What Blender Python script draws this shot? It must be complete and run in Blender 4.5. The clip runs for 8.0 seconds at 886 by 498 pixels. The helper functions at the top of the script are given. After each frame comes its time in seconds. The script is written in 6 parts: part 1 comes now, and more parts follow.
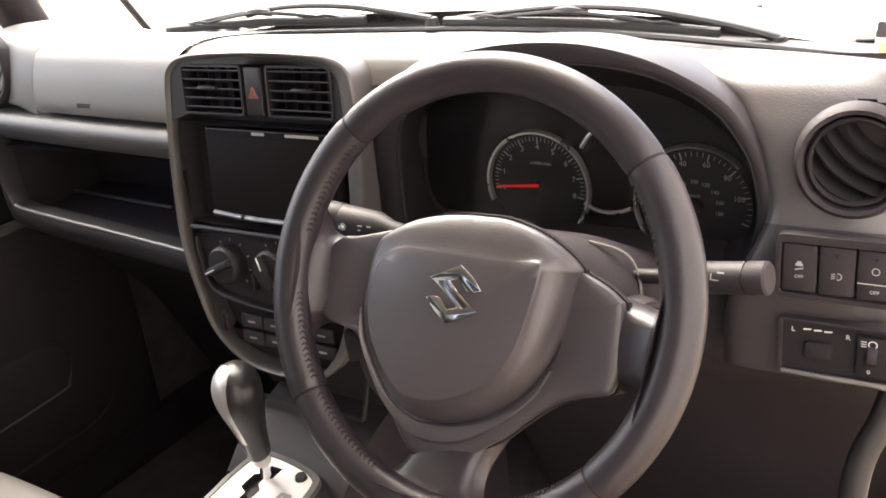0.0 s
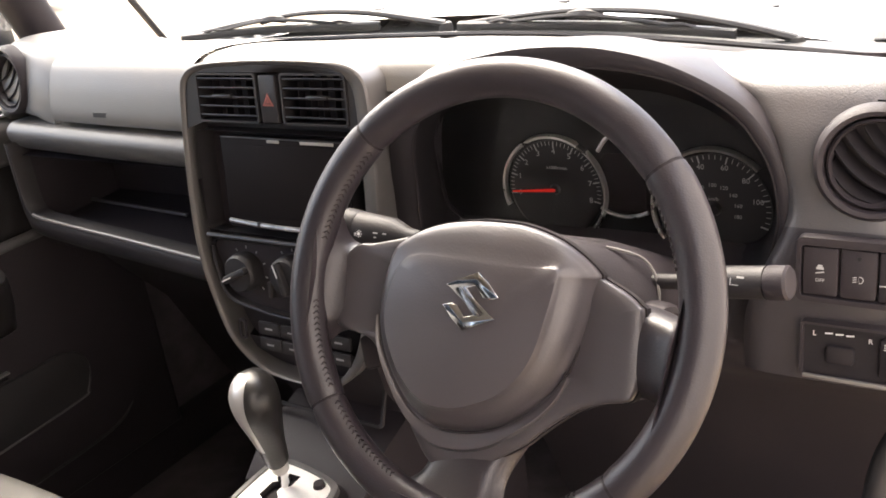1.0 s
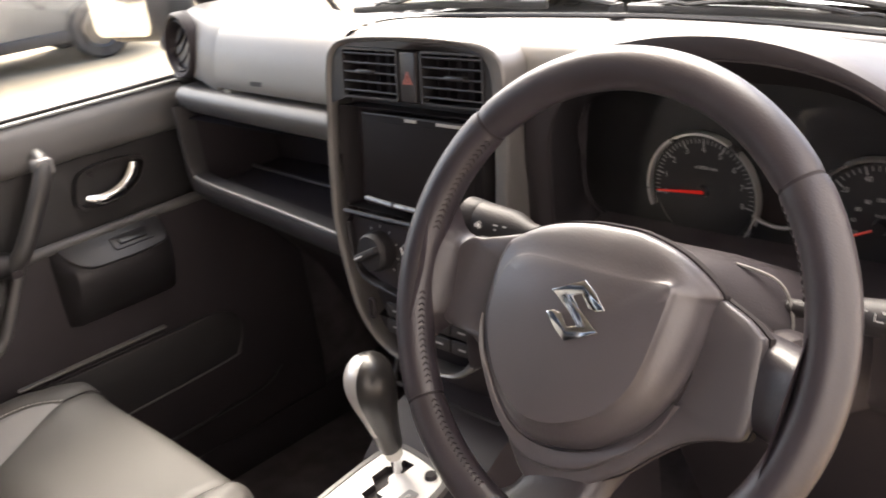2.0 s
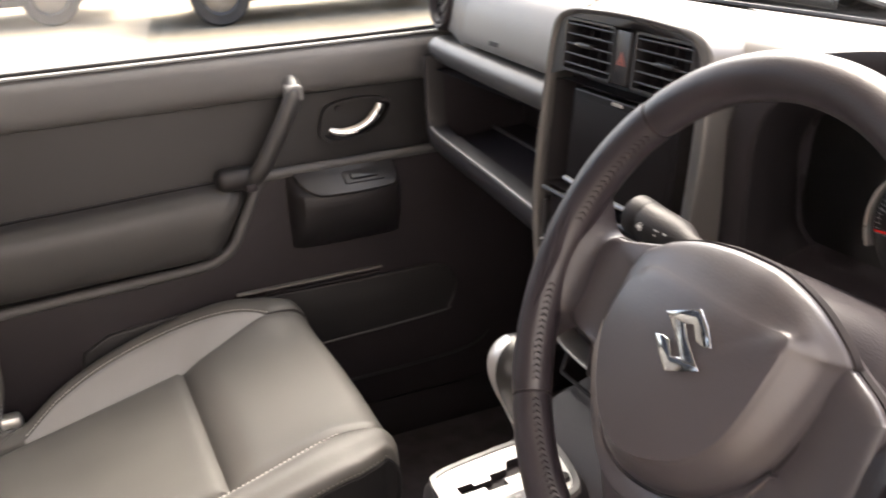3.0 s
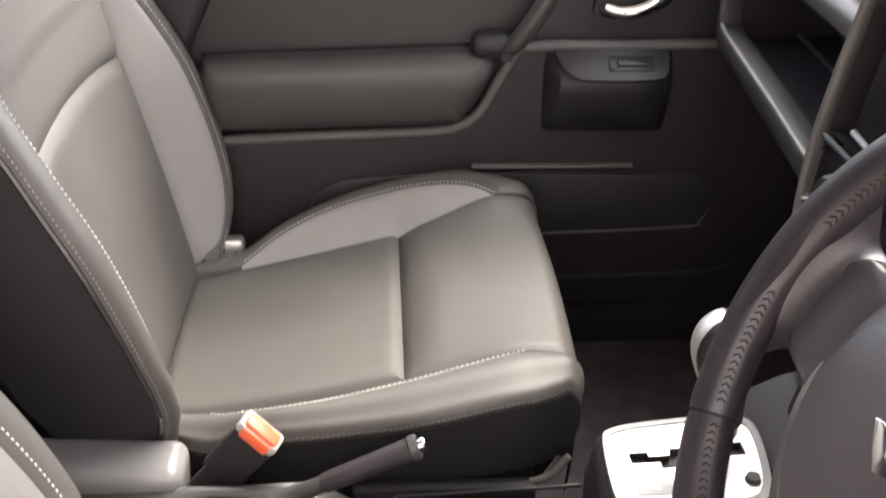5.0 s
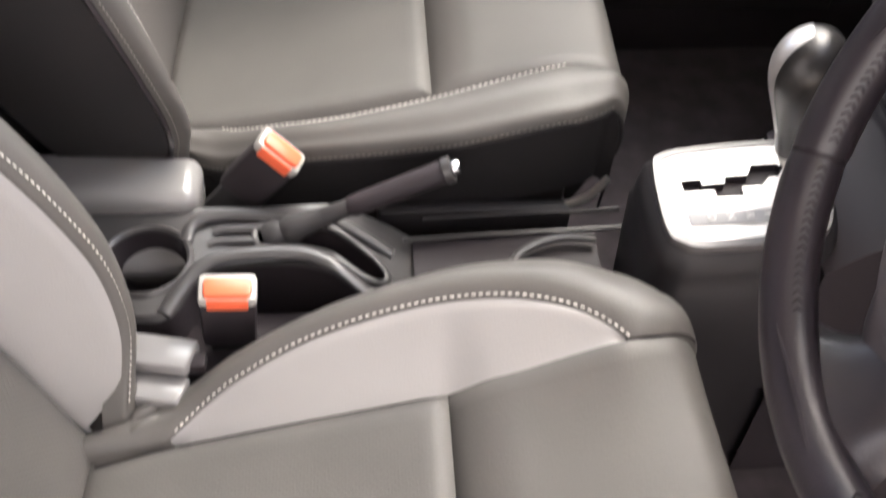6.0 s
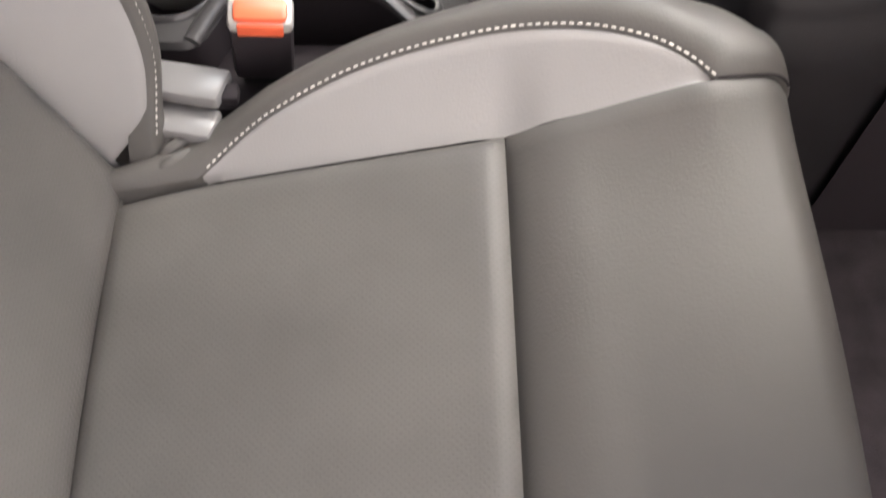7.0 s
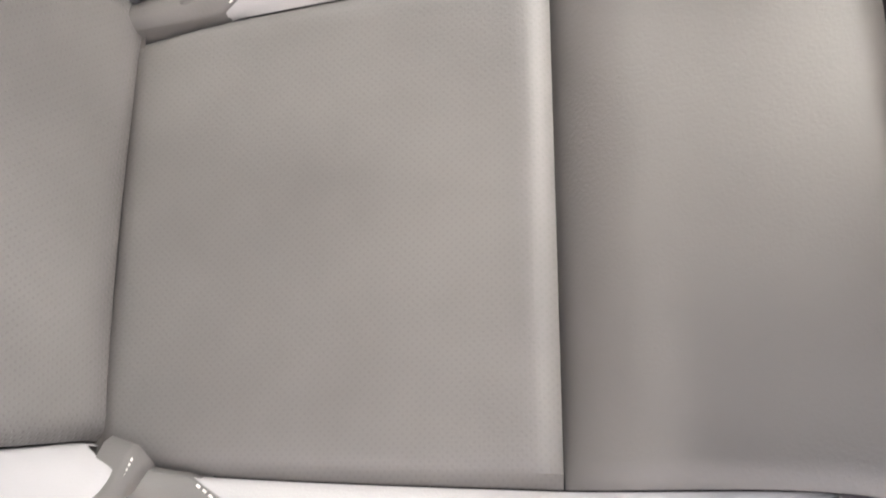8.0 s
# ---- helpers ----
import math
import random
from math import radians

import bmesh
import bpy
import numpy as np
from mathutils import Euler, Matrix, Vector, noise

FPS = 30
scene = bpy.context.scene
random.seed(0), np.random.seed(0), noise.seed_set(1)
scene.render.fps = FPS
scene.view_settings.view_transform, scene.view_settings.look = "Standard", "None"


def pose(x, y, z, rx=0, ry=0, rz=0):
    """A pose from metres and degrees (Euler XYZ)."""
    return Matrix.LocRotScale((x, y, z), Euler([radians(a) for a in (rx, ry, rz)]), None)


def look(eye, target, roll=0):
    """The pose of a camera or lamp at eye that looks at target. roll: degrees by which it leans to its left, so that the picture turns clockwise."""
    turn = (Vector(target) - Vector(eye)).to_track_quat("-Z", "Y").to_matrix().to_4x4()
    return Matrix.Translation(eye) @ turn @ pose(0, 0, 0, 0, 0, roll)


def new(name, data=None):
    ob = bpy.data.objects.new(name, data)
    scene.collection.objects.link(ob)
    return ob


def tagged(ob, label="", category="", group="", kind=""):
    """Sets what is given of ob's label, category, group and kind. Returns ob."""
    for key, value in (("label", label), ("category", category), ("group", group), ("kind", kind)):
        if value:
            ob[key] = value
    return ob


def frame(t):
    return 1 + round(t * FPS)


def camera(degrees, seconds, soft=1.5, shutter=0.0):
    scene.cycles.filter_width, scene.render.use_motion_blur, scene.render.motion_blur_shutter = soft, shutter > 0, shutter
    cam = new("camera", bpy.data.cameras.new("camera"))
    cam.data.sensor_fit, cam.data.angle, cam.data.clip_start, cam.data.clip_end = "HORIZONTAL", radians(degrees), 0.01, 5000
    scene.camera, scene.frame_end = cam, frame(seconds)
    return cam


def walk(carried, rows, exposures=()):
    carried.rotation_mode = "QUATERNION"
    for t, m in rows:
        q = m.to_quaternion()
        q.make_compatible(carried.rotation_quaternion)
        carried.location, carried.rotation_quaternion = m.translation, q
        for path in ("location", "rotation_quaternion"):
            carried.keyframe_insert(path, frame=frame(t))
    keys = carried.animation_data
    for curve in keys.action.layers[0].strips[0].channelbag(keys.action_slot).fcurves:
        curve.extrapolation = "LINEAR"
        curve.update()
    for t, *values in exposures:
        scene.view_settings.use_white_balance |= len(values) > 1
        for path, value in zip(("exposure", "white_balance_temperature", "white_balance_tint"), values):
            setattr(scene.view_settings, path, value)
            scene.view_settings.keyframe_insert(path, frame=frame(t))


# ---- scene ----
cam = camera(49.64, 8.0, soft=1.7, shutter=0.4)
PATH = [
    (0, (0.7204, -0.5491, 0.3094), (0.3014, 0.0613, 0.0062), -7.04),
    (0.5, (0.7168, -0.5499, 0.3108), (0.2907, 0.0572, 0.0110), -7.80),
    (1, (0.7180, -0.5448, 0.3105), (0.2872, 0.0594, 0.0114), -7.97),
    (1.5, (0.7146, -0.5427, 0.3029), (0.2735, 0.0519, -0.0002), -7.18),
    (1.7, (0.7179, -0.5188, 0.3011), (0.2356, 0.0440, 0.0002), -7.63),
    (2.8, (0.7835, -0.3565, 0.2826), (0.1202, -0.0236, -0.0161), -3.76),
    (3, (0.7756, -0.3390, 0.2770), (0.0908, -0.0490, -0.0180), -2.86),
    (3.5, (0.7483, -0.2772, 0.2838), (0.0337, -0.0921, -0.0245), -0.39),
    (4, (0.7270, -0.2511, 0.2846), (0.0003, -0.1506, -0.0345), 0.72),
    (4.2, (0.7206, -0.2412, 0.2875), (-0.0075, -0.1603, -0.0340), 1.04),
    (5.3, (0.6352, -0.2381, 0.2955), (-0.0160, -0.2016, -0.1678), 0.75),
    (5.5, (0.6182, -0.2433, 0.2922), (-0.0044, -0.2163, -0.2094), 0.07),
    (6, (0.5818, -0.2763, 0.2556), (0.0586, -0.2205, -0.3470), 3.29),
    (6.5, (0.5676, -0.2999, 0.2163), (0.1342, -0.2420, -0.4537), 5.43),
    (7, (0.5533, -0.2835, 0.1836), (0.1925, -0.2635, -0.5301), 2.56),
    (7.5, (0.5325, -0.2719, 0.1648), (0.2530, -0.2771, -0.5848), -0.79),
    (8, (0.5191, -0.2629, 0.1616), (0.3055, -0.3007, -0.6084), -10.27),
]
EXPOSURES = [(0, 2.93, 6800, 10), (2.8, 2.93, 6780, 10), (3.5, 2.68, 6700, 10), (4.2, 2.98, 6550, 10), (5.5, 3.02, 6350, 10), (6, 2.84, 6270, 10), (6.5, 2.5, 6270, 10), (7, 2.6, 6250, 10), (7.5, 2.92, 6190, 10), (8, 3.2, 6150, 10)]
walk(cam, [(t, look(eye, target, roll)) for t, eye, target, roll in PATH], EXPOSURES)

# ---- light ----
world = bpy.data.worlds.new("sky")
scene.world = world
world.use_nodes = True
wn = world.node_tree
sky = wn.nodes.new("ShaderNodeTexSky")
sky.sky_type, sky.sun_disc = "NISHITA", False
sky.dust_density, sky.air_density, sky.ozone_density = 6.0, 0.7, 0.7
sky.sun_elevation, sky.sun_rotation = radians(53), radians(306)
wn.links.new(sky.outputs[0], wn.nodes["Background"].inputs[0])
wn.nodes["Background"].inputs[1].default_value = 0.15
sun = new("sun", bpy.data.lights.new("sun", "SUN"))
sun.data.energy, sun.data.angle, sun.data.color = 1.2, radians(70), (1.0, 0.98, 0.95)
sun.matrix_world = look((-3.6, 2.6, 6.0), (0, 0, 0))


# ---- materials ----
def mat(name, color, rough=0.5, metal=0.0, grain=0.0, grain_size=900.0, vary=0.12, vary_size=9.0, coat=0.0, spec=0.5, dots=0.0, dot_size=260.0, lay=0):
    """A surface with a fine grain in relief and broad uneven patches of wear."""
    m = bpy.data.materials.new(name)
    m.use_nodes = True
    nt = m.node_tree
    b = nt.nodes["Principled BSDF"]
    b.inputs["Metallic"].default_value = metal
    b.inputs["Coat Weight"].default_value = coat
    b.inputs["Specular IOR Level"].default_value = spec
    tc = nt.nodes.new("ShaderNodeTexCoord")
    big = nt.nodes.new("ShaderNodeTexNoise")
    big.inputs["Scale"].default_value, big.inputs["Detail"].default_value = vary_size, 5
    nt.links.new(tc.outputs["Object"], big.inputs["Vector"])
    ramp = nt.nodes.new("ShaderNodeMapRange")
    ramp.inputs["From Min"].default_value, ramp.inputs["From Max"].default_value = 0.3, 0.7
    ramp.inputs["To Min"].default_value, ramp.inputs["To Max"].default_value = 1 - vary, 1 + vary
    nt.links.new(big.outputs["Fac"], ramp.inputs["Value"])
    mix = nt.nodes.new("ShaderNodeVectorMath")
    mix.operation = "SCALE"
    mix.inputs[0].default_value = color[:3]
    nt.links.new(ramp.outputs[0], mix.inputs["Scale"])
    nt.links.new(mix.outputs[0], b.inputs["Base Color"])
    rr = nt.nodes.new("ShaderNodeMapRange")
    rr.inputs["To Min"].default_value, rr.inputs["To Max"].default_value = rough * 0.85, min(1, rough * 1.15)
    nt.links.new(big.outputs["Fac"], rr.inputs["Value"])
    nt.links.new(rr.outputs[0], b.inputs["Roughness"])
    if grain:
        fine = nt.nodes.new("ShaderNodeTexNoise")
        fine.inputs["Scale"].default_value, fine.inputs["Detail"].default_value = grain_size, 2
        nt.links.new(tc.outputs["Object"], fine.inputs["Vector"])
        bump = nt.nodes.new("ShaderNodeBump")
        bump.inputs["Strength"].default_value, bump.inputs["Distance"].default_value = grain, 0.0006
        nt.links.new(fine.outputs["Fac"], bump.inputs["Height"])
        if dots:
            v = nt.nodes.new("ShaderNodeTexVoronoi")
            v.voronoi_dimensions = "2D"
            v.inputs["Scale"].default_value, v.inputs["Randomness"].default_value = dot_size, 0.0
            turn = nt.nodes.new("ShaderNodeVectorRotate")
            turn.rotation_type = "EULER_XYZ"
            turn.inputs["Rotation"].default_value = (radians(lay), 0, radians(45))
            nt.links.new(tc.outputs["Object"], turn.inputs["Vector"])
            nt.links.new(turn.outputs[0], v.inputs["Vector"])
            pit = nt.nodes.new("ShaderNodeMapRange")
            pit.inputs["From Min"].default_value, pit.inputs["From Max"].default_value = 0.12, 0.3
            nt.links.new(v.outputs["Distance"], pit.inputs["Value"])
            b2 = nt.nodes.new("ShaderNodeBump")
            b2.inputs["Strength"].default_value, b2.inputs["Distance"].default_value = dots, 0.0006
            nt.links.new(pit.outputs[0], b2.inputs["Height"])
            nt.links.new(bump.outputs[0], b2.inputs["Normal"])
            hole = nt.nodes.new("ShaderNodeMapRange")
            hole.inputs["To Min"].default_value, hole.inputs["To Max"].default_value = 0.90, 1.0
            nt.links.new(pit.outputs[0], hole.inputs["Value"])
            mul = nt.nodes.new("ShaderNodeVectorMath")
            mul.operation = "SCALE"
            nt.links.new(mix.outputs[0], mul.inputs[0])
            nt.links.new(hole.outputs[0], mul.inputs["Scale"])
            nt.links.new(mul.outputs[0], b.inputs["Base Color"])
            bump = b2
        nt.links.new(bump.outputs[0], b.inputs["Normal"])
    return m


def glass(name, tint=(0.95, 0.97, 0.96), mirror=0.06):
    """A thin clear pane: it lets light through and mirrors a little."""
    m = bpy.data.materials.new(name)
    m.use_nodes = True
    nt = m.node_tree
    out = nt.nodes["Material Output"]
    tr, gl, mx = (nt.nodes.new("ShaderNode" + k) for k in ("BsdfTransparent", "BsdfGlossy", "MixShader"))
    tr.inputs["Color"].default_value = (*tint, 1)
    gl.inputs["Roughness"].default_value = 0.02
    mx.inputs[0].default_value = mirror
    nt.links.new(tr.outputs[0], mx.inputs[1])
    nt.links.new(gl.outputs[0], mx.inputs[2])
    nt.links.new(mx.outputs[0], out.inputs["Surface"])
    return m


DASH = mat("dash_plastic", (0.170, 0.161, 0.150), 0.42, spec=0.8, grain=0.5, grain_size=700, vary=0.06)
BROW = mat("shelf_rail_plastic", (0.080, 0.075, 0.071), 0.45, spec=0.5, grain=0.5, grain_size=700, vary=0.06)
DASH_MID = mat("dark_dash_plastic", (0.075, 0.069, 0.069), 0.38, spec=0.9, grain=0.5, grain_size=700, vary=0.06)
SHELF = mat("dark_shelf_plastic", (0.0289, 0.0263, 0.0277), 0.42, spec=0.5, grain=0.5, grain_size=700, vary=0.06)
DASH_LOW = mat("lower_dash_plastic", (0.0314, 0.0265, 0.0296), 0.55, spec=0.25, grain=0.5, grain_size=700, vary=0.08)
DOOR_GREY = mat("door_grey_plastic", (0.092, 0.088, 0.087), 0.5, grain=0.5, grain_size=700, vary=0.08)
BLACK = mat("black_plastic", (0.0306, 0.0257, 0.0285), 0.5, grain=0.35, grain_size=800, vary=0.1, spec=0.22)
SOFT_BLACK = mat("soft_black_plastic", (0.0154, 0.0136, 0.0151), 0.55, grain=0.4, grain_size=700, vary=0.12)
GLOSS_BLACK = mat("gloss_black_plastic", (0.012, 0.0115, 0.012), 0.32, vary=0.1, vary_size=14)
SILVER = mat("satin_silver_paint", (0.14, 0.132, 0.126), 0.38, metal=0.3, grain=0.1, grain_size=1500, vary=0.05)
STACK = mat("charcoal_stack_plastic", (0.0252, 0.0227, 0.0238), 0.40, grain=0.25, grain_size=900, vary=0.06)
CHROME = mat("chrome", (0.78, 0.78, 0.78), 0.10, metal=1.0, vary=0.04)
STEEL = mat("brushed_steel", (0.62, 0.61, 0.58), 0.28, metal=0.9, vary=0.08, vary_size=30)
LEATHER = mat("wheel_leather", (0.0210, 0.0168, 0.0205), 0.38, spec=0.6, grain=0.28, grain_size=700, vary=0.12, vary_size=14)
PAD = mat("wheel_pad_plastic", (0.0500, 0.0428, 0.0478), 0.42, grain=0.18, grain_size=520, vary=0.06, spec=1.0)
THREAD = mat("dark_thread", (0.026, 0.0225, 0.024), 0.85, spec=0.2, vary=0.2, vary_size=60)
FABRIC = mat("grey_brown_upholstery", (0.083, 0.0777, 0.0714), 0.58, grain=0.3, grain_size=480, vary=0.16, vary_size=7, dots=0.07, dot_size=270)
FABRIC_BACK = mat("grey_brown_back_upholstery", (0.083, 0.0777, 0.0714), 0.5, grain=0.3, grain_size=480, vary=0.16, vary_size=7, dots=0.4, dot_size=270, lay=-75)
FABRIC_PLAIN = mat("grey_brown_vinyl", (0.083, 0.0777, 0.0714), 0.55, grain=0.3, grain_size=480, vary=0.07, vary_size=10)
FABRIC_LIGHT = mat("pale_grey_vinyl", (0.275, 0.265, 0.258), 0.5, grain=0.35, grain_size=520, vary=0.05, vary_size=9)
FABRIC_SIDE = mat("black_seat_side_cloth", (0.014, 0.0125, 0.0134), 0.85, grain=0.6, grain_size=900, vary=0.15)
EDGE_STITCH = mat("dull_pale_thread", (0.25, 0.235, 0.215), 0.75, vary=0.1, vary_size=90)
STITCH = mat("white_thread", (0.56, 0.53, 0.49), 0.7, vary=0.1, vary_size=90)
CONSOLE = mat("console_grey_plastic", (0.048, 0.0460, 0.0465), 0.34, spec=0.6, grain=0.25, grain_size=900, vary=0.08)
CARPET = mat("black_carpet", (0.070, 0.058, 0.062), 0.95, grain=1.0, grain_size=500, vary=0.3, vary_size=30)
HINGE = mat("smooth_grey_plastic", (0.20, 0.195, 0.192), 0.2, grain=0.2, vary=0.06)
# darker dash plastic: shade on the driver's fascia and hood is in this colour
SHADED_FASCIA = mat("shaded_fascia_plastic", (0.0399, 0.0351, 0.0384), 0.42, grain=0.5, grain_size=700, vary=0.06)
HOOD_FACE = mat("dark_hood_plastic", (0.0300, 0.0260, 0.0294), 0.55, grain=0.4, grain_size=700, vary=0.1, spec=0.3)
HOOD_IN = mat("matt_black_hood_plastic", (0.0189, 0.0166, 0.0187), 0.7, grain=0.4, grain_size=700, vary=0.1, spec=0.2)
DOOR_VINYL = mat("door_armrest_vinyl", (0.048, 0.0455, 0.0450), 0.42, grain=0.3, grain_size=600, vary=0.08)
DOOR_DARK = mat("dark_door_plastic", (0.024, 0.0222, 0.0228), 0.5, grain=0.5, grain_size=700, vary=0.1)
KNOB = mat("black_knob_leather", (0.018, 0.017, 0.017), 0.35, grain=0.4, grain_size=500, vary=0.1)
RED = mat("red_release_button", (0.85, 0.15, 0.065), 0.4, vary=0.06, vary_size=60)
CLEAR_GREY = mat("pale_buckle_plastic", (0.40, 0.385, 0.36), 0.35, vary=0.05)
WEBBING = mat("belt_webbing", (0.02, 0.02, 0.021), 0.8, grain=0.8, grain_size=900, vary=0.15)
SWITCH_MARK = mat("pale_grey_print", (0.42, 0.42, 0.41), 0.6, vary=0.03)
WHITE_MARK = mat("white_print", (0.75, 0.75, 0.73), 0.6, vary=0.03)
GREY_MARK = mat("grey_print", (0.33, 0.33, 0.33), 0.6, vary=0.03)
DIAL = mat("dial_face", (0.010, 0.010, 0.011), 0.45, vary=0.1)
RED_MARK = mat("red_needle", (0.95, 0.09, 0.05), 0.4, vary=0.04)
lit = RED_MARK.node_tree.nodes["Principled BSDF"]  # the gauge needles are lit from within
lit.inputs["Emission Color"].default_value, lit.inputs["Emission Strength"].default_value = (1.0, 0.07, 0.05, 1.0), 0.008
HAZARD = mat("red_triangle", (0.30, 0.09, 0.07), 0.45, vary=0.05)
SCREEN = mat("dark_screen", (0.014, 0.0118, 0.0122), 0.5, spec=0.05, vary=0.08, vary_size=6)
HEADLINER = mat("grey_headliner", (0.45, 0.44, 0.42), 0.9, grain=0.5, vary=0.06)
PAINT = mat("pale_car_paint", (0.78, 0.77, 0.75), 0.18, coat=0.6, vary=0.03, vary_size=3)
WORN_SILVER = mat("worn_silver_trim", (0.34, 0.33, 0.32), 0.34, metal=0.5, vary=0.35, vary_size=70)
KNOB_SILVER = mat("satin_silver_knob", (0.50, 0.49, 0.48), 0.34, metal=0.5, vary=0.05)
GATE = mat("bright_silver_paint", (0.90, 0.89, 0.87), 0.32, metal=0.2, vary=0.03)
SCUTTLE = mat("grey_scuttle_plastic", (0.06, 0.06, 0.0595), 0.5, grain=0.4, vary=0.35, vary_size=16)
PIPING = mat("glossy_dark_piping", (0.035, 0.030, 0.032), 0.22, vary=0.1)
RUBBER = mat("black_rubber", (0.028, 0.0265, 0.027), 0.6, grain=0.3, vary=0.15)
GLASS = glass("window_glass")
LENS = glass("instrument_lens", (0.97, 0.96, 0.97), 0.02)
TINTED = glass("tinted_glass", (0.16, 0.16, 0.16))


# ---- builders ----
def link(name, bm, material, parent=None, label="", smooth=40):
    bmesh.ops.recalc_face_normals(bm, faces=bm.faces)
    me = bpy.data.meshes.new(name)
    bm.to_mesh(me)
    bm.free()
    me.materials.append(material)
    if smooth:
        me.polygons.foreach_set("use_smooth", [True] * len(me.polygons))
        me.set_sharp_from_angle(angle=radians(smooth))
    ob = new(name, me)
    if parent:
        ob.parent = parent
    if label:
        ob["label"] = label
    return ob


def part(name, bm, material, parent, label="", smooth=40):
    return link(name, bm, material, parent, label, smooth)


def thing(name, m, label, category, group="", kind=""):
    ob = new(name)
    ob.matrix_world = m
    ob.empty_display_size = 0.05
    return tagged(ob, label, category, group, kind)


def at(x, y, z):
    return pose(x, y, z)


def catmull(pts, n=8, closed=False):
    """A smooth curve through the points."""
    p = [Vector(q) for q in pts]
    out, k = [], len(p)
    for i in range(k if closed else k - 1):
        a, b, c, d = (p[(i + j) % k] if closed else p[min(max(i + j, 0), k - 1)] for j in (-1, 0, 1, 2))
        for s in range(n):
            t = s / n
            out.append(0.5 * (2 * b + (c - a) * t + (2 * a - 5 * b + 4 * c - d) * t * t + (3 * b - a - 3 * c + d) * t ** 3))
    if not closed:
        out.append(p[-1].copy())
    return out


def interp(x, table):
    """Smooth value at x from a table of (x, value)."""
    xs = [a for a, _ in table]
    if x <= xs[0]:
        return table[0][1]
    if x >= xs[-1]:
        return table[-1][1]
    for i in range(len(xs) - 1):
        if xs[i] <= x <= xs[i + 1]:
            g = lambda j: table[min(max(j, 0), len(xs) - 1)]
            h = xs[i + 1] - xs[i]
            t = (x - xs[i]) / h
            y0, y1 = g(i)[1], g(i + 1)[1]
            m0 = (y1 - g(i - 1)[1]) / (xs[i + 1] - g(i - 1)[0]) * h
            m1 = (g(i + 2)[1] - y0) / (g(i + 2)[0] - xs[i]) * h
            return (2 * t ** 3 - 3 * t * t + 1) * y0 + (t ** 3 - 2 * t * t + t) * m0 + (3 * t * t - 2 * t ** 3) * y1 + (t ** 3 - t * t) * m1


def skin(rows, close_u=False, close_v=False, cap=False, bm=None):
    """A sheet through rows of points."""
    bm = bm or bmesh.new()
    v = [[bm.verts.new(p) for p in r] for r in rows]
    nu, nv = len(v), len(v[0])
    for i in range(nu if close_u else nu - 1):
        for j in range(nv if close_v else nv - 1):
            q = [v[i][j], v[i][(j + 1) % nv], v[(i + 1) % nu][(j + 1) % nv], v[(i + 1) % nu][j]]
            if len(set(q)) == 4:
                try:
                    bm.faces.new(q)
                except ValueError:
                    pass
    if cap:
        bm.faces.new(v[0])
        bm.faces.new(list(reversed(v[-1])))
    return bm


def rbox(sx, sy, sz, r=0.003, m=None, seg=2, bm=None):
    """A box with rounded edges, centred on the pose m."""
    b = bmesh.new()
    bmesh.ops.create_cube(b, size=1, matrix=Matrix.Diagonal((sx, sy, sz, 1)))
    r = min(r, 0.49 * min(sx, sy, sz))
    if r > 0:
        bmesh.ops.bevel(b, geom=b.edges[:], offset=r, segments=seg, affect="EDGES", profile=0.5)
    if m is not None:
        b.transform(m)
    return join(bm, b)


def join(bm, b):
    if bm is None:
        return b
    me = bpy.data.meshes.new("tmp")
    b.to_mesh(me)
    b.free()
    bm.from_mesh(me)
    bpy.data.meshes.remove(me)
    return bm


def prism(outline, depth, r=0.002, m=None, seg=2, bm=None):
    """A plate of a flat outline (x, y), its face at z = 0, its back at z = -depth, with rounded edges."""
    b = bmesh.new()
    top = [b.verts.new((p[0], p[1], 0)) for p in outline]
    f = b.faces.new(top)
    ret = bmesh.ops.extrude_face_region(b, geom=[f])
    bmesh.ops.translate(b, vec=(0, 0, -depth), verts=[g for g in ret["geom"] if isinstance(g, bmesh.types.BMVert)])
    bmesh.ops.recalc_face_normals(b, faces=b.faces)
    if r:
        b.edges.ensure_lookup_table()
        rim = [e for e in b.edges if abs(e.verts[0].co.z - e.verts[1].co.z) < 1e-7]
        bmesh.ops.bevel(b, geom=rim, offset=r, segments=seg, affect="EDGES", profile=0.5)
    if m is not None:
        b.transform(m)
    return join(bm, b)


def frame_plate(outer, inner, depth, r=0.0015, m=None, bm=None):
    """A flat ring between two outlines with the same number of points."""
    b = bmesh.new()
    n = len(outer)
    rows = []
    for z, o in ((-depth, 0), (-r, 0), (0, 1)):
        rows.append([(p[0] + (q[0] - p[0]) * 0.08 * o, p[1] + (q[1] - p[1]) * 0.08 * o, z) for p, q in zip(outer, inner)])
    for z, o in ((0, 1), (-r, 0), (-depth, 0)):
        rows.append([(q[0] + (p[0] - q[0]) * 0.08 * o, q[1] + (p[1] - q[1]) * 0.08 * o, z) for p, q in zip(outer, inner)])
    skin(rows, close_u=True, close_v=True, bm=b)
    if m is not None:
        b.transform(m)
    return join(bm, b)


def rrect(w, h, r, n=5, cx=0, cy=0):
    out = []
    r = min(r, w / 2 - 1e-5, h / 2 - 1e-5)
    for sx, sy, a0 in ((1, 1, 0), (-1, 1, 90), (-1, -1, 180), (1, -1, 270)):
        for k in range(n + 1):
            a = radians(a0 + 90 * k / n)
            out.append((cx + sx * (w / 2 - r) + r * math.cos(a), cy + sy * (h / 2 - r) + r * math.sin(a)))
    return out


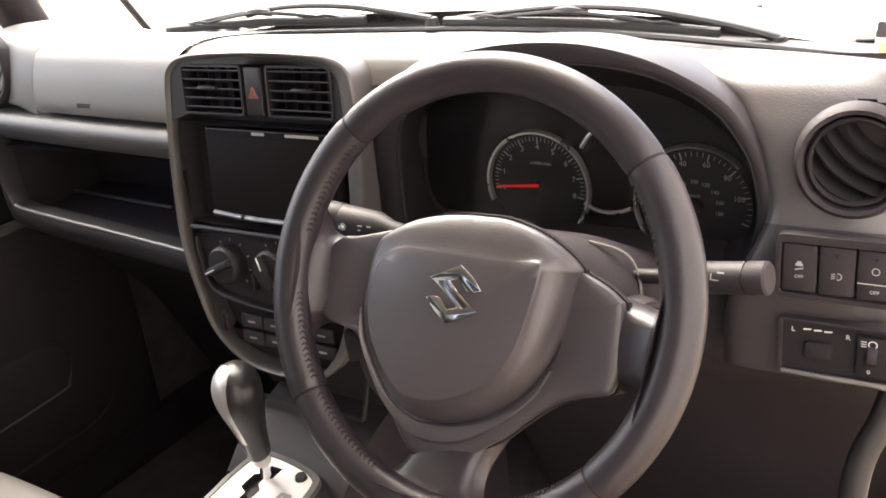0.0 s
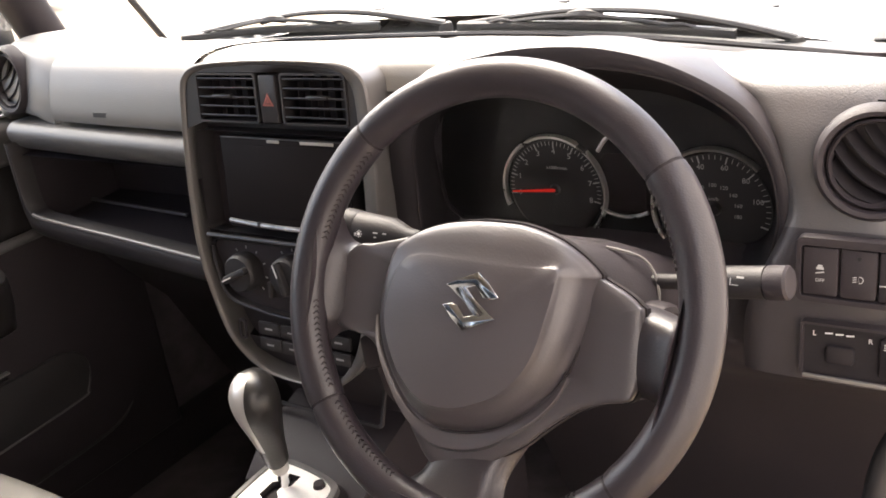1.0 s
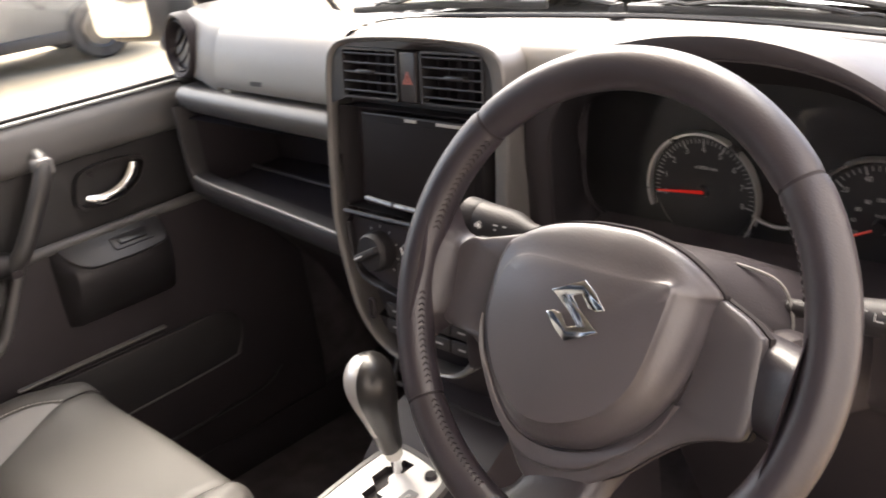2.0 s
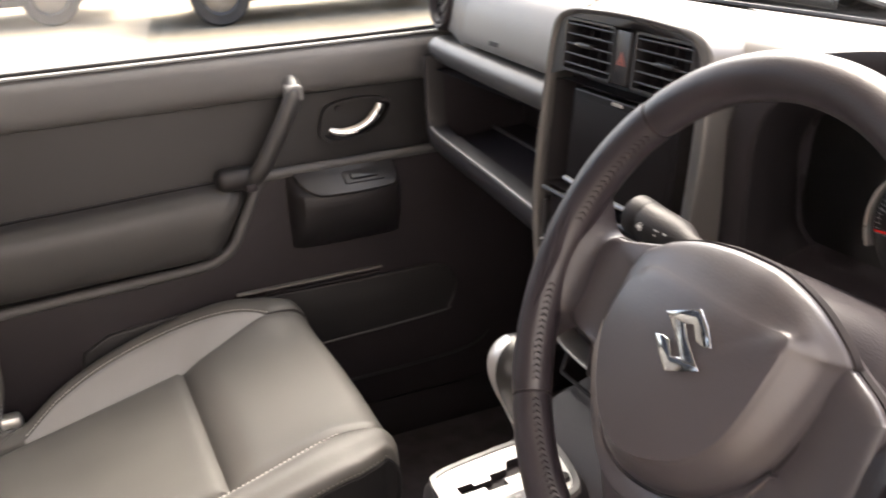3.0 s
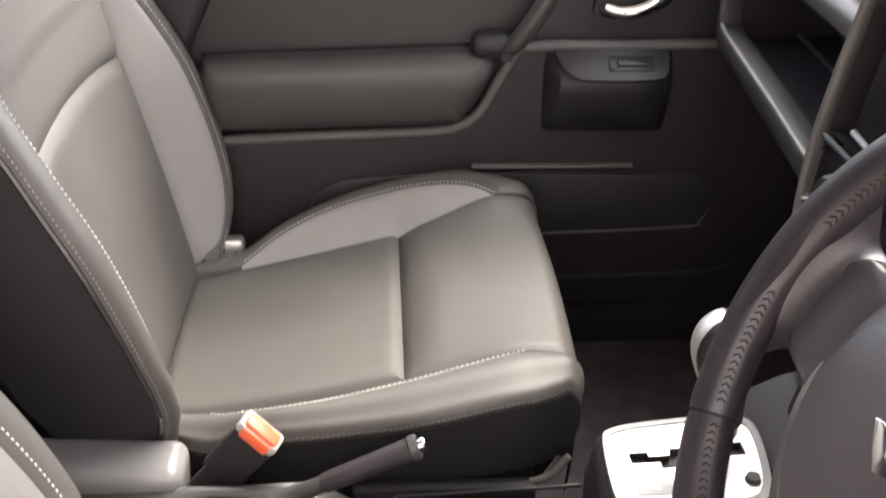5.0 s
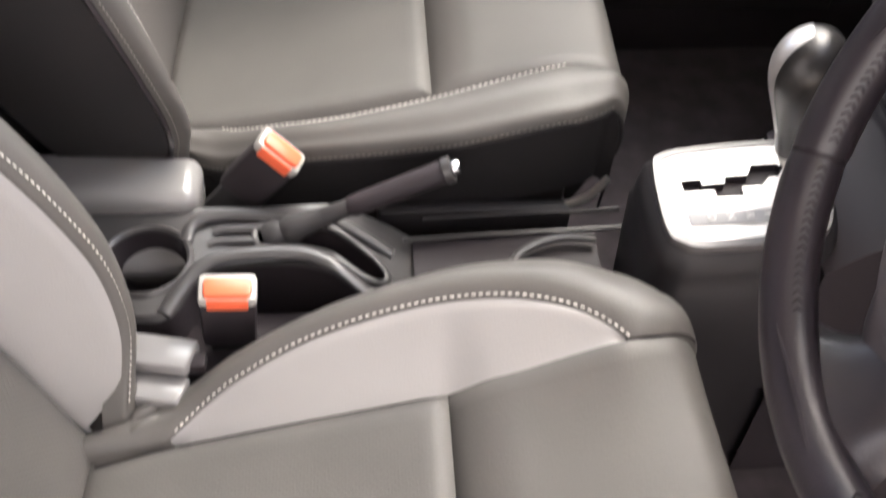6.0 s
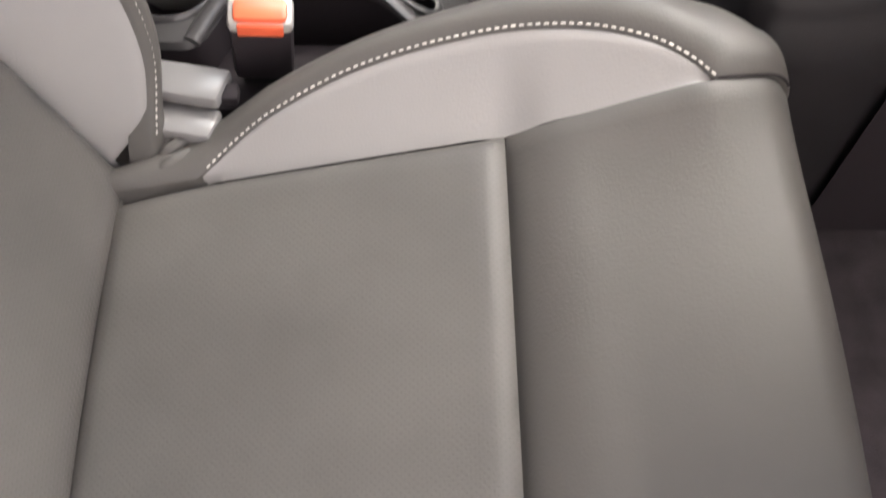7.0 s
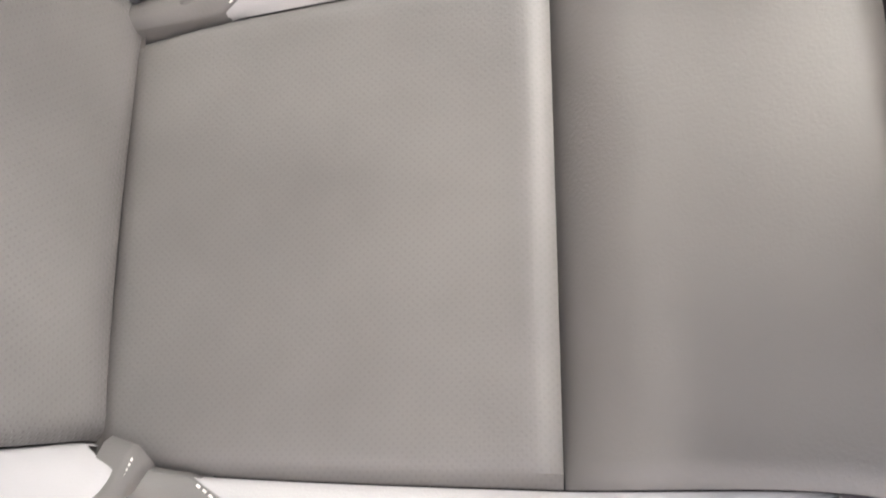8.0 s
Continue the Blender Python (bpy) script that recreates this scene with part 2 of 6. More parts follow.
def circle(r, n=40, cx=0, cy=0, a0=0, a1=360):
    full = abs(a1 - a0) >= 360
    return [(cx + r * math.cos(radians(a0 + (a1 - a0) * k / (n if full else n - 1))), cy + r * math.sin(radians(a0 + (a1 - a0) * k / (n if full else n - 1)))) for k in range(n)]


def tube(pts, r, seg=8, closed=False, bm=None, flat=1.0):
    """A round bar along points; r may be a list."""
    p = [Vector(q) for q in pts]
    n = len(p)
    rows, up = [], None
    for i in range(n):
        a, b = p[(i - 1) % n] if (closed or i) else p[0], p[(i + 1) % n] if (closed or i < n - 1) else p[-1]
        d = (b - a).normalized()
        if up is None:
            up = Vector((0, 0, 1)) if abs(d.z) < 0.9 else Vector((1, 0, 0))
        s = d.cross(up).normalized()
        up = s.cross(d).normalized()
        q = r[i] if isinstance(r, (list, tuple)) else r
        rows.append([p[i] + s * math.cos(2 * math.pi * k / seg) * q + up * math.sin(2 * math.pi * k / seg) * q * flat for k in range(seg)])
    b = skin(rows, close_u=closed, close_v=True, cap=not closed)
    return join(bm, b)


def lathe(profile, n=32, m=None, bm=None, a0=0, a1=360):
    """A turned body from (radius, z) points, about z."""
    full = abs(a1 - a0) >= 360
    k = n if full else n + 1
    rows = [[(r * math.cos(radians(a0 + (a1 - a0) * i / n)), r * math.sin(radians(a0 + (a1 - a0) * i / n)), z) for r, z in profile] for i in range(k)]
    b = skin(rows, close_u=full)
    bmesh.ops.remove_doubles(b, verts=b.verts, dist=1e-6)
    if m is not None:
        b.transform(m)
    return join(bm, b)


def words(text, size, m, bm=None, align="CENTER"):
    """Lettering as a thin flat mesh, in the plane of the pose m."""
    c = bpy.data.curves.new("letters", "FONT")
    c.body, c.size, c.align_x, c.align_y, c.extrude, c.resolution_u = text, size, align, "CENTER", 0.00015, 2
    ob = bpy.data.objects.new("letters", c)
    scene.collection.objects.link(ob)
    me = bpy.data.meshes.new_from_object(ob.evaluated_get(bpy.context.evaluated_depsgraph_get()))
    bpy.data.objects.remove(ob)
    b = bmesh.new()
    b.from_mesh(me)
    b.transform(m)
    return join(bm, b)


def dashes(curve, length, gap, width, height, bm=None):
    """A row of stitches along a curve of (place, normal)."""
    b = bm or bmesh.new()
    pts = [Vector(p) for p, _ in curve]
    nor = [Vector(n) for _, n in curve]
    acc, i = 0.0, 0
    out, nxt = [], 0.0
    for a, c, n in zip(pts, pts[1:], nor):
        d = (c - a).length
        while nxt <= acc + d:
            t = (nxt - acc) / max(d, 1e-9)
            out.append((a.lerp(c, t), (c - a).normalized(), n))
            nxt += length + gap
        acc += d
    for p, d, n in out:
        s = d.cross(n).normalized() * width / 2
        e, u = d * length / 2, n.normalized() * height
        low = [b.verts.new(p + q) for q in (-e - s, e - s, e + s, -e + s)]
        top = [b.verts.new(p + q * 0.7 + u) for q in (-e - s, e - s, e + s, -e + s)]
        b.faces.new(top)
        for k in range(4):
            b.faces.new((low[k], low[(k + 1) % 4], top[(k + 1) % 4], top[k]))
    return b



# ---- ground and yard ----
GROUND_Z, FLOOR_Z = -1.20, -0.66
GRAVEL = mat("pale_sandy_concrete", (0.30, 0.238, 0.160), 0.9, grain=0.8, grain_size=60, vary=0.18, vary_size=0.9)
bm = bmesh.new()
bmesh.ops.create_grid(bm, x_segments=2, y_segments=2, size=400)
bm.transform(at(0, 0, GROUND_Z))
tagged(link("ground", bm, GRAVEL), "pale sandy concrete yard in bright daylight", "ground", kind="structure")


# ---- car shell ----
def structure(name, bm, material, label, smooth=40):
    return tagged(link(name, bm, material, smooth=smooth), label, name.split("_")[0], kind="structure")


structure("floor", rbox(1.30, 2.7, 0.04, 0.01, at(0, -0.55, FLOOR_Z - 0.02)), CARPET, "black carpeted cabin floor")
structure("firewall", skin([[(x, 0.80, -0.70), (x, 0.72, -0.45), (x, 0.62, -0.2), (x, 0.56, 0.06)] for x in (-0.64, -0.2, 0.2, 0.64)]), CARPET, "black carpeted bulkhead in front of the footwells")
structure("ceiling", rbox(1.24, 2.2, 0.05, 0.02, at(0, -0.87, 0.68)), HEADLINER, "pale grey fabric headliner")
structure("wall_rear", rbox(1.24, 0.05, 0.72, 0.02, at(0, -1.90, -0.31)), DASH_LOW, "dark plastic tailgate trim behind the rear seats")
structure("window_rear", rbox(1.16, 0.004, 0.56, 0.0, at(0, -1.91, 0.33)), TINTED, "dark tinted rear window", 0)
for s, nm in ((-1, "left"), (1, "right")):
    pane = structure("window_%s_quarter" % nm, rbox(0.004, 1.02, 0.54, 0.0, at(s * 0.648, -1.26, 0.325)), TINTED, "dark tinted rear quarter window", 0)
    pane.visible_shadow = True
    structure("wall_%s_quarter" % nm, rbox(0.06, 1.15, 0.72, 0.02, at(s * 0.66, -1.30, -0.31)), DASH_LOW, "dark plastic rear quarter trim")
    structure("trim_%s_sill" % nm, rbox(0.09, 1.35, 0.13, 0.02, at(s * 0.665, -0.05, -0.64)), BLACK, "black plastic door sill trim")
    structure("trim_%s_roof_rail" % nm, rbox(0.06, 2.2, 0.08, 0.02, at(s * 0.625, -0.87, 0.635)), HEADLINER, "pale grey roof rail trim")
    structure("wall_%s_footwell" % nm, rbox(0.03, 0.46, 0.72, 0.01, at(s * 0.655, 0.625, -0.34)), CARPET, "black carpeted side of the footwell")
    structure("pillar_%s_rear" % nm, rbox(0.06, 0.12, 0.70, 0.02, at(s * 0.64, -1.80, 0.32)), HEADLINER, "pale grey rear pillar trim")
    structure("pillar_%s_middle" % nm, tube(catmull([(s * 0.66, -0.72, 0.03), (s * 0.655, -0.71, 0.2), (s * 0.625, -0.69, 0.62)], 5), 0.045, 10), BLACK, "dark centre pillar trim beside the door")
    structure("pillar_%s_front" % nm, tube(catmull([(s * 0.652, 0.46, 0.0), (s * 0.648, 0.40, 0.10), (s * 0.625, 0.29, 0.34), (s * 0.60, 0.16, 0.64)], 6), 0.034, 12), BLACK, "dark windscreen pillar trim")

# windscreen with its rubber edge
rows = []
for j in range(9):
    t = j / 8
    w = 0.62 + (0.575 - 0.62) * t
    rows.append([(w * (2 * i / 12 - 1), 0.60 - 0.40 * t + 0.05 * (1 - (2 * i / 12 - 1) ** 2), 0.075 + 0.565 * t - 0.037 * max(0, 2 * i / 12 - 1) ** 1.5 * (1 - t) ** 2) for i in range(13)])
bm = skin(rows)
rows0 = rows[0]
windscreen = tagged(link("windscreen", bm, GLASS), "clear curved windscreen glass in front of the dashboard", "windscreen", kind="structure")
windscreen.visible_shadow = False
edge = [Vector(r[0]) for r in rows]
part("windscreen_seal", tube(edge, 0.006, 6), RUBBER, windscreen, "black rubber edge seal")
part("windscreen_seal", tube([Vector((-p.x, p.y, p.z)) for p in edge], 0.006, 6), RUBBER, windscreen)

# bonnet, scuttle and wipers
bonnet = thing("bonnet", at(0, 0.72, 0.048), "glossy pale painted bonnet beyond the windscreen", "bonnet")
rows = []
for j in range(13):
    t = j / 12
    rows.append([(0.70 * (2 * i / 20 - 1), -0.02 + 1.05 * t - 0.05 * (2 * i / 20 - 1) ** 2, 0.03 - 0.07 * t ** 2 - 0.05 * abs(2 * i / 20 - 1) ** 4 - 0.03 * max(0, 2 * i / 20 - 1) * (1 - t) ** 2 + (0.012 if abs(2 * i / 20 - 1) < 0.55 else 0)) for i in range(21)])
top = [[(x, y, z) for x, y, z in r] for r in rows]
b = skin(top)
skin([[(x, y, z) for x, y, z in rows[-1]], [(x, y + 0.06, z - 0.10) for x, y, z in rows[-1]], [(x, y + 0.06, z - 0.6) for x, y, z in rows[-1]]], bm=b)
for e in (0, -1):
    skin([[r[e] for r in rows], [(r[e][0] * 1.04, r[e][1], r[e][2] - 0.08) for r in rows], [(r[e][0] * 1.08, r[e][1], r[e][2] - 0.5) for r in rows]], bm=b)
bmesh.ops.remove_doubles(b, verts=b.verts, dist=1e-5)
part("bonnet_skin", b, PAINT, bonnet)
part("scuttle_panel", skin([[(0.68 * k, -0.13 + 0.05 * (1 - k * k), 0.012 - 0.03 * max(0, k) ** 1.2), (0.68 * k, -0.09 + 0.05 * (1 - k * k), 0.020 - 0.03 * max(0, k) ** 1.2), (0.68 * k, -0.04 + 0.05 * (1 - k * k), 0.016 - 0.03 * max(0, k) ** 1.2), (0.68 * k, 0.02, -0.03 * max(0, k) ** 1.2)] for k in [i / 8 - 1 for i in range(17)]]), SCUTTLE, bonnet, "grey plastic scuttle panel under the wipers")
part("windscreen_seal", tube([Vector(p) + Vector((0, -0.004, -0.002)) for p in rows0], 0.0040, 6), RUBBER, windscreen, "black rubber seal along the foot of the glass")

cowl = lambda k: -0.060 + 0.05 * (1 - k * k)
sink = lambda k: 0.006 * k - 0.046 * max(0, k) ** 1.1
prof = ((0.0, 0.010), (0.012, 0.026), (0.030, 0.033), (0.055, 0.032), (0.075, 0.020))
part("cowl_panel", skin([[(0.66 * k, cowl(k) + y, z + sink(k)) for y, z in prof] for k in [i / 12 - 1 for i in range(25)]]), SCUTTLE, bonnet, "weathered grey cowl panel behind the bonnet")
for i in range(26):
    k = -0.86 + 1.72 * i / 25
    if abs(k + 0.12) < 0.10 or abs(k - 0.66) < 0.08:
        continue
    part("cowl_slot", rbox(0.030, 0.022, 0.004, 0.0015, pose(0.66 * k, cowl(k) + 0.020, 0.0312 + sink(k), 16, 0, 0), 1), RUBBER, bonnet)
for x in (-0.30, 0.05, 0.36):
    part("washer_jet", rbox(0.018, 0.014, 0.010, 0.003, at(x, 0.075, 0.040 + sink(x / 0.66))), RUBBER, bonnet, "black washer jet")


def wiper(m, arm, blade):
    """A wiper lying on the glass: arm and blade as (x, height) along the foot of the screen, pivot first."""
    glass_y = lambda x, z: 0.60 + 0.05 * (1 - (x / 0.62) ** 2) - 0.708 * (z - 0.075)
    w = thing("windscreen_wiper", m, "black windscreen wiper resting at the foot of the glass", "wiper", "windscreen wipers")
    o = m.translation
    on = lambda q, off, up=0.0: catmull([(x - o.x, glass_y(x, z) + off - o.y, z + up - o.z) for x, z in q], 8)
    pts = on(arm, 0.026)
    part("arm", tube(pts, [0.0085 - 0.0042 * i / (len(pts) - 1) for i in range(len(pts))], 8, flat=0.7), RUBBER, w)
    part("pivot_cap", lathe([(0, 0.004), (0.009, 0.002), (0.011, -0.006), (0.011, -0.02)], 16, Matrix.Translation(pts[0])), RUBBER, w)
    part("blade", tube(on(blade, 0.008), 0.0042, 8, flat=1.5), RUBBER, w)
    part("spring_strip", tube(on(blade, 0.011, 0.0055), 0.0014, 6), STEEL, w, "bright metal spring strip of the blade")
    (x0, z0), (x1, z1) = blade[0], blade[-1]
    lerp = lambda k, h: (x0 + (x1 - x0) * k, z0 + (z1 - z0) * k + h + 0.004 * (1 - (2 * k - 1) ** 2))
    part("blade_bridge", tube(on([lerp(0.18, 0.004), lerp(0.34, 0.012), lerp(0.5, 0.017), lerp(0.66, 0.012), lerp(0.82, 0.004)], 0.013), 0.0030, 6), RUBBER, w)
    for k in (0.18, 0.82):
        part("claw", tube(on([lerp(k - 0.07, 0.003), lerp(k, 0.009), lerp(k + 0.07, 0.003)], 0.012), 0.0024, 6), RUBBER, w)
    hub = on([lerp(0.44, 0.015), lerp(0.5, 0.019), lerp(0.56, 0.015)], 0.018)
    part("clip", tube(hub, 0.0062, 8), RUBBER, w)
    return w


wiper(at(0.423, 0.645, 0.052), [(0.423, 0.054), (0.356, 0.073), (0.27, 0.091), (0.20, 0.098), (0.128, 0.099), (0.04, 0.093), (-0.056, 0.083)], [(0.355, 0.064), (0.176, 0.077), (-0.053, 0.082)])
wiper(at(-0.085, 0.65, 0.085), [(-0.085, 0.084), (-0.135, 0.094), (-0.217, 0.109), (-0.307, 0.114), (-0.39, 0.109), (-0.471, 0.101), (-0.585, 0.086)], [(-0.19, 0.088), (-0.392, 0.090), (-0.590, 0.083)])

# paper sticker inside the lower corner of the glass
stk = thing("windscreen_sticker", pose(0.574, 0.575, 0.066, 55, 0, 0), "small paper label stuck inside the lower corner of the windscreen", "sticker")
part("paper", prism(rrect(0.055, 0.05, 0.003), 0.0006, 0), WHITE_MARK, stk)
part("dark_header", prism(rrect(0.055, 0.018, 0.002, cy=0.017), 0.0004, 0, at(0, 0, 0.0006)), BLACK, stk)
part("yellow_band", prism(rrect(0.03, 0.016, 0.002, cx=-0.008, cy=-0.006), 0.0004, 0, at(0, 0, 0.0006)), mat("yellow_print", (0.52, 0.30, 0.16), 0.6), stk)

# ---- dashboard ----
dash = thing("dashboard", at(0, 0.30, -0.15), "grey moulded plastic dashboard with open shelf and round vents", "dashboard")


def dpart(name, b, material, label="", smooth=40):
    b.transform(at(0, -0.30, 0.15))
    return part(name, b, material, dash, label, smooth)


FRONT = [(-0.63, 0.030), (-0.58, 0.022), (-0.50, 0.014), (-0.40, 0.006), (-0.32, 0.0), (-0.15, -0.010)]


def pad_rows(prof, x0, x1, n, fade=0.5):
    rows = []
    for i in range(n + 1):
        x = x0 + (x1 - x0) * i / n
        f = interp(x, FRONT)
        rows.append([(x, y + f * max(0, min(1, (fade - y) / (fade - 0.21))), z) for y, z in prof])
    return rows


prof = [(p.x, p.y) for p in catmull([(0.56, 0.06, 0), (0.50, 0.094, 0), (0.42, 0.116, 0), (0.34, 0.131, 0), (0.275, 0.137, 0), (0.238, 0.128, 0), (0.222, 0.104, 0), (0.214, 0.076, 0), (0.2125, 0.057, 0), (0.221, 0.050, 0), (0.262, 0.049, 0)], 4)]
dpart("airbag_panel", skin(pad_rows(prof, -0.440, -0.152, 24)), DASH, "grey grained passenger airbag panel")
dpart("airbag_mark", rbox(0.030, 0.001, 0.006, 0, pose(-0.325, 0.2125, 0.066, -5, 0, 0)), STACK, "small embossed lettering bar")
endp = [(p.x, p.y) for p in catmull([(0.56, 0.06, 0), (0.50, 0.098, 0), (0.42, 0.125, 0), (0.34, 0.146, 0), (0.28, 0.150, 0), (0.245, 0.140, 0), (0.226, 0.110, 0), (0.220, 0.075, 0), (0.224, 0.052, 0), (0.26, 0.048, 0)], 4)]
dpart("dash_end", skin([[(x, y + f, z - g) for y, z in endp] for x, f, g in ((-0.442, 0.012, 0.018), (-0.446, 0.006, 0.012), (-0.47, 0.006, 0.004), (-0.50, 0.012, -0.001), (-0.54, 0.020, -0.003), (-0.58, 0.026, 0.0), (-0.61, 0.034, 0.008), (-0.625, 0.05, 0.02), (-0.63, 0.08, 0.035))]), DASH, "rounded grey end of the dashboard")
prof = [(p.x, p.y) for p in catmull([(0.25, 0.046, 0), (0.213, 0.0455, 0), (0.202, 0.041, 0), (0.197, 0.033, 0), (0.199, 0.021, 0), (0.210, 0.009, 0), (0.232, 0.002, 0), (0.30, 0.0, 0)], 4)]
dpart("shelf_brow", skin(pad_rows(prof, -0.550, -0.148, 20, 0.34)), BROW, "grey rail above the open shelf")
b = skin([[(x, 0.22, -0.001), (x, 0.365, -0.003), (x, 0.37, -0.105), (x, 0.215, -0.112)] for x in (-0.5415, -0.145)])
skin([[(-0.5415, 0.222, 0.004), (-0.5415, 0.365, 0.002)], [(-0.5415, 0.236, -0.112), (-0.5415, 0.37, -0.105)]], bm=b)
skin([[(-0.145, 0.19, -0.001), (-0.145, 0.365, -0.003)], [(-0.145, 0.19, -0.112), (-0.145, 0.37, -0.105)]], bm=b)
dpart("shelf_tray", b, BLACK, "black open shelf recess")
dpart("shelf_rib", rbox(0.235, 0.006, 0.005, 0.002, pose(-0.43, 0.308, -0.103, 0, 0, -4)), DASH_MID, "raised rib on the shelf floor")
# frame of the open shelf: down the outer end, round the corner and along below the opening
FRY = [(-0.568, 0.226), (-0.556, 0.209), (-0.540, 0.203), (-0.45, 0.195), (-0.30, 0.183), (-0.145, 0.169)]
sin_ = catmull([(-0.540, 0.020, 0), (-0.5405, -0.030, 0), (-0.540, -0.062, 0), (-0.535, -0.080, 0), (-0.520, -0.0885, 0), (-0.45, -0.0920, 0), (-0.30, -0.0955, 0), (-0.145, -0.0990, 0)], 6)
sout = catmull([(-0.563, 0.020, 0), (-0.566, -0.030, 0), (-0.567, -0.070, 0), (-0.562, -0.105, 0), (-0.540, -0.122, 0), (-0.45, -0.128, 0), (-0.30, -0.132, 0), (-0.145, -0.136, 0)], 6)
rows = []
for p, q in zip(sin_, sout):
    row = []
    for t, dy in ((-0.02, 0.030), (0.0, 0.006), (0.05, 0.0015), (0.14, 0.0), (0.4, 0.0), (0.7, 0.003), (0.88, 0.008), (0.98, 0.018), (1.0, 0.05)):
        w = p.lerp(q, t)
        row.append((w.x, interp(w.x, FRY) + dy, w.y))
    rows.append(row)
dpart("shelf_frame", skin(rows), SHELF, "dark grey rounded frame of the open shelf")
lip = [(p.x, interp(p.x, FRY) + 0.0035, p.y + 0.0008) for p in sin_[22:]]
dpart("shelf_lip", tube(lip, 0.0026, 10), DASH, "pale rounded lip of the open shelf")
rows = []
for i in range(15):
    x = -0.562 + 0.422 * i / 14
    f = 0.018 - 0.038 * (i / 14)
    rows.append([(x, 0.222 + f, -0.110), (x, 0.212 + f, -0.122), (x, 0.222 + f, -0.145), (x, 0.32, -0.20), (x, 0.42, -0.32), (x, 0.55, -0.60)])
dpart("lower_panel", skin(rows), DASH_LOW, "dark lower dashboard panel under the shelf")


def round_vent(m, turn):
    v = part("round_vent", lathe([(0.049, -0.012), (0.0475, 0.002), (0.044, 0.006), (0.0405, 0.005), (0.039, 0.0), (0.0385, -0.03)], 48), DASH_LOW, dash, "round dark air vent with curved vanes")
    v.matrix_local = at(0, -0.30, 0.15) @ m
    part("inner_ring", lathe([(0.0375, -0.03), (0.0375, 0.001), (0.0355, 0.003), (0.0335, 0.0), (0.033, -0.03)], 40), BLACK, v)
    part("duct", lathe([(0.0, -0.028), (0.034, -0.028)], 32), BLACK, v)
    for k in range(4):
        o = -0.021 + 0.014 * k
        rows = []
        for i in range(13):
            s = 2 * i / 12 - 1
            w = math.sqrt(max(0.0336 ** 2 - o * o, 1e-6))
            x = s * w * 0.99
            bow = 0.007 * (1 - s * s)
            rows.append([(x, o - bow + 0.004, -0.018), (x, o - bow - 0.003, -0.002), (x, o - bow - 0.0045, -0.003), (x, o - bow + 0.002, -0.019)])
        b = skin(rows, close_v=True, cap=True)
        b.transform(pose(0, 0, 0, 0, 0, turn))
        part("vane", b, HOOD_IN, v)
    return v


round_vent(pose(-0.545, 0.238, 0.103, 84, 0, -6), 40)
round_vent(pose(0.596, 0.196, 0.058, 84, 0, 6) @ Matrix.Scale(0.93, 4), -38)

# driver's side
A_OUT = [(0.122, -0.070), (0.124, -0.03), (0.128, 0.02), (0.140, 0.075), (0.19, 0.124), (0.275, 0.146), (0.347, 0.1505), (0.400, 0.1440), (0.447, 0.1290), (0.4925, 0.1030), (0.5150, 0.0755), (0.5270, 0.0475), (0.5330, 0.015), (0.532, -0.012), (0.522, -0.045), (0.502, -0.072)]
A_LIP = [(0.160, -0.070), (0.157, -0.04), (0.159, 0.01), (0.168, 0.060), (0.205, 0.100), (0.280, 0.1240), (0.347, 0.1300), (0.400, 0.1270), (0.447, 0.1150), (0.4860, 0.0915), (0.5060, 0.0660), (0.5160, 0.0440), (0.5210, 0.015), (0.520, -0.010), (0.510, -0.042), (0.490, -0.068)]
A_IN = [(0.152, -0.066), (0.131, -0.048), (0.127, -0.01), (0.130, 0.036), (0.160, 0.066), (0.26, 0.082), (0.33, 0.085), (0.385, 0.082), (0.430, 0.068), (0.462, 0.046), (0.482, 0.020), (0.491, 0.0), (0.494, -0.018), (0.490, -0.044), (0.478, -0.060), (0.458, -0.066)]
ao, al, ai = ([(p.x, p.y) for p in catmull([(x, z, 0) for x, z in q], 5)] for q in (A_OUT, A_LIP, A_IN))
cxz = (0.32, 0.0)
grow = lambda q, k, dz=0: [(cxz[0] + (x - cxz[0]) * k, cxz[1] + (z - cxz[1]) * k + dz) for x, z in q]
mixp = lambda p, q, t: [(a[0] + (b_[0] - a[0]) * t, a[1] + (b_[1] - a[1]) * t) for a, b_ in zip(p, q)]
lift = lambda q, y, lean=0.0: [(x, y - lean * max(0, z), z) for x, z in q]
dpart("cluster_hood_inner", skin([lift(ai, 0.304), lift(grow(ai, 1.012), 0.300), lift(mixp(ai, al, 0.55), 0.262, 0.03), lift(mixp(ai, al, 0.9), 0.226, 0.05), lift(al, 0.212, 0.06)]), HOOD_IN, "black inside of the instrument hood")
dpart("hood_edge", tube([(x, y - 0.001, z) for x, y, z in lift(ai, 0.300)[:17]], 0.0011, 6), DASH_LOW, "thin edge along the foot of the hood opening")
dpart("hood_groove", tube([(x, y - 0.001, z) for x, y, z in lift(al, 0.2095, 0.06)], 0.0013, 6), THREAD, "thin groove along the hood's edge")
dpart("hood_face", skin([lift(al, 0.213, 0.06), lift(mixp(al, ao, 0.06), 0.2085, 0.06), lift(mixp(al, ao, 0.3), 0.2065, 0.06), lift(mixp(al, ao, 0.7), 0.2065, 0.06), lift(mixp(al, ao, 0.92), 0.2085, 0.06)]), HOOD_FACE, "dark front face of the instrument hood")
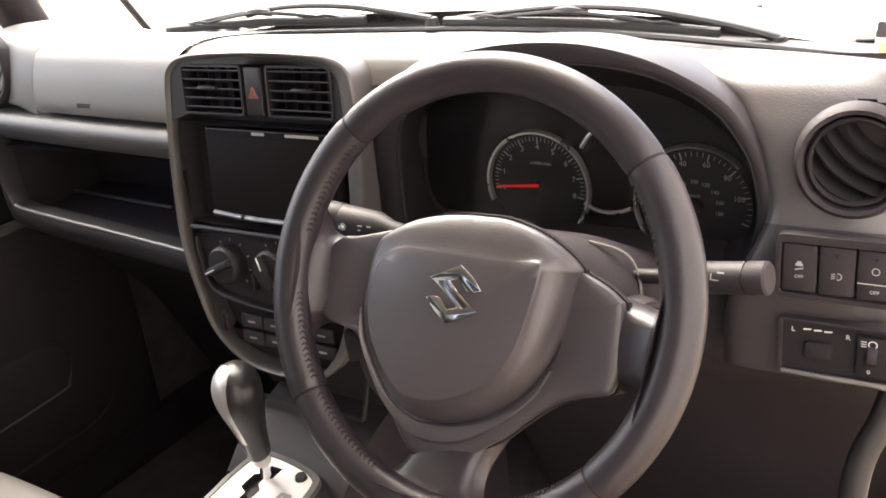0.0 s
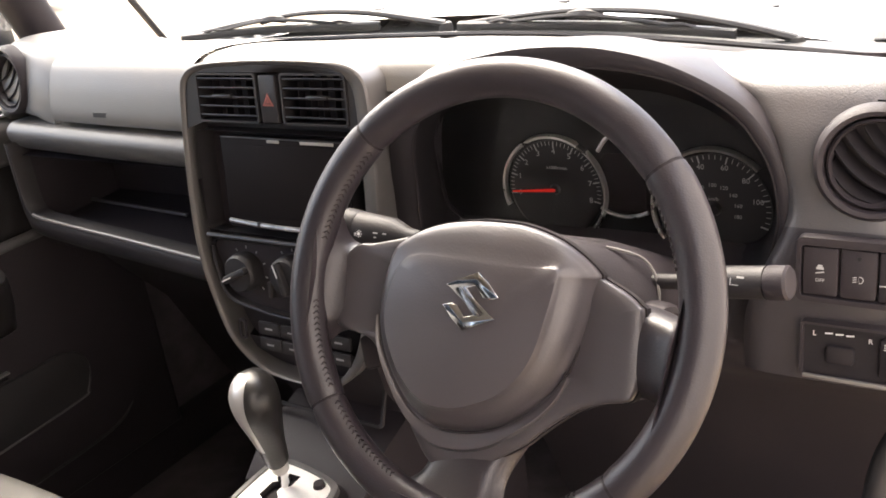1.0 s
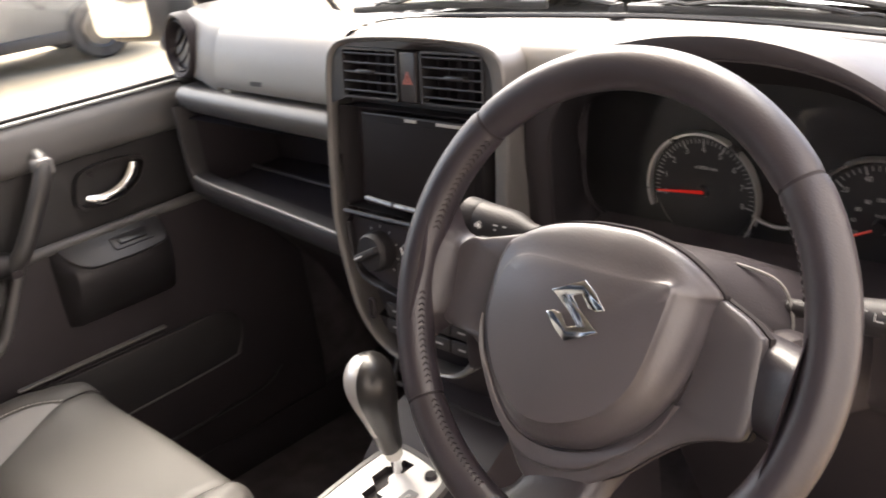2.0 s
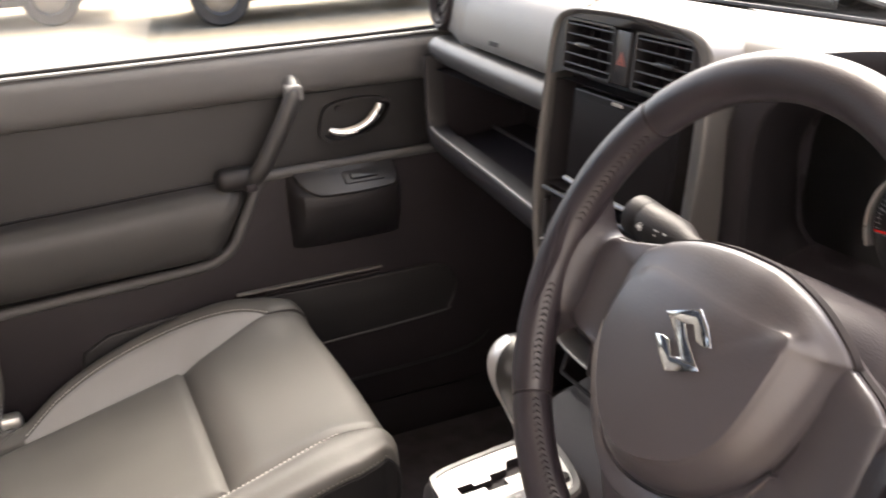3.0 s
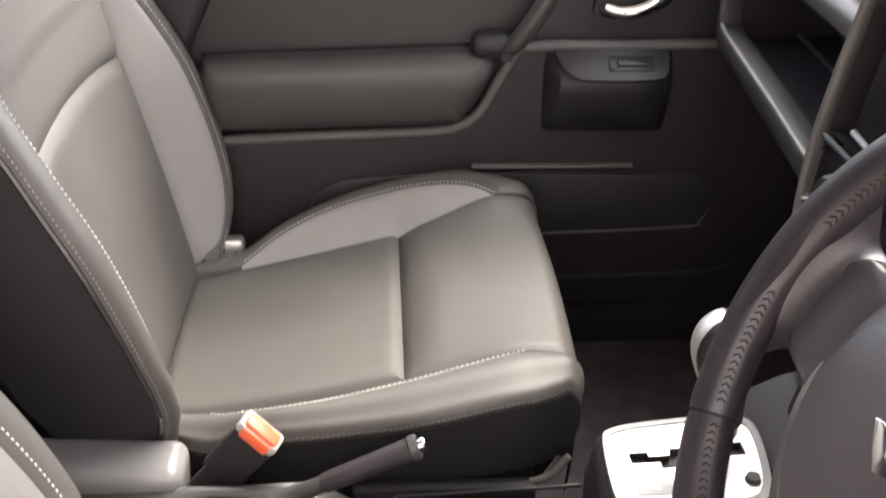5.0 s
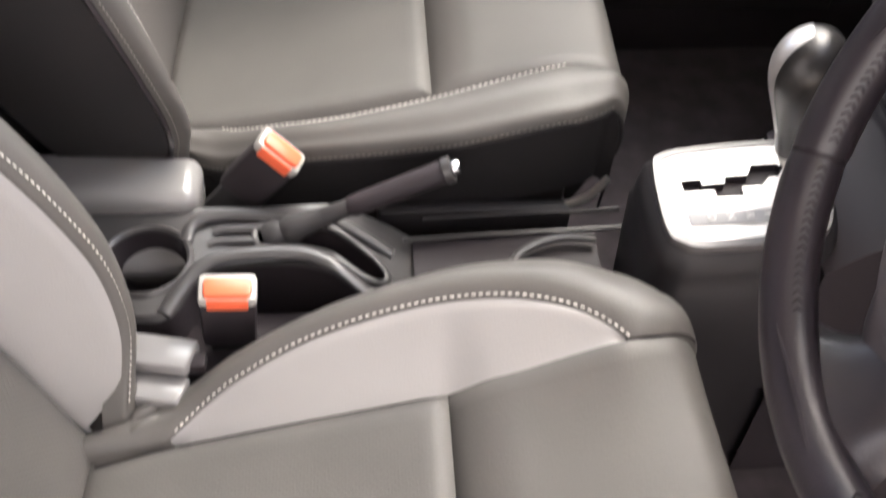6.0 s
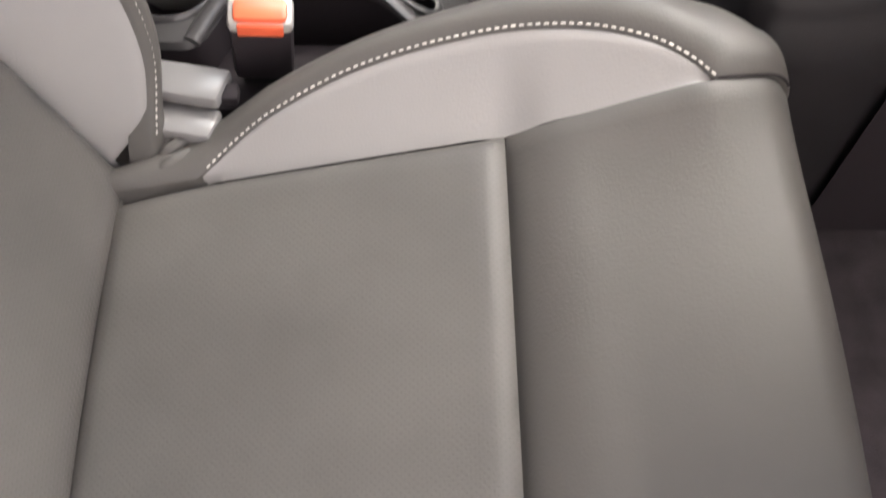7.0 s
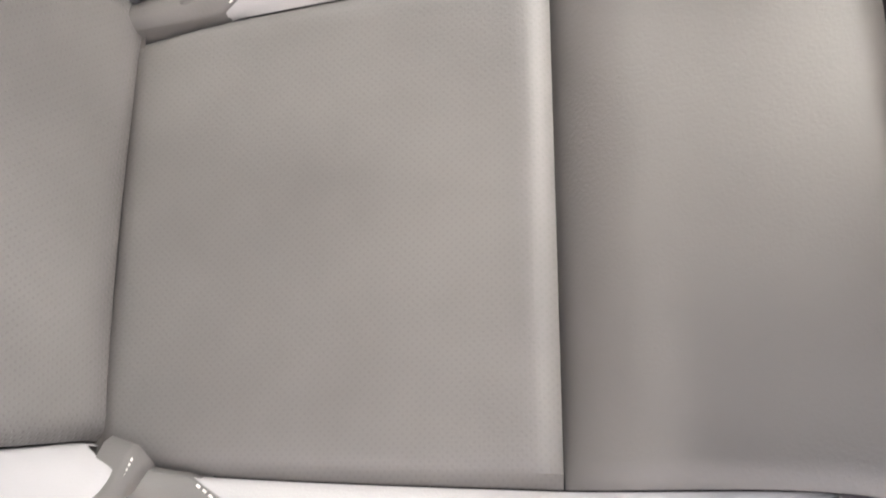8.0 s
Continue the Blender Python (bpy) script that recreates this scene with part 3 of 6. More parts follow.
dpart("cluster_hood", skin([lift(mixp(al, ao, 0.92), 0.2085, 0.06), lift(mixp(al, ao, 1.0), 0.2120, 0.06), lift(grow(ao, 1.006), 0.219, 0.06), lift(grow(ao, 1.010, -0.001), 0.230, 0.05), lift(grow(ao, 1.013, -0.004), 0.248, 0.03), lift(grow(ao, 1.012, -0.010), 0.275), lift(grow(ao, 1.005, -0.020), 0.31), lift(grow(ao, 1.00, -0.045), 0.38)]), SHADED_FASCIA, "dark grey instrument hood over the dials")
prof = [(p.x, p.y) for p in catmull([(0.56, 0.055, 0), (0.50, 0.088, 0), (0.42, 0.110, 0), (0.34, 0.124, 0), (0.275, 0.126, 0), (0.235, 0.112, 0), (0.215, 0.088, 0), (0.203, 0.06, 0), (0.196, 0.02, 0), (0.184, -0.02, 0), (0.176, -0.06, 0), (0.176, -0.118, 0), (0.186, -0.126, 0), (0.26, -0.130, 0)], 12)]
fall = lambda x, y: 0.022 * max(0, (x - 0.2) / 0.35) ** 1.3 * max(0, min(1, (y - 0.245) / 0.10))
ARCH_R = [(-0.15, 0.50), (-0.075, 0.50), (-0.036, 0.512), (0.012, 0.530), (0.050, 0.523), (0.075, 0.512), (0.105, 0.486), (0.125, 0.450), (0.135, 0.43)]
EDGE = ((0.0, 0.010, 0.004), (0.06, 0.003, 0.001), (0.15, 0.0, 0.0), (0.5, 0.0, 0.0), (0.7, 0.002, 0.001), (0.85, 0.007, 0.003), (0.93, 0.014, 0.008), (0.98, 0.03, 0.018), (1.0, 0.06, 0.034))
rows = []
for t in [i / 44 for i in range(45)]:
    f, g = interp(t, [(e[0], e[1]) for e in EDGE]), interp(t, [(e[0], e[2]) for e in EDGE])
    rows.append([(lambda x0: (x0 + (0.638 - x0) * t, y + f, z - g - fall(x0 + (0.638 - x0) * t, y)))(interp(z, ARCH_R) + (0.44 - interp(z, ARCH_R)) * max(0, min(1, (y - 0.222) / 0.05))) for y, z in prof])
# one moulding cut by height; the lower part's shade is in its colour
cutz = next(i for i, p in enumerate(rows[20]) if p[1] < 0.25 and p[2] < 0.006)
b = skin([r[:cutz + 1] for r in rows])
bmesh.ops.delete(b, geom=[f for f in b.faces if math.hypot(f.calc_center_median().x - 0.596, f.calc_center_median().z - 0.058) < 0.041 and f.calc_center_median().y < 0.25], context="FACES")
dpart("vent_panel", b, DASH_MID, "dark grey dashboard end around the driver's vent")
dpart("switch_fascia", skin([r[cutz:] for r in rows]), SHADED_FASCIA, "lower fascia around the switches, coloured darker for shade")
prof = [(p.x, p.y) for p in catmull([(0.56, 0.055, 0), (0.50, 0.088, 0), (0.42, 0.112, 0), (0.34, 0.128, 0), (0.28, 0.134, 0), (0.24, 0.128, 0), (0.225, 0.10, 0)], 4)]
dpart("dash_top", skin([[(x, y, z) for y, z in prof] for x in (-0.154, 0.0, 0.16, 0.20)]), DASH, "grey dashboard top behind the centre vents")
side = [(p.x, p.y - 0.005) for p in catmull([(0.56, 0.055, 0), (0.50, 0.088, 0), (0.42, 0.110, 0), (0.34, 0.124, 0), (0.28, 0.126, 0), (0.25, 0.118, 0), (0.235, 0.10, 0)], 4)]
rows = [[(0.20, y, z) for y, z in prof]]
for x, k in ((0.222, 0.08), (0.24, 0.15), (0.29, 0.4), (0.34, 0.7), (0.42, 1.0), (0.46, 1.0)):
    row = [(x, y0 + (y1 - y0) * k, z0 + (z1 - z0) * k - fall(x, y0)) for (y0, z0), (y1, z1) in zip(prof, side)]
    rows.append(row[:-5] + [row[-6]] * 5)
dpart("dash_top", skin(rows), DASH)
low = [(p.x, p.y) for p in catmull([(0.32, -0.064, 0), (0.26, -0.068, 0), (0.238, -0.080, 0), (0.228, -0.12, 0), (0.230, -0.14, 0), (0.25, -0.17, 0), (0.32, -0.23, 0), (0.41, -0.36, 0), (0.52, -0.60, 0)], 4)]
dpart("knee_panel", skin([[(x, y + f, z) for y, z in low] for x, f in ((0.13, 0.0), (0.3, 0.0), (0.5, 0.0), (0.62, 0.01), (0.638, 0.04))]), DASH_LOW, "dark knee panel under the steering column")

# switch panel by the driver's door
SW = pose(0, 0.1705, 0, 86, 0, 0)
sw = part("switch_panel", frame_plate(rrect(0.098, 0.054, 0.006, cx=0.594, cy=-0.022), rrect(0.090, 0.042, 0.003, cx=0.594, cy=-0.0235), 0.010, 0.001), DASH_LOW, dash, "dark framed row of push switches")
sw.matrix_local = at(0, -0.30, 0.15) @ SW
for k, x in enumerate((0.5632, 0.5912, 0.6192)):
    btn = part("switch", prism(rrect(0.0262, 0.040, 0.002, cx=x, cy=-0.0235), 0.012, 0.0012, at(0, 0, -0.0018)), BLACK, sw)
    mk = bmesh.new()
    if k == 0:
        words("OFF", 0.0040, at(x, -0.0305, -0.0014), mk)
        rbox(0.0055, 0.0020, 0.0004, 0, at(x, -0.0205, -0.0014), bm=mk)
        rbox(0.0035, 0.0016, 0.0004, 0, at(x, -0.0185, -0.0014), bm=mk)
        rbox(0.0065, 0.0009, 0.0004, 0, pose(x, -0.0240, -0.0014, 0, 0, 14), bm=mk)
    elif k == 1:
        frame_plate([(x + 0.001 + (p[0] if p[0] > 0 else p[0] * 0.2), p[1] - 0.027) for p in circle(0.0030, 20)], [(x + 0.001 + (p[0] if p[0] > 0 else p[0] * 0.2), p[1] - 0.027) for p in circle(0.0024, 20)], 0.0002, 0.0001, at(0, 0, -0.0014), mk)
        for j in (-1, 0, 1):
            rbox(0.0028, 0.0006, 0.0004, 0, pose(x - 0.0025, -0.027 + 0.0018 * j, -0.0014, 0, 0, 15), bm=mk)
        part("indicator", lathe([(0, 0.0004), (0.0016, 0.0003), (0.0018, -0.001)], 16, at(x, -0.010, -0.0016)), GLOSS_BLACK, btn)
    else:
        words("OFF", 0.0040, at(x, -0.0365, -0.0014), mk)
        frame_plate([(x + p[0], p[1] - 0.0195) for p in circle(0.0030, 20)], [(x + p[0], p[1] - 0.0195) for p in circle(0.0024, 20)], 0.0002, 0.0001, at(0, 0, -0.0014), mk)
        rbox(0.0262, 0.0007, 0.0004, 0, at(x, -0.030, -0.0016), bm=mk)
        part("indicator", lathe([(0, 0.0004), (0.0016, 0.0003), (0.0018, -0.001)], 16, at(x, -0.010, -0.0016)), GLOSS_BLACK, btn)
    part("symbol", mk, SWITCH_MARK, btn, "white switch symbol")

SW2 = pose(0, 0.1700, 0, 88, 0, 0)
lo = part("mirror_switch_panel", frame_plate(rrect(0.110, 0.050, 0.004, cx=0.604, cy=-0.092), rrect(0.104, 0.044, 0.002, cx=0.604, cy=-0.0915), 0.014, 0.001), DASH_LOW, dash, "recessed panel with mirror and headlamp controls")
lo.matrix_local = at(0, -0.30, 0.15) @ SW2
part("recess", rbox(0.105, 0.045, 0.002, 0, at(0.604, -0.0915, -0.0045)), HOOD_IN, lo)
part("bright_edge", rbox(0.104, 0.0035, 0.003, 0.001, at(0.604, -0.1150, 0.0003)), DASH, lo, "pale lower edge strip")
part("mirror_knob", prism(rrect(0.022, 0.016, 0.004, cx=0.580, cy=-0.094), 0.012, 0.002, at(0, 0, 0.0005)), HOOD_IN, lo)
part("level_wheel_housing", rbox(0.026, 0.034, 0.006, 0.002, at(0.622, -0.0915, -0.002)), HOOD_IN, lo)
part("level_wheel", lathe([(0.0, 0.003), (0.008, 0.003), (0.009, 0.0), (0.009, -0.004)], 24, pose(0.622, -0.090, -0.002, 0, 90, 0)), BLACK, lo)
mk = words("L", 0.006, at(0.560, -0.078, -0.0032))
words("R", 0.006, at(0.602, -0.079, -0.0032), mk)
for j in range(3):
    rbox(0.006, 0.0012, 0.0004, 0, pose(0.571 + 0.008 * j, -0.0765, -0.0032, 0, 0, 6), bm=mk)
words("0", 0.005, at(0.619, -0.104, 0.0014), mk)
frame_plate(circle(0.0035, 18, 0.621, -0.080), circle(0.0026, 18, 0.621, -0.080), 0.0002, 0.0001, at(0, 0, 0.0014), mk)
for j in range(3):
    rbox(0.004, 0.0006, 0.0004, 0, at(0.6145, -0.080 + 0.002 * (j - 1), 0.0014), bm=mk)
part("symbols", mk, WHITE_MARK, lo, "white printed letters and symbols")

# ---- instrument cluster ----
clu = thing("instrument_cluster", at(0.31, 0.303, -0.02), "black instrument cluster with silver-ringed dials", "instruments")


def cpart(name, b, material, label="", parent=None):
    return part(name, b, material, parent or clu, label)


def cface(x, z, y=0.0):
    return pose(x - 0.31, y, z + 0.02, 90, 0, 0)


b = bmesh.new()
f = b.faces.new([b.verts.new((x - 0.31, 0.004, z + 0.02)) for x, z in grow(ai, 1.03)])
cpart("face_plate", b, DIAL, "matt black dial face", None)


def dial(cx, cz, r, nums, a_of, name, arc):
    d = cpart(name, lathe([(0.0, 0.0), (r * 0.86, 0.0), (r * 0.87, 0.001)], 48, cface(cx, cz, 0.001)), DIAL, "black dial with white figures")
    cpart("dial_ring", lathe([(r * 0.915, 0.0), (r * 0.925, 0.006), (r * 0.965, 0.0068), (r * 0.985, 0.003), (r * 0.985, 0.0)], 64, cface(cx, cz, 0.0), a0=arc[0], a1=arc[1]), STEEL, "satin silver dial ring", d)
    ticks = bmesh.new()
    n = len(nums)
    steps = 5 * (n - 1)
    for k in range(steps + 1):
        a = a_of(k / 5)
        big = k % 5 == 0
        l, w = (0.0075, 0.0013) if big else (0.0045, 0.0006)
        rbox(l, w, 0.0004, 0, cface(cx, cz, -0.001) @ pose(0, 0, 0, 0, 0, a) @ at(r * 0.855 - l / 2, 0, 0), bm=ticks)
    cpart("scale", ticks, GREY_MARK, "white scale marks", d)
    for k, t in enumerate(nums):
        a = radians(a_of(k))
        if t:
            cpart("figure", words(t, 0.0085 if len(t) < 2 else 0.0075, cface(cx, cz, -0.001) @ at(r * 0.68 * math.cos(a), r * 0.68 * math.sin(a), 0)), GREY_MARK, "white scale figure", d)
    return d


tach = dial(0.268, -0.0235, 0.0615, ["0", "1", "2", "3", "4", "5", "6", "7", "8"], lambda k: 188 - k * 25.1, "rev_counter", (-40, 200))
speed = dial(0.4365, -0.031, 0.0635, ["0", "20", "40", "60", "80", "100", ""], lambda k: 168 - k * 31, "speedometer", (44, 215))
small = bmesh.new()
for k, t in enumerate(["20", "40", "60", "80", "100", "120", "140", "160", "180"]):
    a = radians(200 - k * 27)
    words(t, 0.0055, cface(0.4365, -0.031, -0.001) @ at(0.024 * math.cos(a), 0.024 * math.sin(a), 0), small)
words("km/h", 0.005, cface(0.4365, -0.031, -0.001) @ at(0.0, 0.010, 0), small)
cpart("inner_figures", small, GREY_MARK, "small grey inner scale", speed)
tx = words("x1000r/min", 0.0052, cface(0.268, -0.0235, -0.001) @ at(0.004, 0.024, 0))
cpart("unit_text", tx, GREY_MARK, "", tach)
b = bmesh.new()
for q in ((0.0, -0.0019), (-0.050, -0.0009), (-0.050, 0.0009), (0.0, 0.0019), (0.002, 0.0012), (0.002, -0.0012)):
    b.verts.new((q[0], q[1], 0.004))
b.faces.new(b.verts[:])
bmesh.ops.solidify(b, geom=b.faces[:], thickness=0.001)
b.transform(cface(0.268, -0.0235, 0.0) @ pose(0, 0, 0, 0, 0, 5))
cpart("needle", b, RED_MARK, "red dial needle", tach)
cpart("needle_hub", lathe([(0, 0.003), (0.005, 0.0028), (0.0062, 0.0)], 24, cface(0.268, -0.0235, 0.0)), DIAL, "", tach)
b = bmesh.new()
tube([(cface(0.4365, -0.031, -0.004) @ Vector((r_ * math.cos(radians(205)), r_ * math.sin(radians(205)), 0))) for r_ in (-0.006, 0.05)], 0.0010, 6, bm=b)
cpart("needle", b, RED_MARK, "red dial needle", speed)
cpart("needle_hub", lathe([(0, 0.007), (0.006, 0.0065), (0.0075, 0.0)], 24, cface(0.4365, -0.031, 0.0)), GLOSS_BLACK, "", speed)
b = tube(catmull([cface(0, 0, -0.004) @ Vector((x, z, 0)) for x, z in ((0.3210, 0.0220), (0.3295, 0.0340), (0.3385, 0.0405), (0.352, 0.044))], 5), 0.0022, 8)
cpart("display_trim", b, STEEL, "silver trim round the middle display")
b = tube(catmull([cface(0, 0, -0.004) @ Vector((x, z, 0)) for x, z in ((0.3215, -0.0375), (0.3300, -0.0430), (0.3450, -0.0460), (0.360, -0.0440), (0.3715, -0.0395))], 5), 0.0022, 8)
cpart("display_trim", b, STEEL, "silver trim round the middle display")
lens = skin([[(x, -0.028 + 0.022 * (z + 0.07) / 0.15, z + 0.02) for x in (-0.185, -0.09, 0.0, 0.09, 0.185)] for z in (-0.062, -0.02, 0.03, 0.072)])
cpart("clear_lens", lens, LENS, "clear cover lens over the dials").visible_shadow = False
cpart("middle_display", prism(rrect(0.046, 0.062, 0.008), 0.002, 0.0008, cface(0.345, -0.012, -0.0005)), SCREEN, "dark unlit display")

# ---- centre stack ----
ST = pose(0, 0.1766, 0, 83.2, 0, 0)
stack = thing("centre_stack", ST, "satin grey centre stack with vents, radio and heater controls", "centre console")
right = [(0.0, 0.1425), (0.06, 0.1408), (0.098, 0.1370), (0.119, 0.1270), (0.128, 0.108), (0.1310, 0.05), (0.130, -0.02), (0.124, -0.09), (0.102, -0.165), (0.082, -0.200), (0.05, -0.226), (0.0, -0.232)]
left = [(-0.068, 0.1410), (-0.111, 0.1370), (-0.133, 0.1270), (-0.142, 0.108), (-0.148, 0.05), (-0.151, -0.02), (-0.148, -0.09), (-0.126, -0.165), (-0.104, -0.200), (-0.062, -0.226)]
outl = [(p.x, p.y) for p in catmull([(x, y, 0) for x, y in right + left[::-1]], 4, closed=True)]
inn = [(x * (0.86 if x > 0 else 0.95), y * (0.955 if y > 0 else 0.985)) for x, y in outl]
narrow = lambda q: [(p[0] * 0.82 if p[0] > 0 else p[0], *p[1:]) for p in q]
rows = []
for z, k in ((-0.065, 0.985), (-0.03, 0.99), (-0.006, 0.998), (-0.002, 1.0), (0.0, 0.99)):
    rows.append([(x * k, y * k, z) for x, y in outl])
for z, q in ((0.0005, 0.35), (-0.001, 0.85), (-0.003, 1.0), (-0.012, 1.0)):
    rows.append([(x + (u - x) * q, y + (v - y) * q, z) for (x, y), (u, v) in zip(outl, inn)])
part("surround", skin(rows, close_v=True), SILVER, stack, "satin silver-grey surround")


def hole_plate(outer, holes, z, depth, material, name, label=""):
    """A front plate with openings: filled between outlines, with walls running back."""
    b = bmesh.new()
    loops = []
    for o in [outer] + holes:
        vs = [b.verts.new((x, y, z)) for x, y in o]
        es = [b.edges.new((vs[i], vs[(i + 1) % len(vs)])) for i in range(len(vs))]
        loops.append(es)
    bmesh.ops.triangle_fill(b, edges=[e for l in loops for e in l], use_beauty=True)
    inside = lambda o, p: sum((y0 > p.y) != (y1 > p.y) and p.x < (x1 - x0) * (p.y - y0) / (y1 - y0) + x0 for (x0, y0), (x1, y1) in zip(o, o[1:] + o[:1])) % 2
    bmesh.ops.delete(b, geom=[f for f in b.faces if any(inside(o, f.calc_center_median()) for o in holes)], context="FACES_ONLY")
    for o in holes:
        n = len(o)
        a = [b.verts.new((x, y, z)) for x, y in o]
        c = [b.verts.new((x, y, z - depth)) for x, y in o]
        for i in range(n):
            b.faces.new((a[i], a[(i + 1) % n], c[(i + 1) % n], c[i]))
    bmesh.ops.remove_doubles(b, verts=b.verts, dist=1e-6)
    return part(name, b, material, stack, label, smooth=30)


ventL, ventR = rrect(0.094, 0.056, 0.004, 4, -0.069, 0.1000), rrect(0.090, 0.056, 0.004, 4, 0.0565, 0.1000)
hazr = rrect(0.0250, 0.055, 0.002, 3, -0.0055, 0.1000)
scro = rrect(0.222, 0.118, 0.006, 4, -0.016, 0.0035)
hvac = [(p.x, p.y) for p in catmull([(-0.124, -0.070, 0), (-0.06, -0.067, 0), (0, -0.066, 0), (0.06, -0.067, 0), (0.124, -0.070, 0), (0.122, -0.10, 0), (0.108, -0.134, 0), (0.06, -0.146, 0), (0, -0.150, 0), (-0.06, -0.146, 0), (-0.108, -0.134, 0), (-0.122, -0.10, 0)], 3, closed=True)]
hvac = narrow(hvac)
hole_plate(inn, [ventL, hazr, ventR, scro, hvac], -0.0035, 0.028, STACK, "fascia", "charcoal plastic fascia plate")
part("backing", prism([(x * 0.97, y * 0.97) for x, y in inn], 0.003, 0, at(0, 0, -0.030)), BLACK, stack)


def slat_vent(cx, cy, w, h, tab):
    v = part("air_vent", frame_plate(rrect(w, h, 0.005, 4, cx, cy), rrect(w - 0.006, h - 0.006, 0.003, 4, cx, cy), 0.02, 0.001, at(0, 0, -0.0015)), STACK, stack, "rectangular air vent with thin louvres")
    n = 5
    for k in range(n):
        y = cy - h / 2 + 0.0075 + (h - 0.015) * k / (n - 1)
        part("louvre", rbox(w - 0.006, 0.0020, 0.011, 0.0006, pose(cx, y, -0.008, -14, 0, 0), 1), STACK, v)
    for k in range(5):
        part("rear_blade", rbox(0.0016, h - 0.008, 0.010, 0.0004, at(cx - w / 2 + w * (k + 0.7) / 5.4, cy, -0.022), 1), BLACK, v)
    part("thumb_tab", rbox(0.028, 0.0045, 0.008, 0.0015, at(cx + tab, cy + 0.002, -0.003)), STACK, v, "grey thumb tab")
    return v


slat_vent(-0.069, 0.1000, 0.0935, 0.0555, -0.006)
slat_vent(0.0565, 0.1000, 0.0895, 0.0555, 0.006)
hz = part("hazard_switch", prism(rrect(0.0235, 0.052, 0.002, 3, -0.0055, 0.0995), 0.02, 0.0012, at(0, 0, -0.0005)), STACK, stack, "grey hazard light switch")
tri = lambda r, cy: [(-0.0055 + r * math.sin(radians(a)), cy + r * math.cos(radians(a))) for a in (0, -120, -240)]
part("triangle", frame_plate(tri(0.0092, 0.097), tri(0.0048, 0.097), 0.0004, 0.0001, at(0, 0, 0.0002)), HAZARD, hz, "red warning triangle")
part("triangle_core", prism(tri(0.0034, 0.097), 0.0003, 0, at(0, 0, 0.0001)), HAZARD, hz)
radio = thing("car_radio", ST @ at(0, 0.004, -0.012), "double-height dark touchscreen car radio with bright edge strips", "radio")
part("radio_body", prism(rrect(0.184, 0.106, 0.003), 0.012, 0.001, at(0, 0, 0.006)), SCREEN, radio)
part("screen", prism(rrect(0.164, 0.082, 0.002, cy=0.003), 0.002, 0.0004, at(0, 0, 0.0066)), SCREEN, radio, "dark unlit glossy screen")
part("lower_strip", tube(catmull([(-0.089, -0.0455, 0.0075), (-0.045, -0.0475, 0.0085), (0.0, -0.048, 0.0088), (0.045, -0.0475, 0.0085), (0.089, -0.0455, 0.0075)], 5), 0.0030, 8), WORN_SILVER, radio, "worn silver lower edge strip")
for x, w in ((0.052, 0.046), (-0.010, 0.018)):
    part("upper_mark", rbox(w, 0.0034, 0.0012, 0.0004, at(x, 0.0488, 0.0068)), CLEAR_GREY, radio, "pale printed bar")
part("upper_strip", rbox(0.178, 0.0016, 0.002, 0.0005, at(0, 0.0515, 0.006)), STACK, radio)
part("strip_joint", rbox(0.005, 0.007, 0.004, 0.001, at(-0.042, -0.0474, 0.0098)), STACK, radio)

part("heater_panel", prism([(x * 0.995, y) for x, y in hvac], 0.004, 0, at(0, 0, -0.012)), BLACK, stack, "black heater control panel")
for x, y, ang in ((-0.078, -0.104, 205), (-0.006, -0.100, 110), (0.062, -0.104, 60)):
    kn = part("heater_knob", lathe([(0.0, 0.008), (0.020, 0.008), (0.0225, 0.005), (0.0235, 0.0), (0.0235, -0.012)], 32, at(x, y, 0.0)), SOFT_BLACK, stack, "black rotary heater knob")
    part("knob_grip", rbox(0.040, 0.009, 0.012, 0.003, at(x, y, 0.010) @ pose(0, 0, 0, 0, 0, ang)), SOFT_BLACK, kn)
    part("pointer", rbox(0.016, 0.0016, 0.001, 0.0003, at(x, y, 0.0164) @ pose(0, 0, 0, 0, 0, ang) @ at(0.011, 0, 0)), WHITE_MARK, kn, "white pointer line")
    mk = bmesh.new()
    for k in range(9):
        a = 225 - k * 33.75
        rbox(0.0035, 0.0018, 0.0005, 0, at(x, y, -0.0115) @ pose(0, 0, 0, 0, 0, a) @ at(0.0285, 0, 0), bm=mk)
    part("scale_marks", mk, GREY_MARK, kn, "pale printed scale marks")
for x in (-0.041, 0.037):
    part("slide_tab", rbox(0.006, 0.020, 0.008, 0.0015, at(x, -0.122, -0.008)), STACK, stack)
part("panel_rim", tube(catmull(narrow([(-0.122, -0.075, -0.002), (-0.120, -0.10, -0.002), (-0.106, -0.136, -0.002), (-0.06, -0.148, -0.002), (0, -0.152, -0.002), (0.06, -0.148, -0.002), (0.106, -0.136, -0.002), (0.12, -0.10, -0.002)]), 5), 0.0022, 8), STACK, stack, "raised rim under the heater controls")
part("fascia_ledge", tube([(-0.127, -0.0615, -0.001), (0, -0.0605, 0.0005), (0.105, -0.0615, -0.001)], 0.0028, 8), STACK, stack)
part("oval_socket", frame_plate(rrect(0.012, 0.026, 0.005, 5, -0.090, -0.176), rrect(0.007, 0.020, 0.003, 5, -0.090, -0.176), 0.003, 0.0008, at(0, 0, -0.0008)), BLACK, stack, "small oval socket")
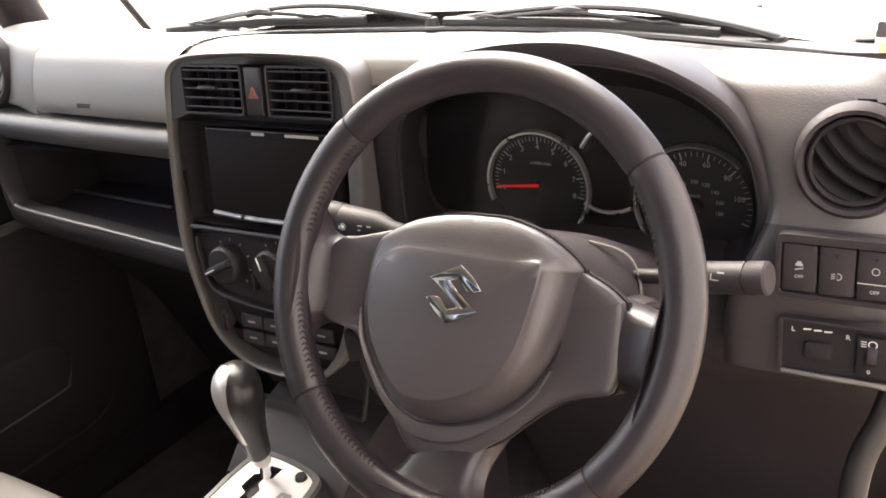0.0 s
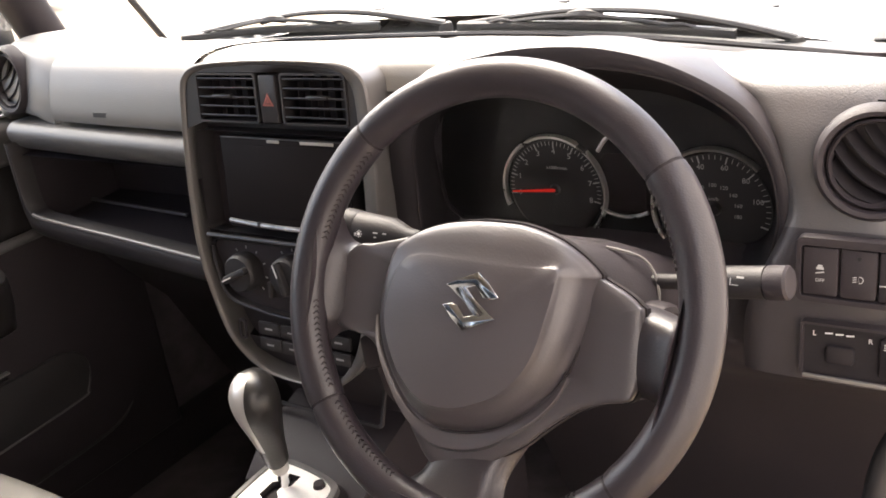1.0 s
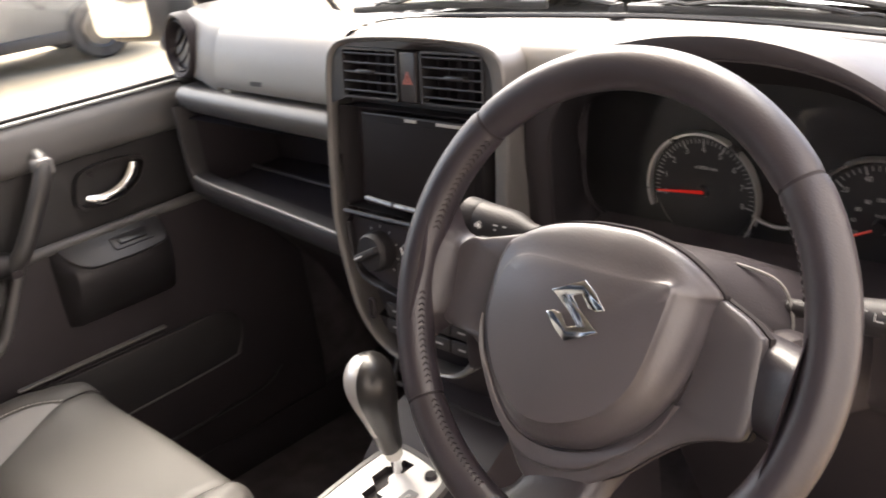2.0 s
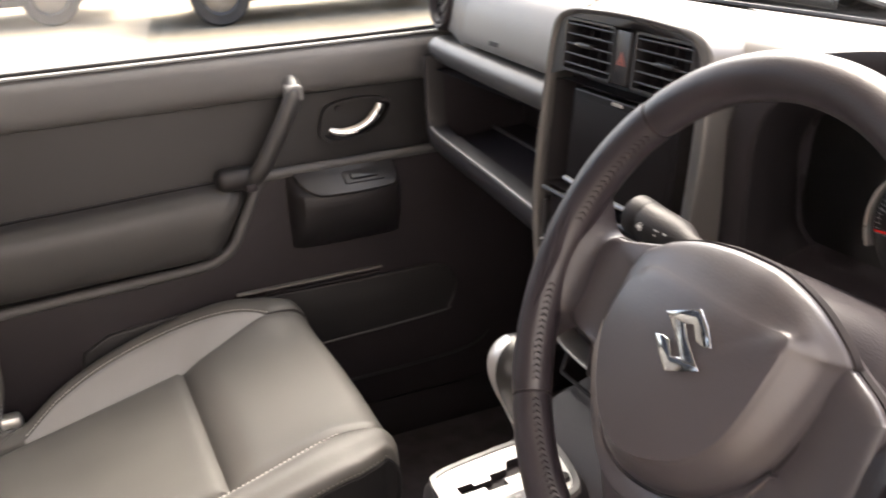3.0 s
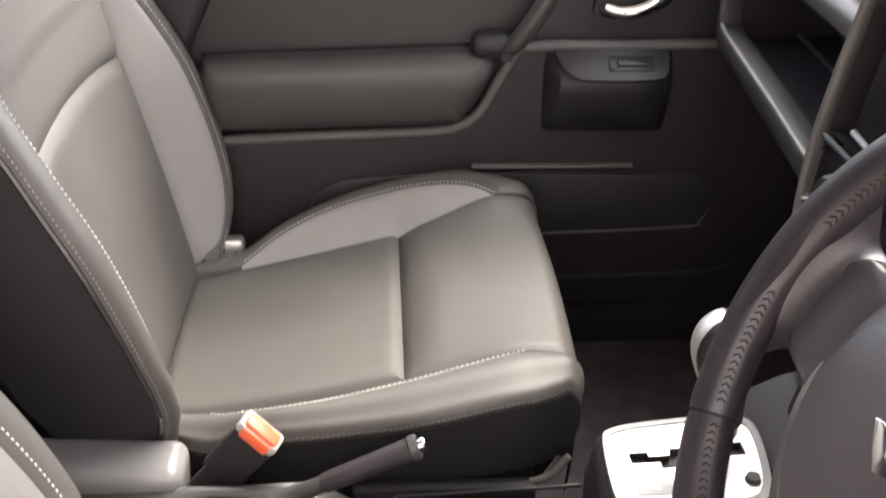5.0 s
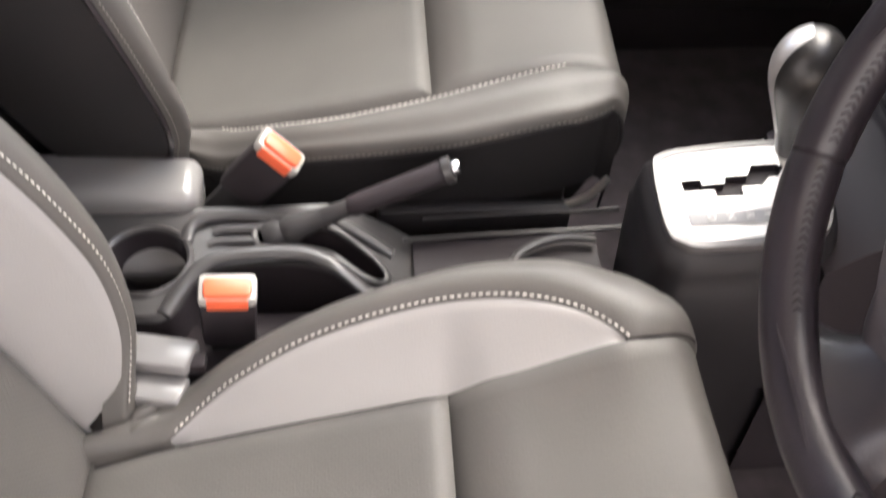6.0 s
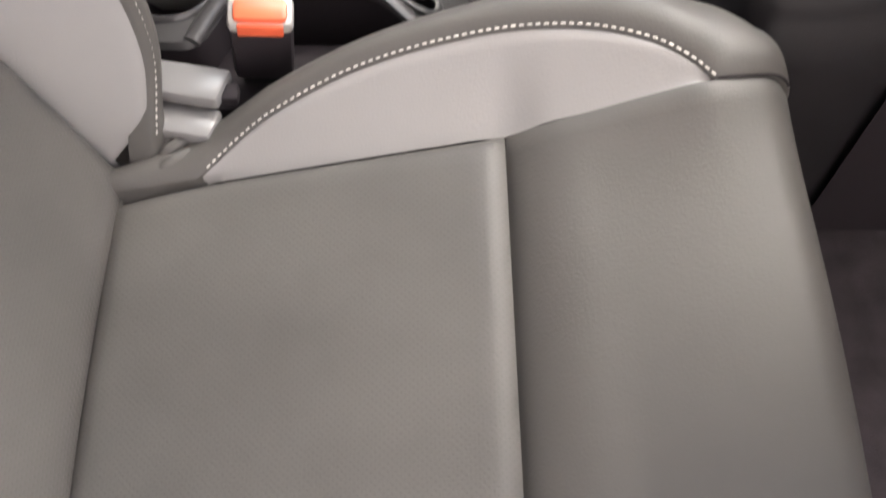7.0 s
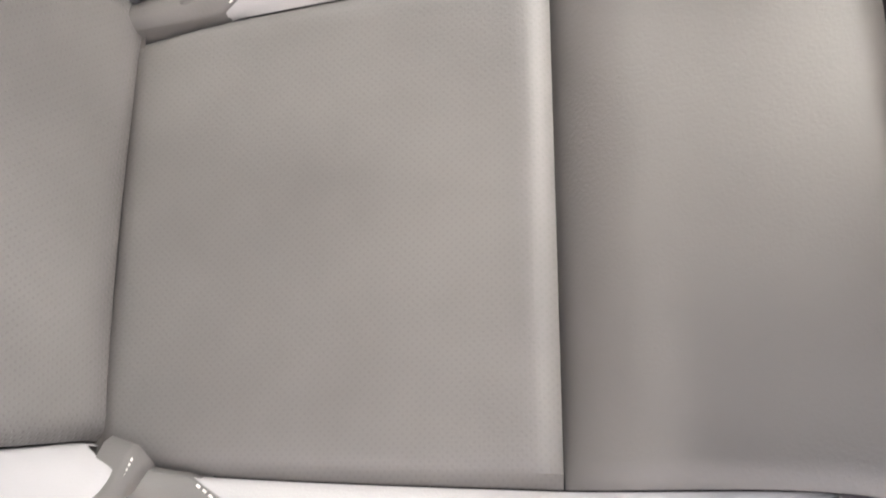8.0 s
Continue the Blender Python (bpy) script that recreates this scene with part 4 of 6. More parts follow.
for x in (-0.047, -0.012, 0.023, 0.058):
    for y in (-0.170, -0.190):
        bt = part("blank_switch", prism(rrect(0.033, 0.016, 0.002, 3, x, y), 0.004, 0.0012, at(0, 0, -0.001)), STACK, stack)
        part("marking", rbox(0.011, 0.0022, 0.0003, 0, at(x, y, -0.0008)), GREY_MARK, bt)

# ---- steering wheel ----
WH = pose(0.3505, 0.011, -0.005, 65, 0, 0) @ pose(0, 0, 0, 0, 0, -3)
wheel = thing("steering_wheel", WH, "dark leather-wrapped three-spoke steering wheel with grey pad", "steering wheel")
R0, T0 = 0.1725, 0.0158


def rim_arc(a0, a1, n, thick=1.0):
    rows = []
    for i in range(n + 1):
        t = i / n
        a = radians(a0 + (a1 - a0) * t)
        e = min(t, 1 - t) * n
        k = thick * (0.955 if e < 0.5 else 1.0)
        rows.append([((R0 + T0 * k * math.cos(b_)) * math.cos(a), (R0 + T0 * k * math.cos(b_)) * math.sin(a), T0 * 0.95 * k * math.sin(b_)) for b_ in [2 * math.pi * j / 20 for j in range(20)]])
    return skin(rows, close_v=True, cap=True)


for a0, a1, th in ((42.4, 137.6, 1.0), (138.4, 219.6, 1.03), (220.4, 319.6, 1.0), (320.4, 401.6, 1.03)):
    part("rim_section", rim_arc(a0, a1, 40, th), LEATHER, wheel, "dark grained leather rim cover")
part("rim_core", lathe([(R0 + T0 * 0.95 * math.cos(2 * math.pi * k / 16), T0 * 0.90 * math.sin(2 * math.pi * k / 16)) for k in range(17)], 96), THREAD, wheel)
for a0, a1 in ((140, 172), (190, 218), (222, 252), (288, 312), (378, 400)):
    b = bmesh.new()
    n = int((a1 - a0) / 1.7)
    for i in range(n):
        a = radians(a0 + (a1 - a0) * i / n)
        for sgn in (-1, 1):
            q = []
            for s in (0.0, 1.0):
                be = radians(152 + sgn * 9 * s)
                aa = a + radians(0.8 * s)
                q.append(((R0 + T0 * 1.045 * math.cos(be)) * math.cos(aa), (R0 + T0 * 1.045 * math.cos(be)) * math.sin(aa), T0 * 1.0 * math.sin(be)))
            tube(q, 0.0006, 5, bm=b)
    part("rim_stitching", b, THREAD, wheel, "dark lacing along the inner side of the rim")

def dome(outline, levels, centre, bm=None):
    rows = []
    for k, z in levels:
        rows.append([(centre[0] + (x - centre[0]) * k, centre[1] + (y - centre[1]) * k, z) for x, y in outline])
    b = skin(rows, close_v=True)
    b.faces.new([v for v in b.verts][-len(outline):])
    return b


def spoke(edge0, edge1, zin, zout=0.0146):
    """A leather spoke between two edges that leave the hub and flare into the rim."""
    a, c = catmull([(x, y, 0) for x, y in edge0], 6), catmull([(x, y, 0) for x, y in edge1], 6)
    rows = []
    for i, (p, q) in enumerate(zip(a, c)):
        s = i / (len(a) - 1)
        z = zin + (zout - zin) * s ** 1.6
        top, under = [], []
        for j in range(29):
            t = 2 * j / 28 - 1
            w = p.lerp(q, (t + 1) / 2)
            top.append((w.x, w.y, z - 0.018 * abs(t) ** 6 - 0.003 * t * t * (1 - s)))
            under.append((w.x, w.y, z - 0.024))
        rows.append(top + under[::-1])
    return skin(rows, close_v=True)


part("spoke", spoke([(0.112, 0.019), (0.132, 0.0165), (0.146, 0.0150), (0.1535, 0.022), (0.158, 0.038), (0.162, 0.056)], [(0.112, -0.050), (0.132, -0.0505), (0.146, -0.0555), (0.1525, -0.065), (0.154, -0.076), (0.1515, -0.090)], -0.0240), LEATHER, wheel, "dark leather spoke running into the rim")
part("spoke", spoke([(-0.125, 0.0260), (-0.140, 0.0240), (-0.1500, 0.0240), (-0.1560, 0.0300), (-0.1600, 0.045), (-0.163, 0.060)], [(-0.118, -0.050), (-0.134, -0.0510), (-0.1440, -0.0520), (-0.1520, -0.0570), (-0.1560, -0.068), (-0.155, -0.082)], -0.0170), LEATHER, wheel, "dark leather spoke running into the rim")
part("spoke", spoke([(-0.047, -0.112), (-0.0462, -0.1308), (-0.0460, -0.1430), (-0.0500, -0.1540), (-0.062, -0.162), (-0.078, -0.158)], [(0.041, -0.100), (0.0330, -0.1180), (0.0285, -0.1330), (0.0290, -0.1460), (0.036, -0.158), (0.052, -0.166)], -0.0270), LEATHER, wheel, "dark leather spoke running into the rim")
# airbag pad: a deep dome with a broad sloping facet round its face
JOINT = [(0.0, 0.0612, -0.012), (0.022, 0.0615, -0.012), (0.0486, 0.0561, -0.013), (0.0691, 0.0464, -0.016), (0.0830, 0.0350, -0.021), (0.0817, 0.0275, -0.022), (0.0790, 0.0035, -0.022), (0.0740, -0.0212, -0.022), (0.0663, -0.0446, -0.022), (0.0552, -0.0634, -0.022), (0.0387, -0.0811, -0.022), (0.0209, -0.0946, -0.0215), (0.0020, -0.1032, -0.021), (-0.0180, -0.1080, -0.020), (-0.0390, -0.1078, -0.018), (-0.0580, -0.0985, -0.016), (-0.0740, -0.0830, -0.014), (-0.0875, -0.0620, -0.011), (-0.0965, -0.0380, -0.009), (-0.0985, -0.0190, -0.008), (-0.0965, 0.0105, -0.008), (-0.0915, 0.0290, -0.009), (-0.0820, 0.0375, -0.010), (-0.0700, 0.0455, -0.011), (-0.0500, 0.0535, -0.012), (-0.0240, 0.0590, -0.012)]
jo = catmull(JOINT, 4, closed=True)
PC = Vector((-0.004, -0.014, 0.0))
FACE_EDGE = [(0.0, 0.030), (0.020, 0.031), (0.042, 0.033), (0.0570, 0.035), (0.0620, 0.031), (0.0618, 0.024), (0.0595, 0.003), (0.0560, -0.019), (0.0500, -0.039), (0.0405, -0.0545), (0.0270, -0.0685), (0.0125, -0.0775), (-0.002, -0.0845), (-0.017, -0.0885), (-0.034, -0.089), (-0.050, -0.082), (-0.064, -0.070), (-0.076, -0.053), (-0.084, -0.034), (-0.0855, -0.0175), (-0.083, 0.006), (-0.076, 0.020), (-0.066, 0.0255), (-0.055, 0.028), (-0.040, 0.029), (-0.020, 0.0295)]
fe = catmull([(x, y, 0) for x, y in FACE_EDGE], 4, closed=True)


rows = []
for k, dz in ((-0.0010, -0.012), (-0.0006, -0.002), (0.0004, 0.0012), (0.0022, 0.0030)):
    rows.append([p + (PC - Vector((p.x, p.y, 0))).normalized() * k + Vector((0, 0, dz)) for p in jo])
for t, bulge in ((0.12, 0.0008), (0.30, 0.0016), (0.60, 0.0020), (0.85, 0.0012), (0.95, 0.0006), (1.0, 0.0), (1.06, 0.0)):
    row = []
    for p, f in zip(jo, fe):
        a = p + (PC - Vector((p.x, p.y, 0))).normalized() * 0.0022
        row.append(Vector((a.x + (f.x - a.x) * t, a.y + (f.y - a.y) * t, p.z + 0.003 + (0.0030 - p.z - 0.003) * min(1, t) ** 0.9 + bulge + (0.0006 if t > 1 else 0))))
    rows.append(row)
inner = rows[-1]
for k, z in ((0.85, 0.0062), (0.65, 0.0086), (0.45, 0.0100), (0.25, 0.0108), (0.08, 0.0110)):
    rows.append([Vector((PC.x + (p.x - PC.x) * k, PC.y + (p.y - PC.y) * k, z)) for p in inner])
b = skin(rows, close_v=True)
b.faces.new([v for v in b.verts][-len(inner):])
b.verts.ensure_lookup_table()
soft_ = b.verts[5 * len(jo):]
for _ in range(8):
    bmesh.ops.smooth_vert(b, verts=soft_, factor=0.5, use_axis_z=True)
# the upper part of the pad rolls over evenly, without a facet
bearing = lambda p: math.atan2(p.y - PC.y, p.x - PC.x)
for v in soft_:
    w = max(0, min(1, (v.co.y + 0.010) / 0.030)) * max(0, min(1, (0.066 - v.co.x) / 0.030))
    if w > 0:
        p = min(jo, key=lambda q: abs(bearing(q) - bearing(v.co)))
        s_ = 1 - min(1, math.hypot(v.co.x - PC.x, v.co.y - PC.y) / math.hypot(p.x - PC.x, p.y - PC.y))
        v.co.z += w * w * (3 - 2 * w) * (p.z + 0.003 + (0.008 - p.z) * (1 - (1 - s_) ** 2.4) - v.co.z)
for _ in range(3):
    bmesh.ops.smooth_vert(b, verts=soft_, factor=0.5, use_axis_z=True)
part("airbag_pad", b, PAD, wheel, "grey grained airbag pad")
away = lambda p, d: p + (Vector((p.x, p.y, 0)) - PC).normalized() * d
part("pad_gap", skin([[away(p, d) + Vector((0, 0, z)) for p in jo] for d, z in ((-0.003, -0.004), (0.0022, -0.0042), (0.0030, -0.010))], close_v=True), THREAD, wheel, "dark joint round the pad")
# smooth trim: a wing to each side and a pointed skirt below
TRIM = [(0.0, 0.052), (0.045, 0.048), (0.0830, 0.0333), (0.1047, 0.0252), (0.1175, 0.0175), (0.1205, 0.0140), (0.1225, -0.0068), (0.1250, -0.0313), (0.1238, -0.0460), (0.1190, -0.0530), (0.1006, -0.0591), (0.0793, -0.0699), (0.0587, -0.0883), (0.0421, -0.1060), (0.0288, -0.1163), (0.0108, -0.1313), (-0.0035, -0.1400), (-0.0190, -0.1444), (-0.0320, -0.1430), (-0.0420, -0.1370), (-0.0520, -0.1250), (-0.0660, -0.1060), (-0.0830, -0.0840), (-0.0990, -0.0600), (-0.1080, -0.0525), (-0.1200, -0.0500), (-0.1400, -0.0490), (-0.1500, -0.0430), (-0.1560, -0.0296), (-0.1560, -0.0095), (-0.1470, 0.0144), (-0.1350, 0.0245), (-0.1220, 0.0268), (-0.0980, 0.0340), (-0.0560, 0.048)]
tq = catmull([(x, y, interp(x, [(-0.16, -0.0145), (-0.10, -0.0120), (-0.03, -0.0220), (0.05, -0.0245), (0.13, -0.0225)])) for x, y in TRIM], 4, closed=True)
TC = Vector((-0.006, -0.030, 0))
lev = lambda k, dz: [Vector((TC.x + (p.x - TC.x) * k, TC.y + (p.y - TC.y) * k, p.z + dz)) for p in tq]
b = skin([lev(0.992, -0.020), lev(0.998, -0.008), lev(1.0, -0.0035), lev(0.994, -0.0012), lev(0.980, 0.0), lev(0.93, 0.0012), lev(0.82, 0.0016), lev(0.66, -0.002), lev(0.5, -0.010)], close_v=True)
part("spoke_trim", b, PAD, wheel, "smooth grey trim round the pad and spokes")
part("trim_gap", skin([lev(0.96, -0.007), lev(1.010, -0.0062), lev(1.016, -0.012)], close_v=True), THREAD, wheel, "dark joint round the trim")
part("hub", skin([lev(0.5, -0.075), lev(0.90, -0.060), lev(0.955, -0.020), lev(0.9, -0.012)], close_v=True, cap=False), THREAD, wheel, "dark hub behind the trim")
# raised crescent lip under the pad
LIP_IN = [(-0.0985, -0.030), (-0.0940, -0.0530), (-0.0780, -0.0800), (-0.0600, -0.1000), (-0.0390, -0.1100), (-0.0170, -0.1100), (0.0040, -0.1045), (0.0230, -0.0955), (0.0410, -0.0815), (0.0580, -0.0630), (0.0690, -0.0440)]
LIP_OUT = [(-0.1010, -0.030), (-0.0975, -0.0540), (-0.0835, -0.0810), (-0.0650, -0.1050), (-0.0390, -0.1225), (-0.0110, -0.1228), (0.0130, -0.1140), (0.0330, -0.0995), (0.0510, -0.0835), (0.0650, -0.0650), (0.0730, -0.0450)]
li, lo_ = ([p for p in catmull([(x, y, 0) for x, y in q], 5)] for q in (LIP_IN, LIP_OUT))
zl = lambda p: interp(p.x, [(-0.10, -0.0085), (-0.05, -0.0150), (0.0, -0.0190), (0.07, -0.0225)])
rows = []
for p, q in zip(li, lo_):
    z = zl(p)
    rows.append([Vector((*p.lerp(q, t).xy, z + dz)) for t, dz in ((0.0, -0.008), (0.02, -0.001), (0.15, 0.0003), (0.5, 0.0012), (0.85, 0.0022), (0.95, 0.0018), (1.04, 0.0), (1.18, -0.006))])
part("trim_lip", skin(rows), PAD, wheel, "raised crescent lip under the pad")
e1 = [(-0.0255, 0.0088), (0.0010, 0.0226), (0.0120, 0.0158), (0.0222, 0.0062), (0.0155, 0.0036), (0.0085, 0.0040), (0.0010, 0.0120), (-0.0065, 0.0090), (0.0130, -0.0075), (0.0080, -0.0120), (-0.0200, 0.0062)]
e2 = [(-x - 0.004, -y - 0.001) for x, y in e1]
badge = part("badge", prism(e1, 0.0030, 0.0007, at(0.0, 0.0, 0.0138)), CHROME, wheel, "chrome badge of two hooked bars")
part("badge_half", prism(e2, 0.0030, 0.0007, at(0.0, 0.0, 0.0138)), CHROME, badge)
part("pad_mark", rbox(0.010, 0.0016, 0.0004, 0, at(-0.008, -0.056, 0.0081)), PAD, wheel)
part("thumb_switch", rbox(0.020, 0.030, 0.010, 0.004, pose(-0.118, -0.066, -0.034, 0, 0, 25)), BLACK, wheel, "black switch behind the spoke")

# ---- steering column and stalks ----
col = thing("steering_column", pose(0.348, 0.011, -0.005, 65, 0, 0), "dark plastic steering column shroud", "steering column")
rows = []
for d, hw, hh, dz in ((-0.026, 0.045, 0.04, 0.0), (-0.034, 0.060, 0.052, 0.0), (-0.055, 0.085, 0.060, -0.004), (-0.085, 0.118, 0.068, -0.010), (-0.14, 0.122, 0.066, -0.012), (-0.24, 0.115, 0.060, -0.012), (-0.34, 0.110, 0.058, -0.012)):
    rows.append([(x, y + dz, d) for x, y in rrect(2 * hw, 2 * hh, min(hw, hh) * 0.85, 7)])
b = skin(rows, close_v=True)
part("shroud", b, DASH_LOW, col)
part("shroud_seam", tube(catmull([(0.07, 0.052, -0.070), (0.10, 0.045, -0.078), (0.113, 0.02, -0.083), (0.113, -0.02, -0.083)], 5), 0.0012, 6), DASH, col)
part("ignition_lock", lathe([(0.0, 0.006), (0.010, 0.006), (0.014, 0.010), (0.018, 0.010), (0.021, 0.0), (0.021, -0.03)], 28, pose(0.122, -0.006, -0.075, 0, 55, 0)), BLACK, col, "black ignition lock barrel")


def stalk(name, root, tip, r0, r1, label, capmat, marks):
    a, c = Vector(root), Vector(tip)
    d = (c - a)
    s = thing(name, Matrix.Translation(a), label, "stalk", "column stalks")
    L = d.length
    q = d.to_track_quat("Z", "Y").to_matrix().to_4x4()
    part("lever", lathe([(0.0, 0.0), (r0, 0.0), (r0 * 0.95, L * 0.3), (r0 * 1.05, L * 0.42), (r1, L * 0.55), (r1, L * 0.86)], 24, q), SOFT_BLACK, s)
    part("end_knob", lathe([(r1 * 0.98, L * 0.865), (r1 * 1.03, L * 0.88), (r1 * 1.03, L * 0.985), (r1 * 0.9, L), (0.0, L * 1.002)], 24, q), capmat, s, "turning end of the stalk")
    mk = bmesh.new()
    for t, u, w, h in marks:
        p = d * t
        rbox(w, h, 0.0006, 0, Matrix.Translation(p) @ pose(0, 0, 0, 68, 0, 0) @ at(0, u, r1 * 1.02), bm=mk)
    part("symbols", mk, SWITCH_MARK, s, "pale printed symbols")
    return s


sl = stalk("light_stalk", (0.265, 0.112, -0.014), (0.144, 0.106, 0.001), 0.0105, 0.0168, "black light stalk with white symbols beside the wheel", SOFT_BLACK, ((0.62, 0.001, 0.005, 0.0012), (0.62, -0.003, 0.0025, 0.0012), (0.54, 0.002, 0.004, 0.0014), (0.80, -0.004, 0.0014, 0.003)))
b = bmesh.new()
lathe([(0, 0.0003), (0.0016, 0.0003)], 12, Matrix.Translation(Vector((-0.091, -0.006, 0.009))) @ pose(0, 0, 0, 68, 0, 0) @ at(0, 0, 0.0190), bm=b)
for k in range(8):
    rbox(0.0014, 0.0005, 0.0004, 0, Matrix.Translation(Vector((-0.091, -0.006, 0.009))) @ pose(0, 0, 0, 68, 0, 0) @ at(0, 0, 0.0190) @ pose(0, 0, 0, 0, 0, 45 * k) @ at(0.0029, 0, 0), bm=b)
part("lamp_symbol", b, WHITE_MARK, sl)
stalk("wiper_stalk", (0.440, 0.104, -0.018), (0.560, 0.094, 0.001), 0.0065, 0.0125, "black wiper stalk with dark grey end beside the wheel", DASH_LOW, ((0.66, 0.001, 0.0006, 0.005), (0.69, -0.0015, 0.005, 0.0006), (0.72, 0.004, 0.005, 0.0014), (0.60, 0.005, 0.003, 0.0012)))

# ---- seats ----
XS = [(-0.285, 0.146), (-0.222, 0.155), (0.0, 0.165), (0.133, 0.167), (0.188, 0.178)]
XT = [(-0.222, 0.156), (-0.20, 0.174), (-0.168, 0.191), (-0.103, 0.213), (-0.017, 0.224), (0.046, 0.218), (0.096, 0.199), (0.124, 0.179), (0.133, 0.168)]
XI = [(-0.222, 0.156), (-0.20, 0.170), (-0.168, 0.183), (-0.103, 0.194), (-0.03, 0.192), (0.03, 0.187), (0.08, 0.180), (0.115, 0.173), (0.133, 0.168)]
XO = [(-0.285, 0.172), (-0.25, 0.190), (-0.212, 0.210), (-0.104, 0.246), (-0.015, 0.262), (0.028, 0.264), (0.09, 0.256), (0.147, 0.236), (0.178, 0.212), (0.190, 0.185)]
ZB = [(-0.285, 0.012), (-0.222, 0.006), (-0.168, 0.024), (-0.103, 0.035), (-0.017, 0.039), (0.046, 0.039), (0.096, 0.036), (0.133, 0.028), (0.190, 0.004)]


def tilt(y):
    return interp(y, [(-0.30, -0.064), (-0.2, -0.045), (0.0, 0.0), (0.10, 0.024), (0.15, 0.032), (0.19, 0.034)])


LIFT = [(0.0, 0.0), (0.05, 0.008), (0.10, 0.020), (0.133, 0.027), (0.16, 0.022), (0.19, 0.014)]


def wedge(y, sg):
    """Outer seam of the pale panel; on the inner side it ends sooner."""
    return max(interp(y, XT if sg < 0 else XI), interp(y, XS) + 0.0012)


def lift(y, sg):
    """Rise of the front corners; the inner corner is flatter."""
    return interp(min(max(y, 0), 0.19), LIFT) * (1.0 if sg < 0 else 0.4)


def bolster_rise(y, sg):
    """Height of the bolster seam over the cushion; the inner side is flatter."""
    return interp(y, ZB) * (1.0 if sg < 0 else interp(y, [(-0.25, 1.0), (-0.15, 0.75), (-0.05, 0.6), (0.05, 0.55), (0.19, 0.5)]))


def puff(d, depth=0.007, r=0.022):
    """How far upholstery stands up at a distance d from its seam."""
    t = min(1.0, max(0.0, d / r))
    return depth * (math.sqrt(max(0.0, 1 - (1 - t) ** 2)) - 1)


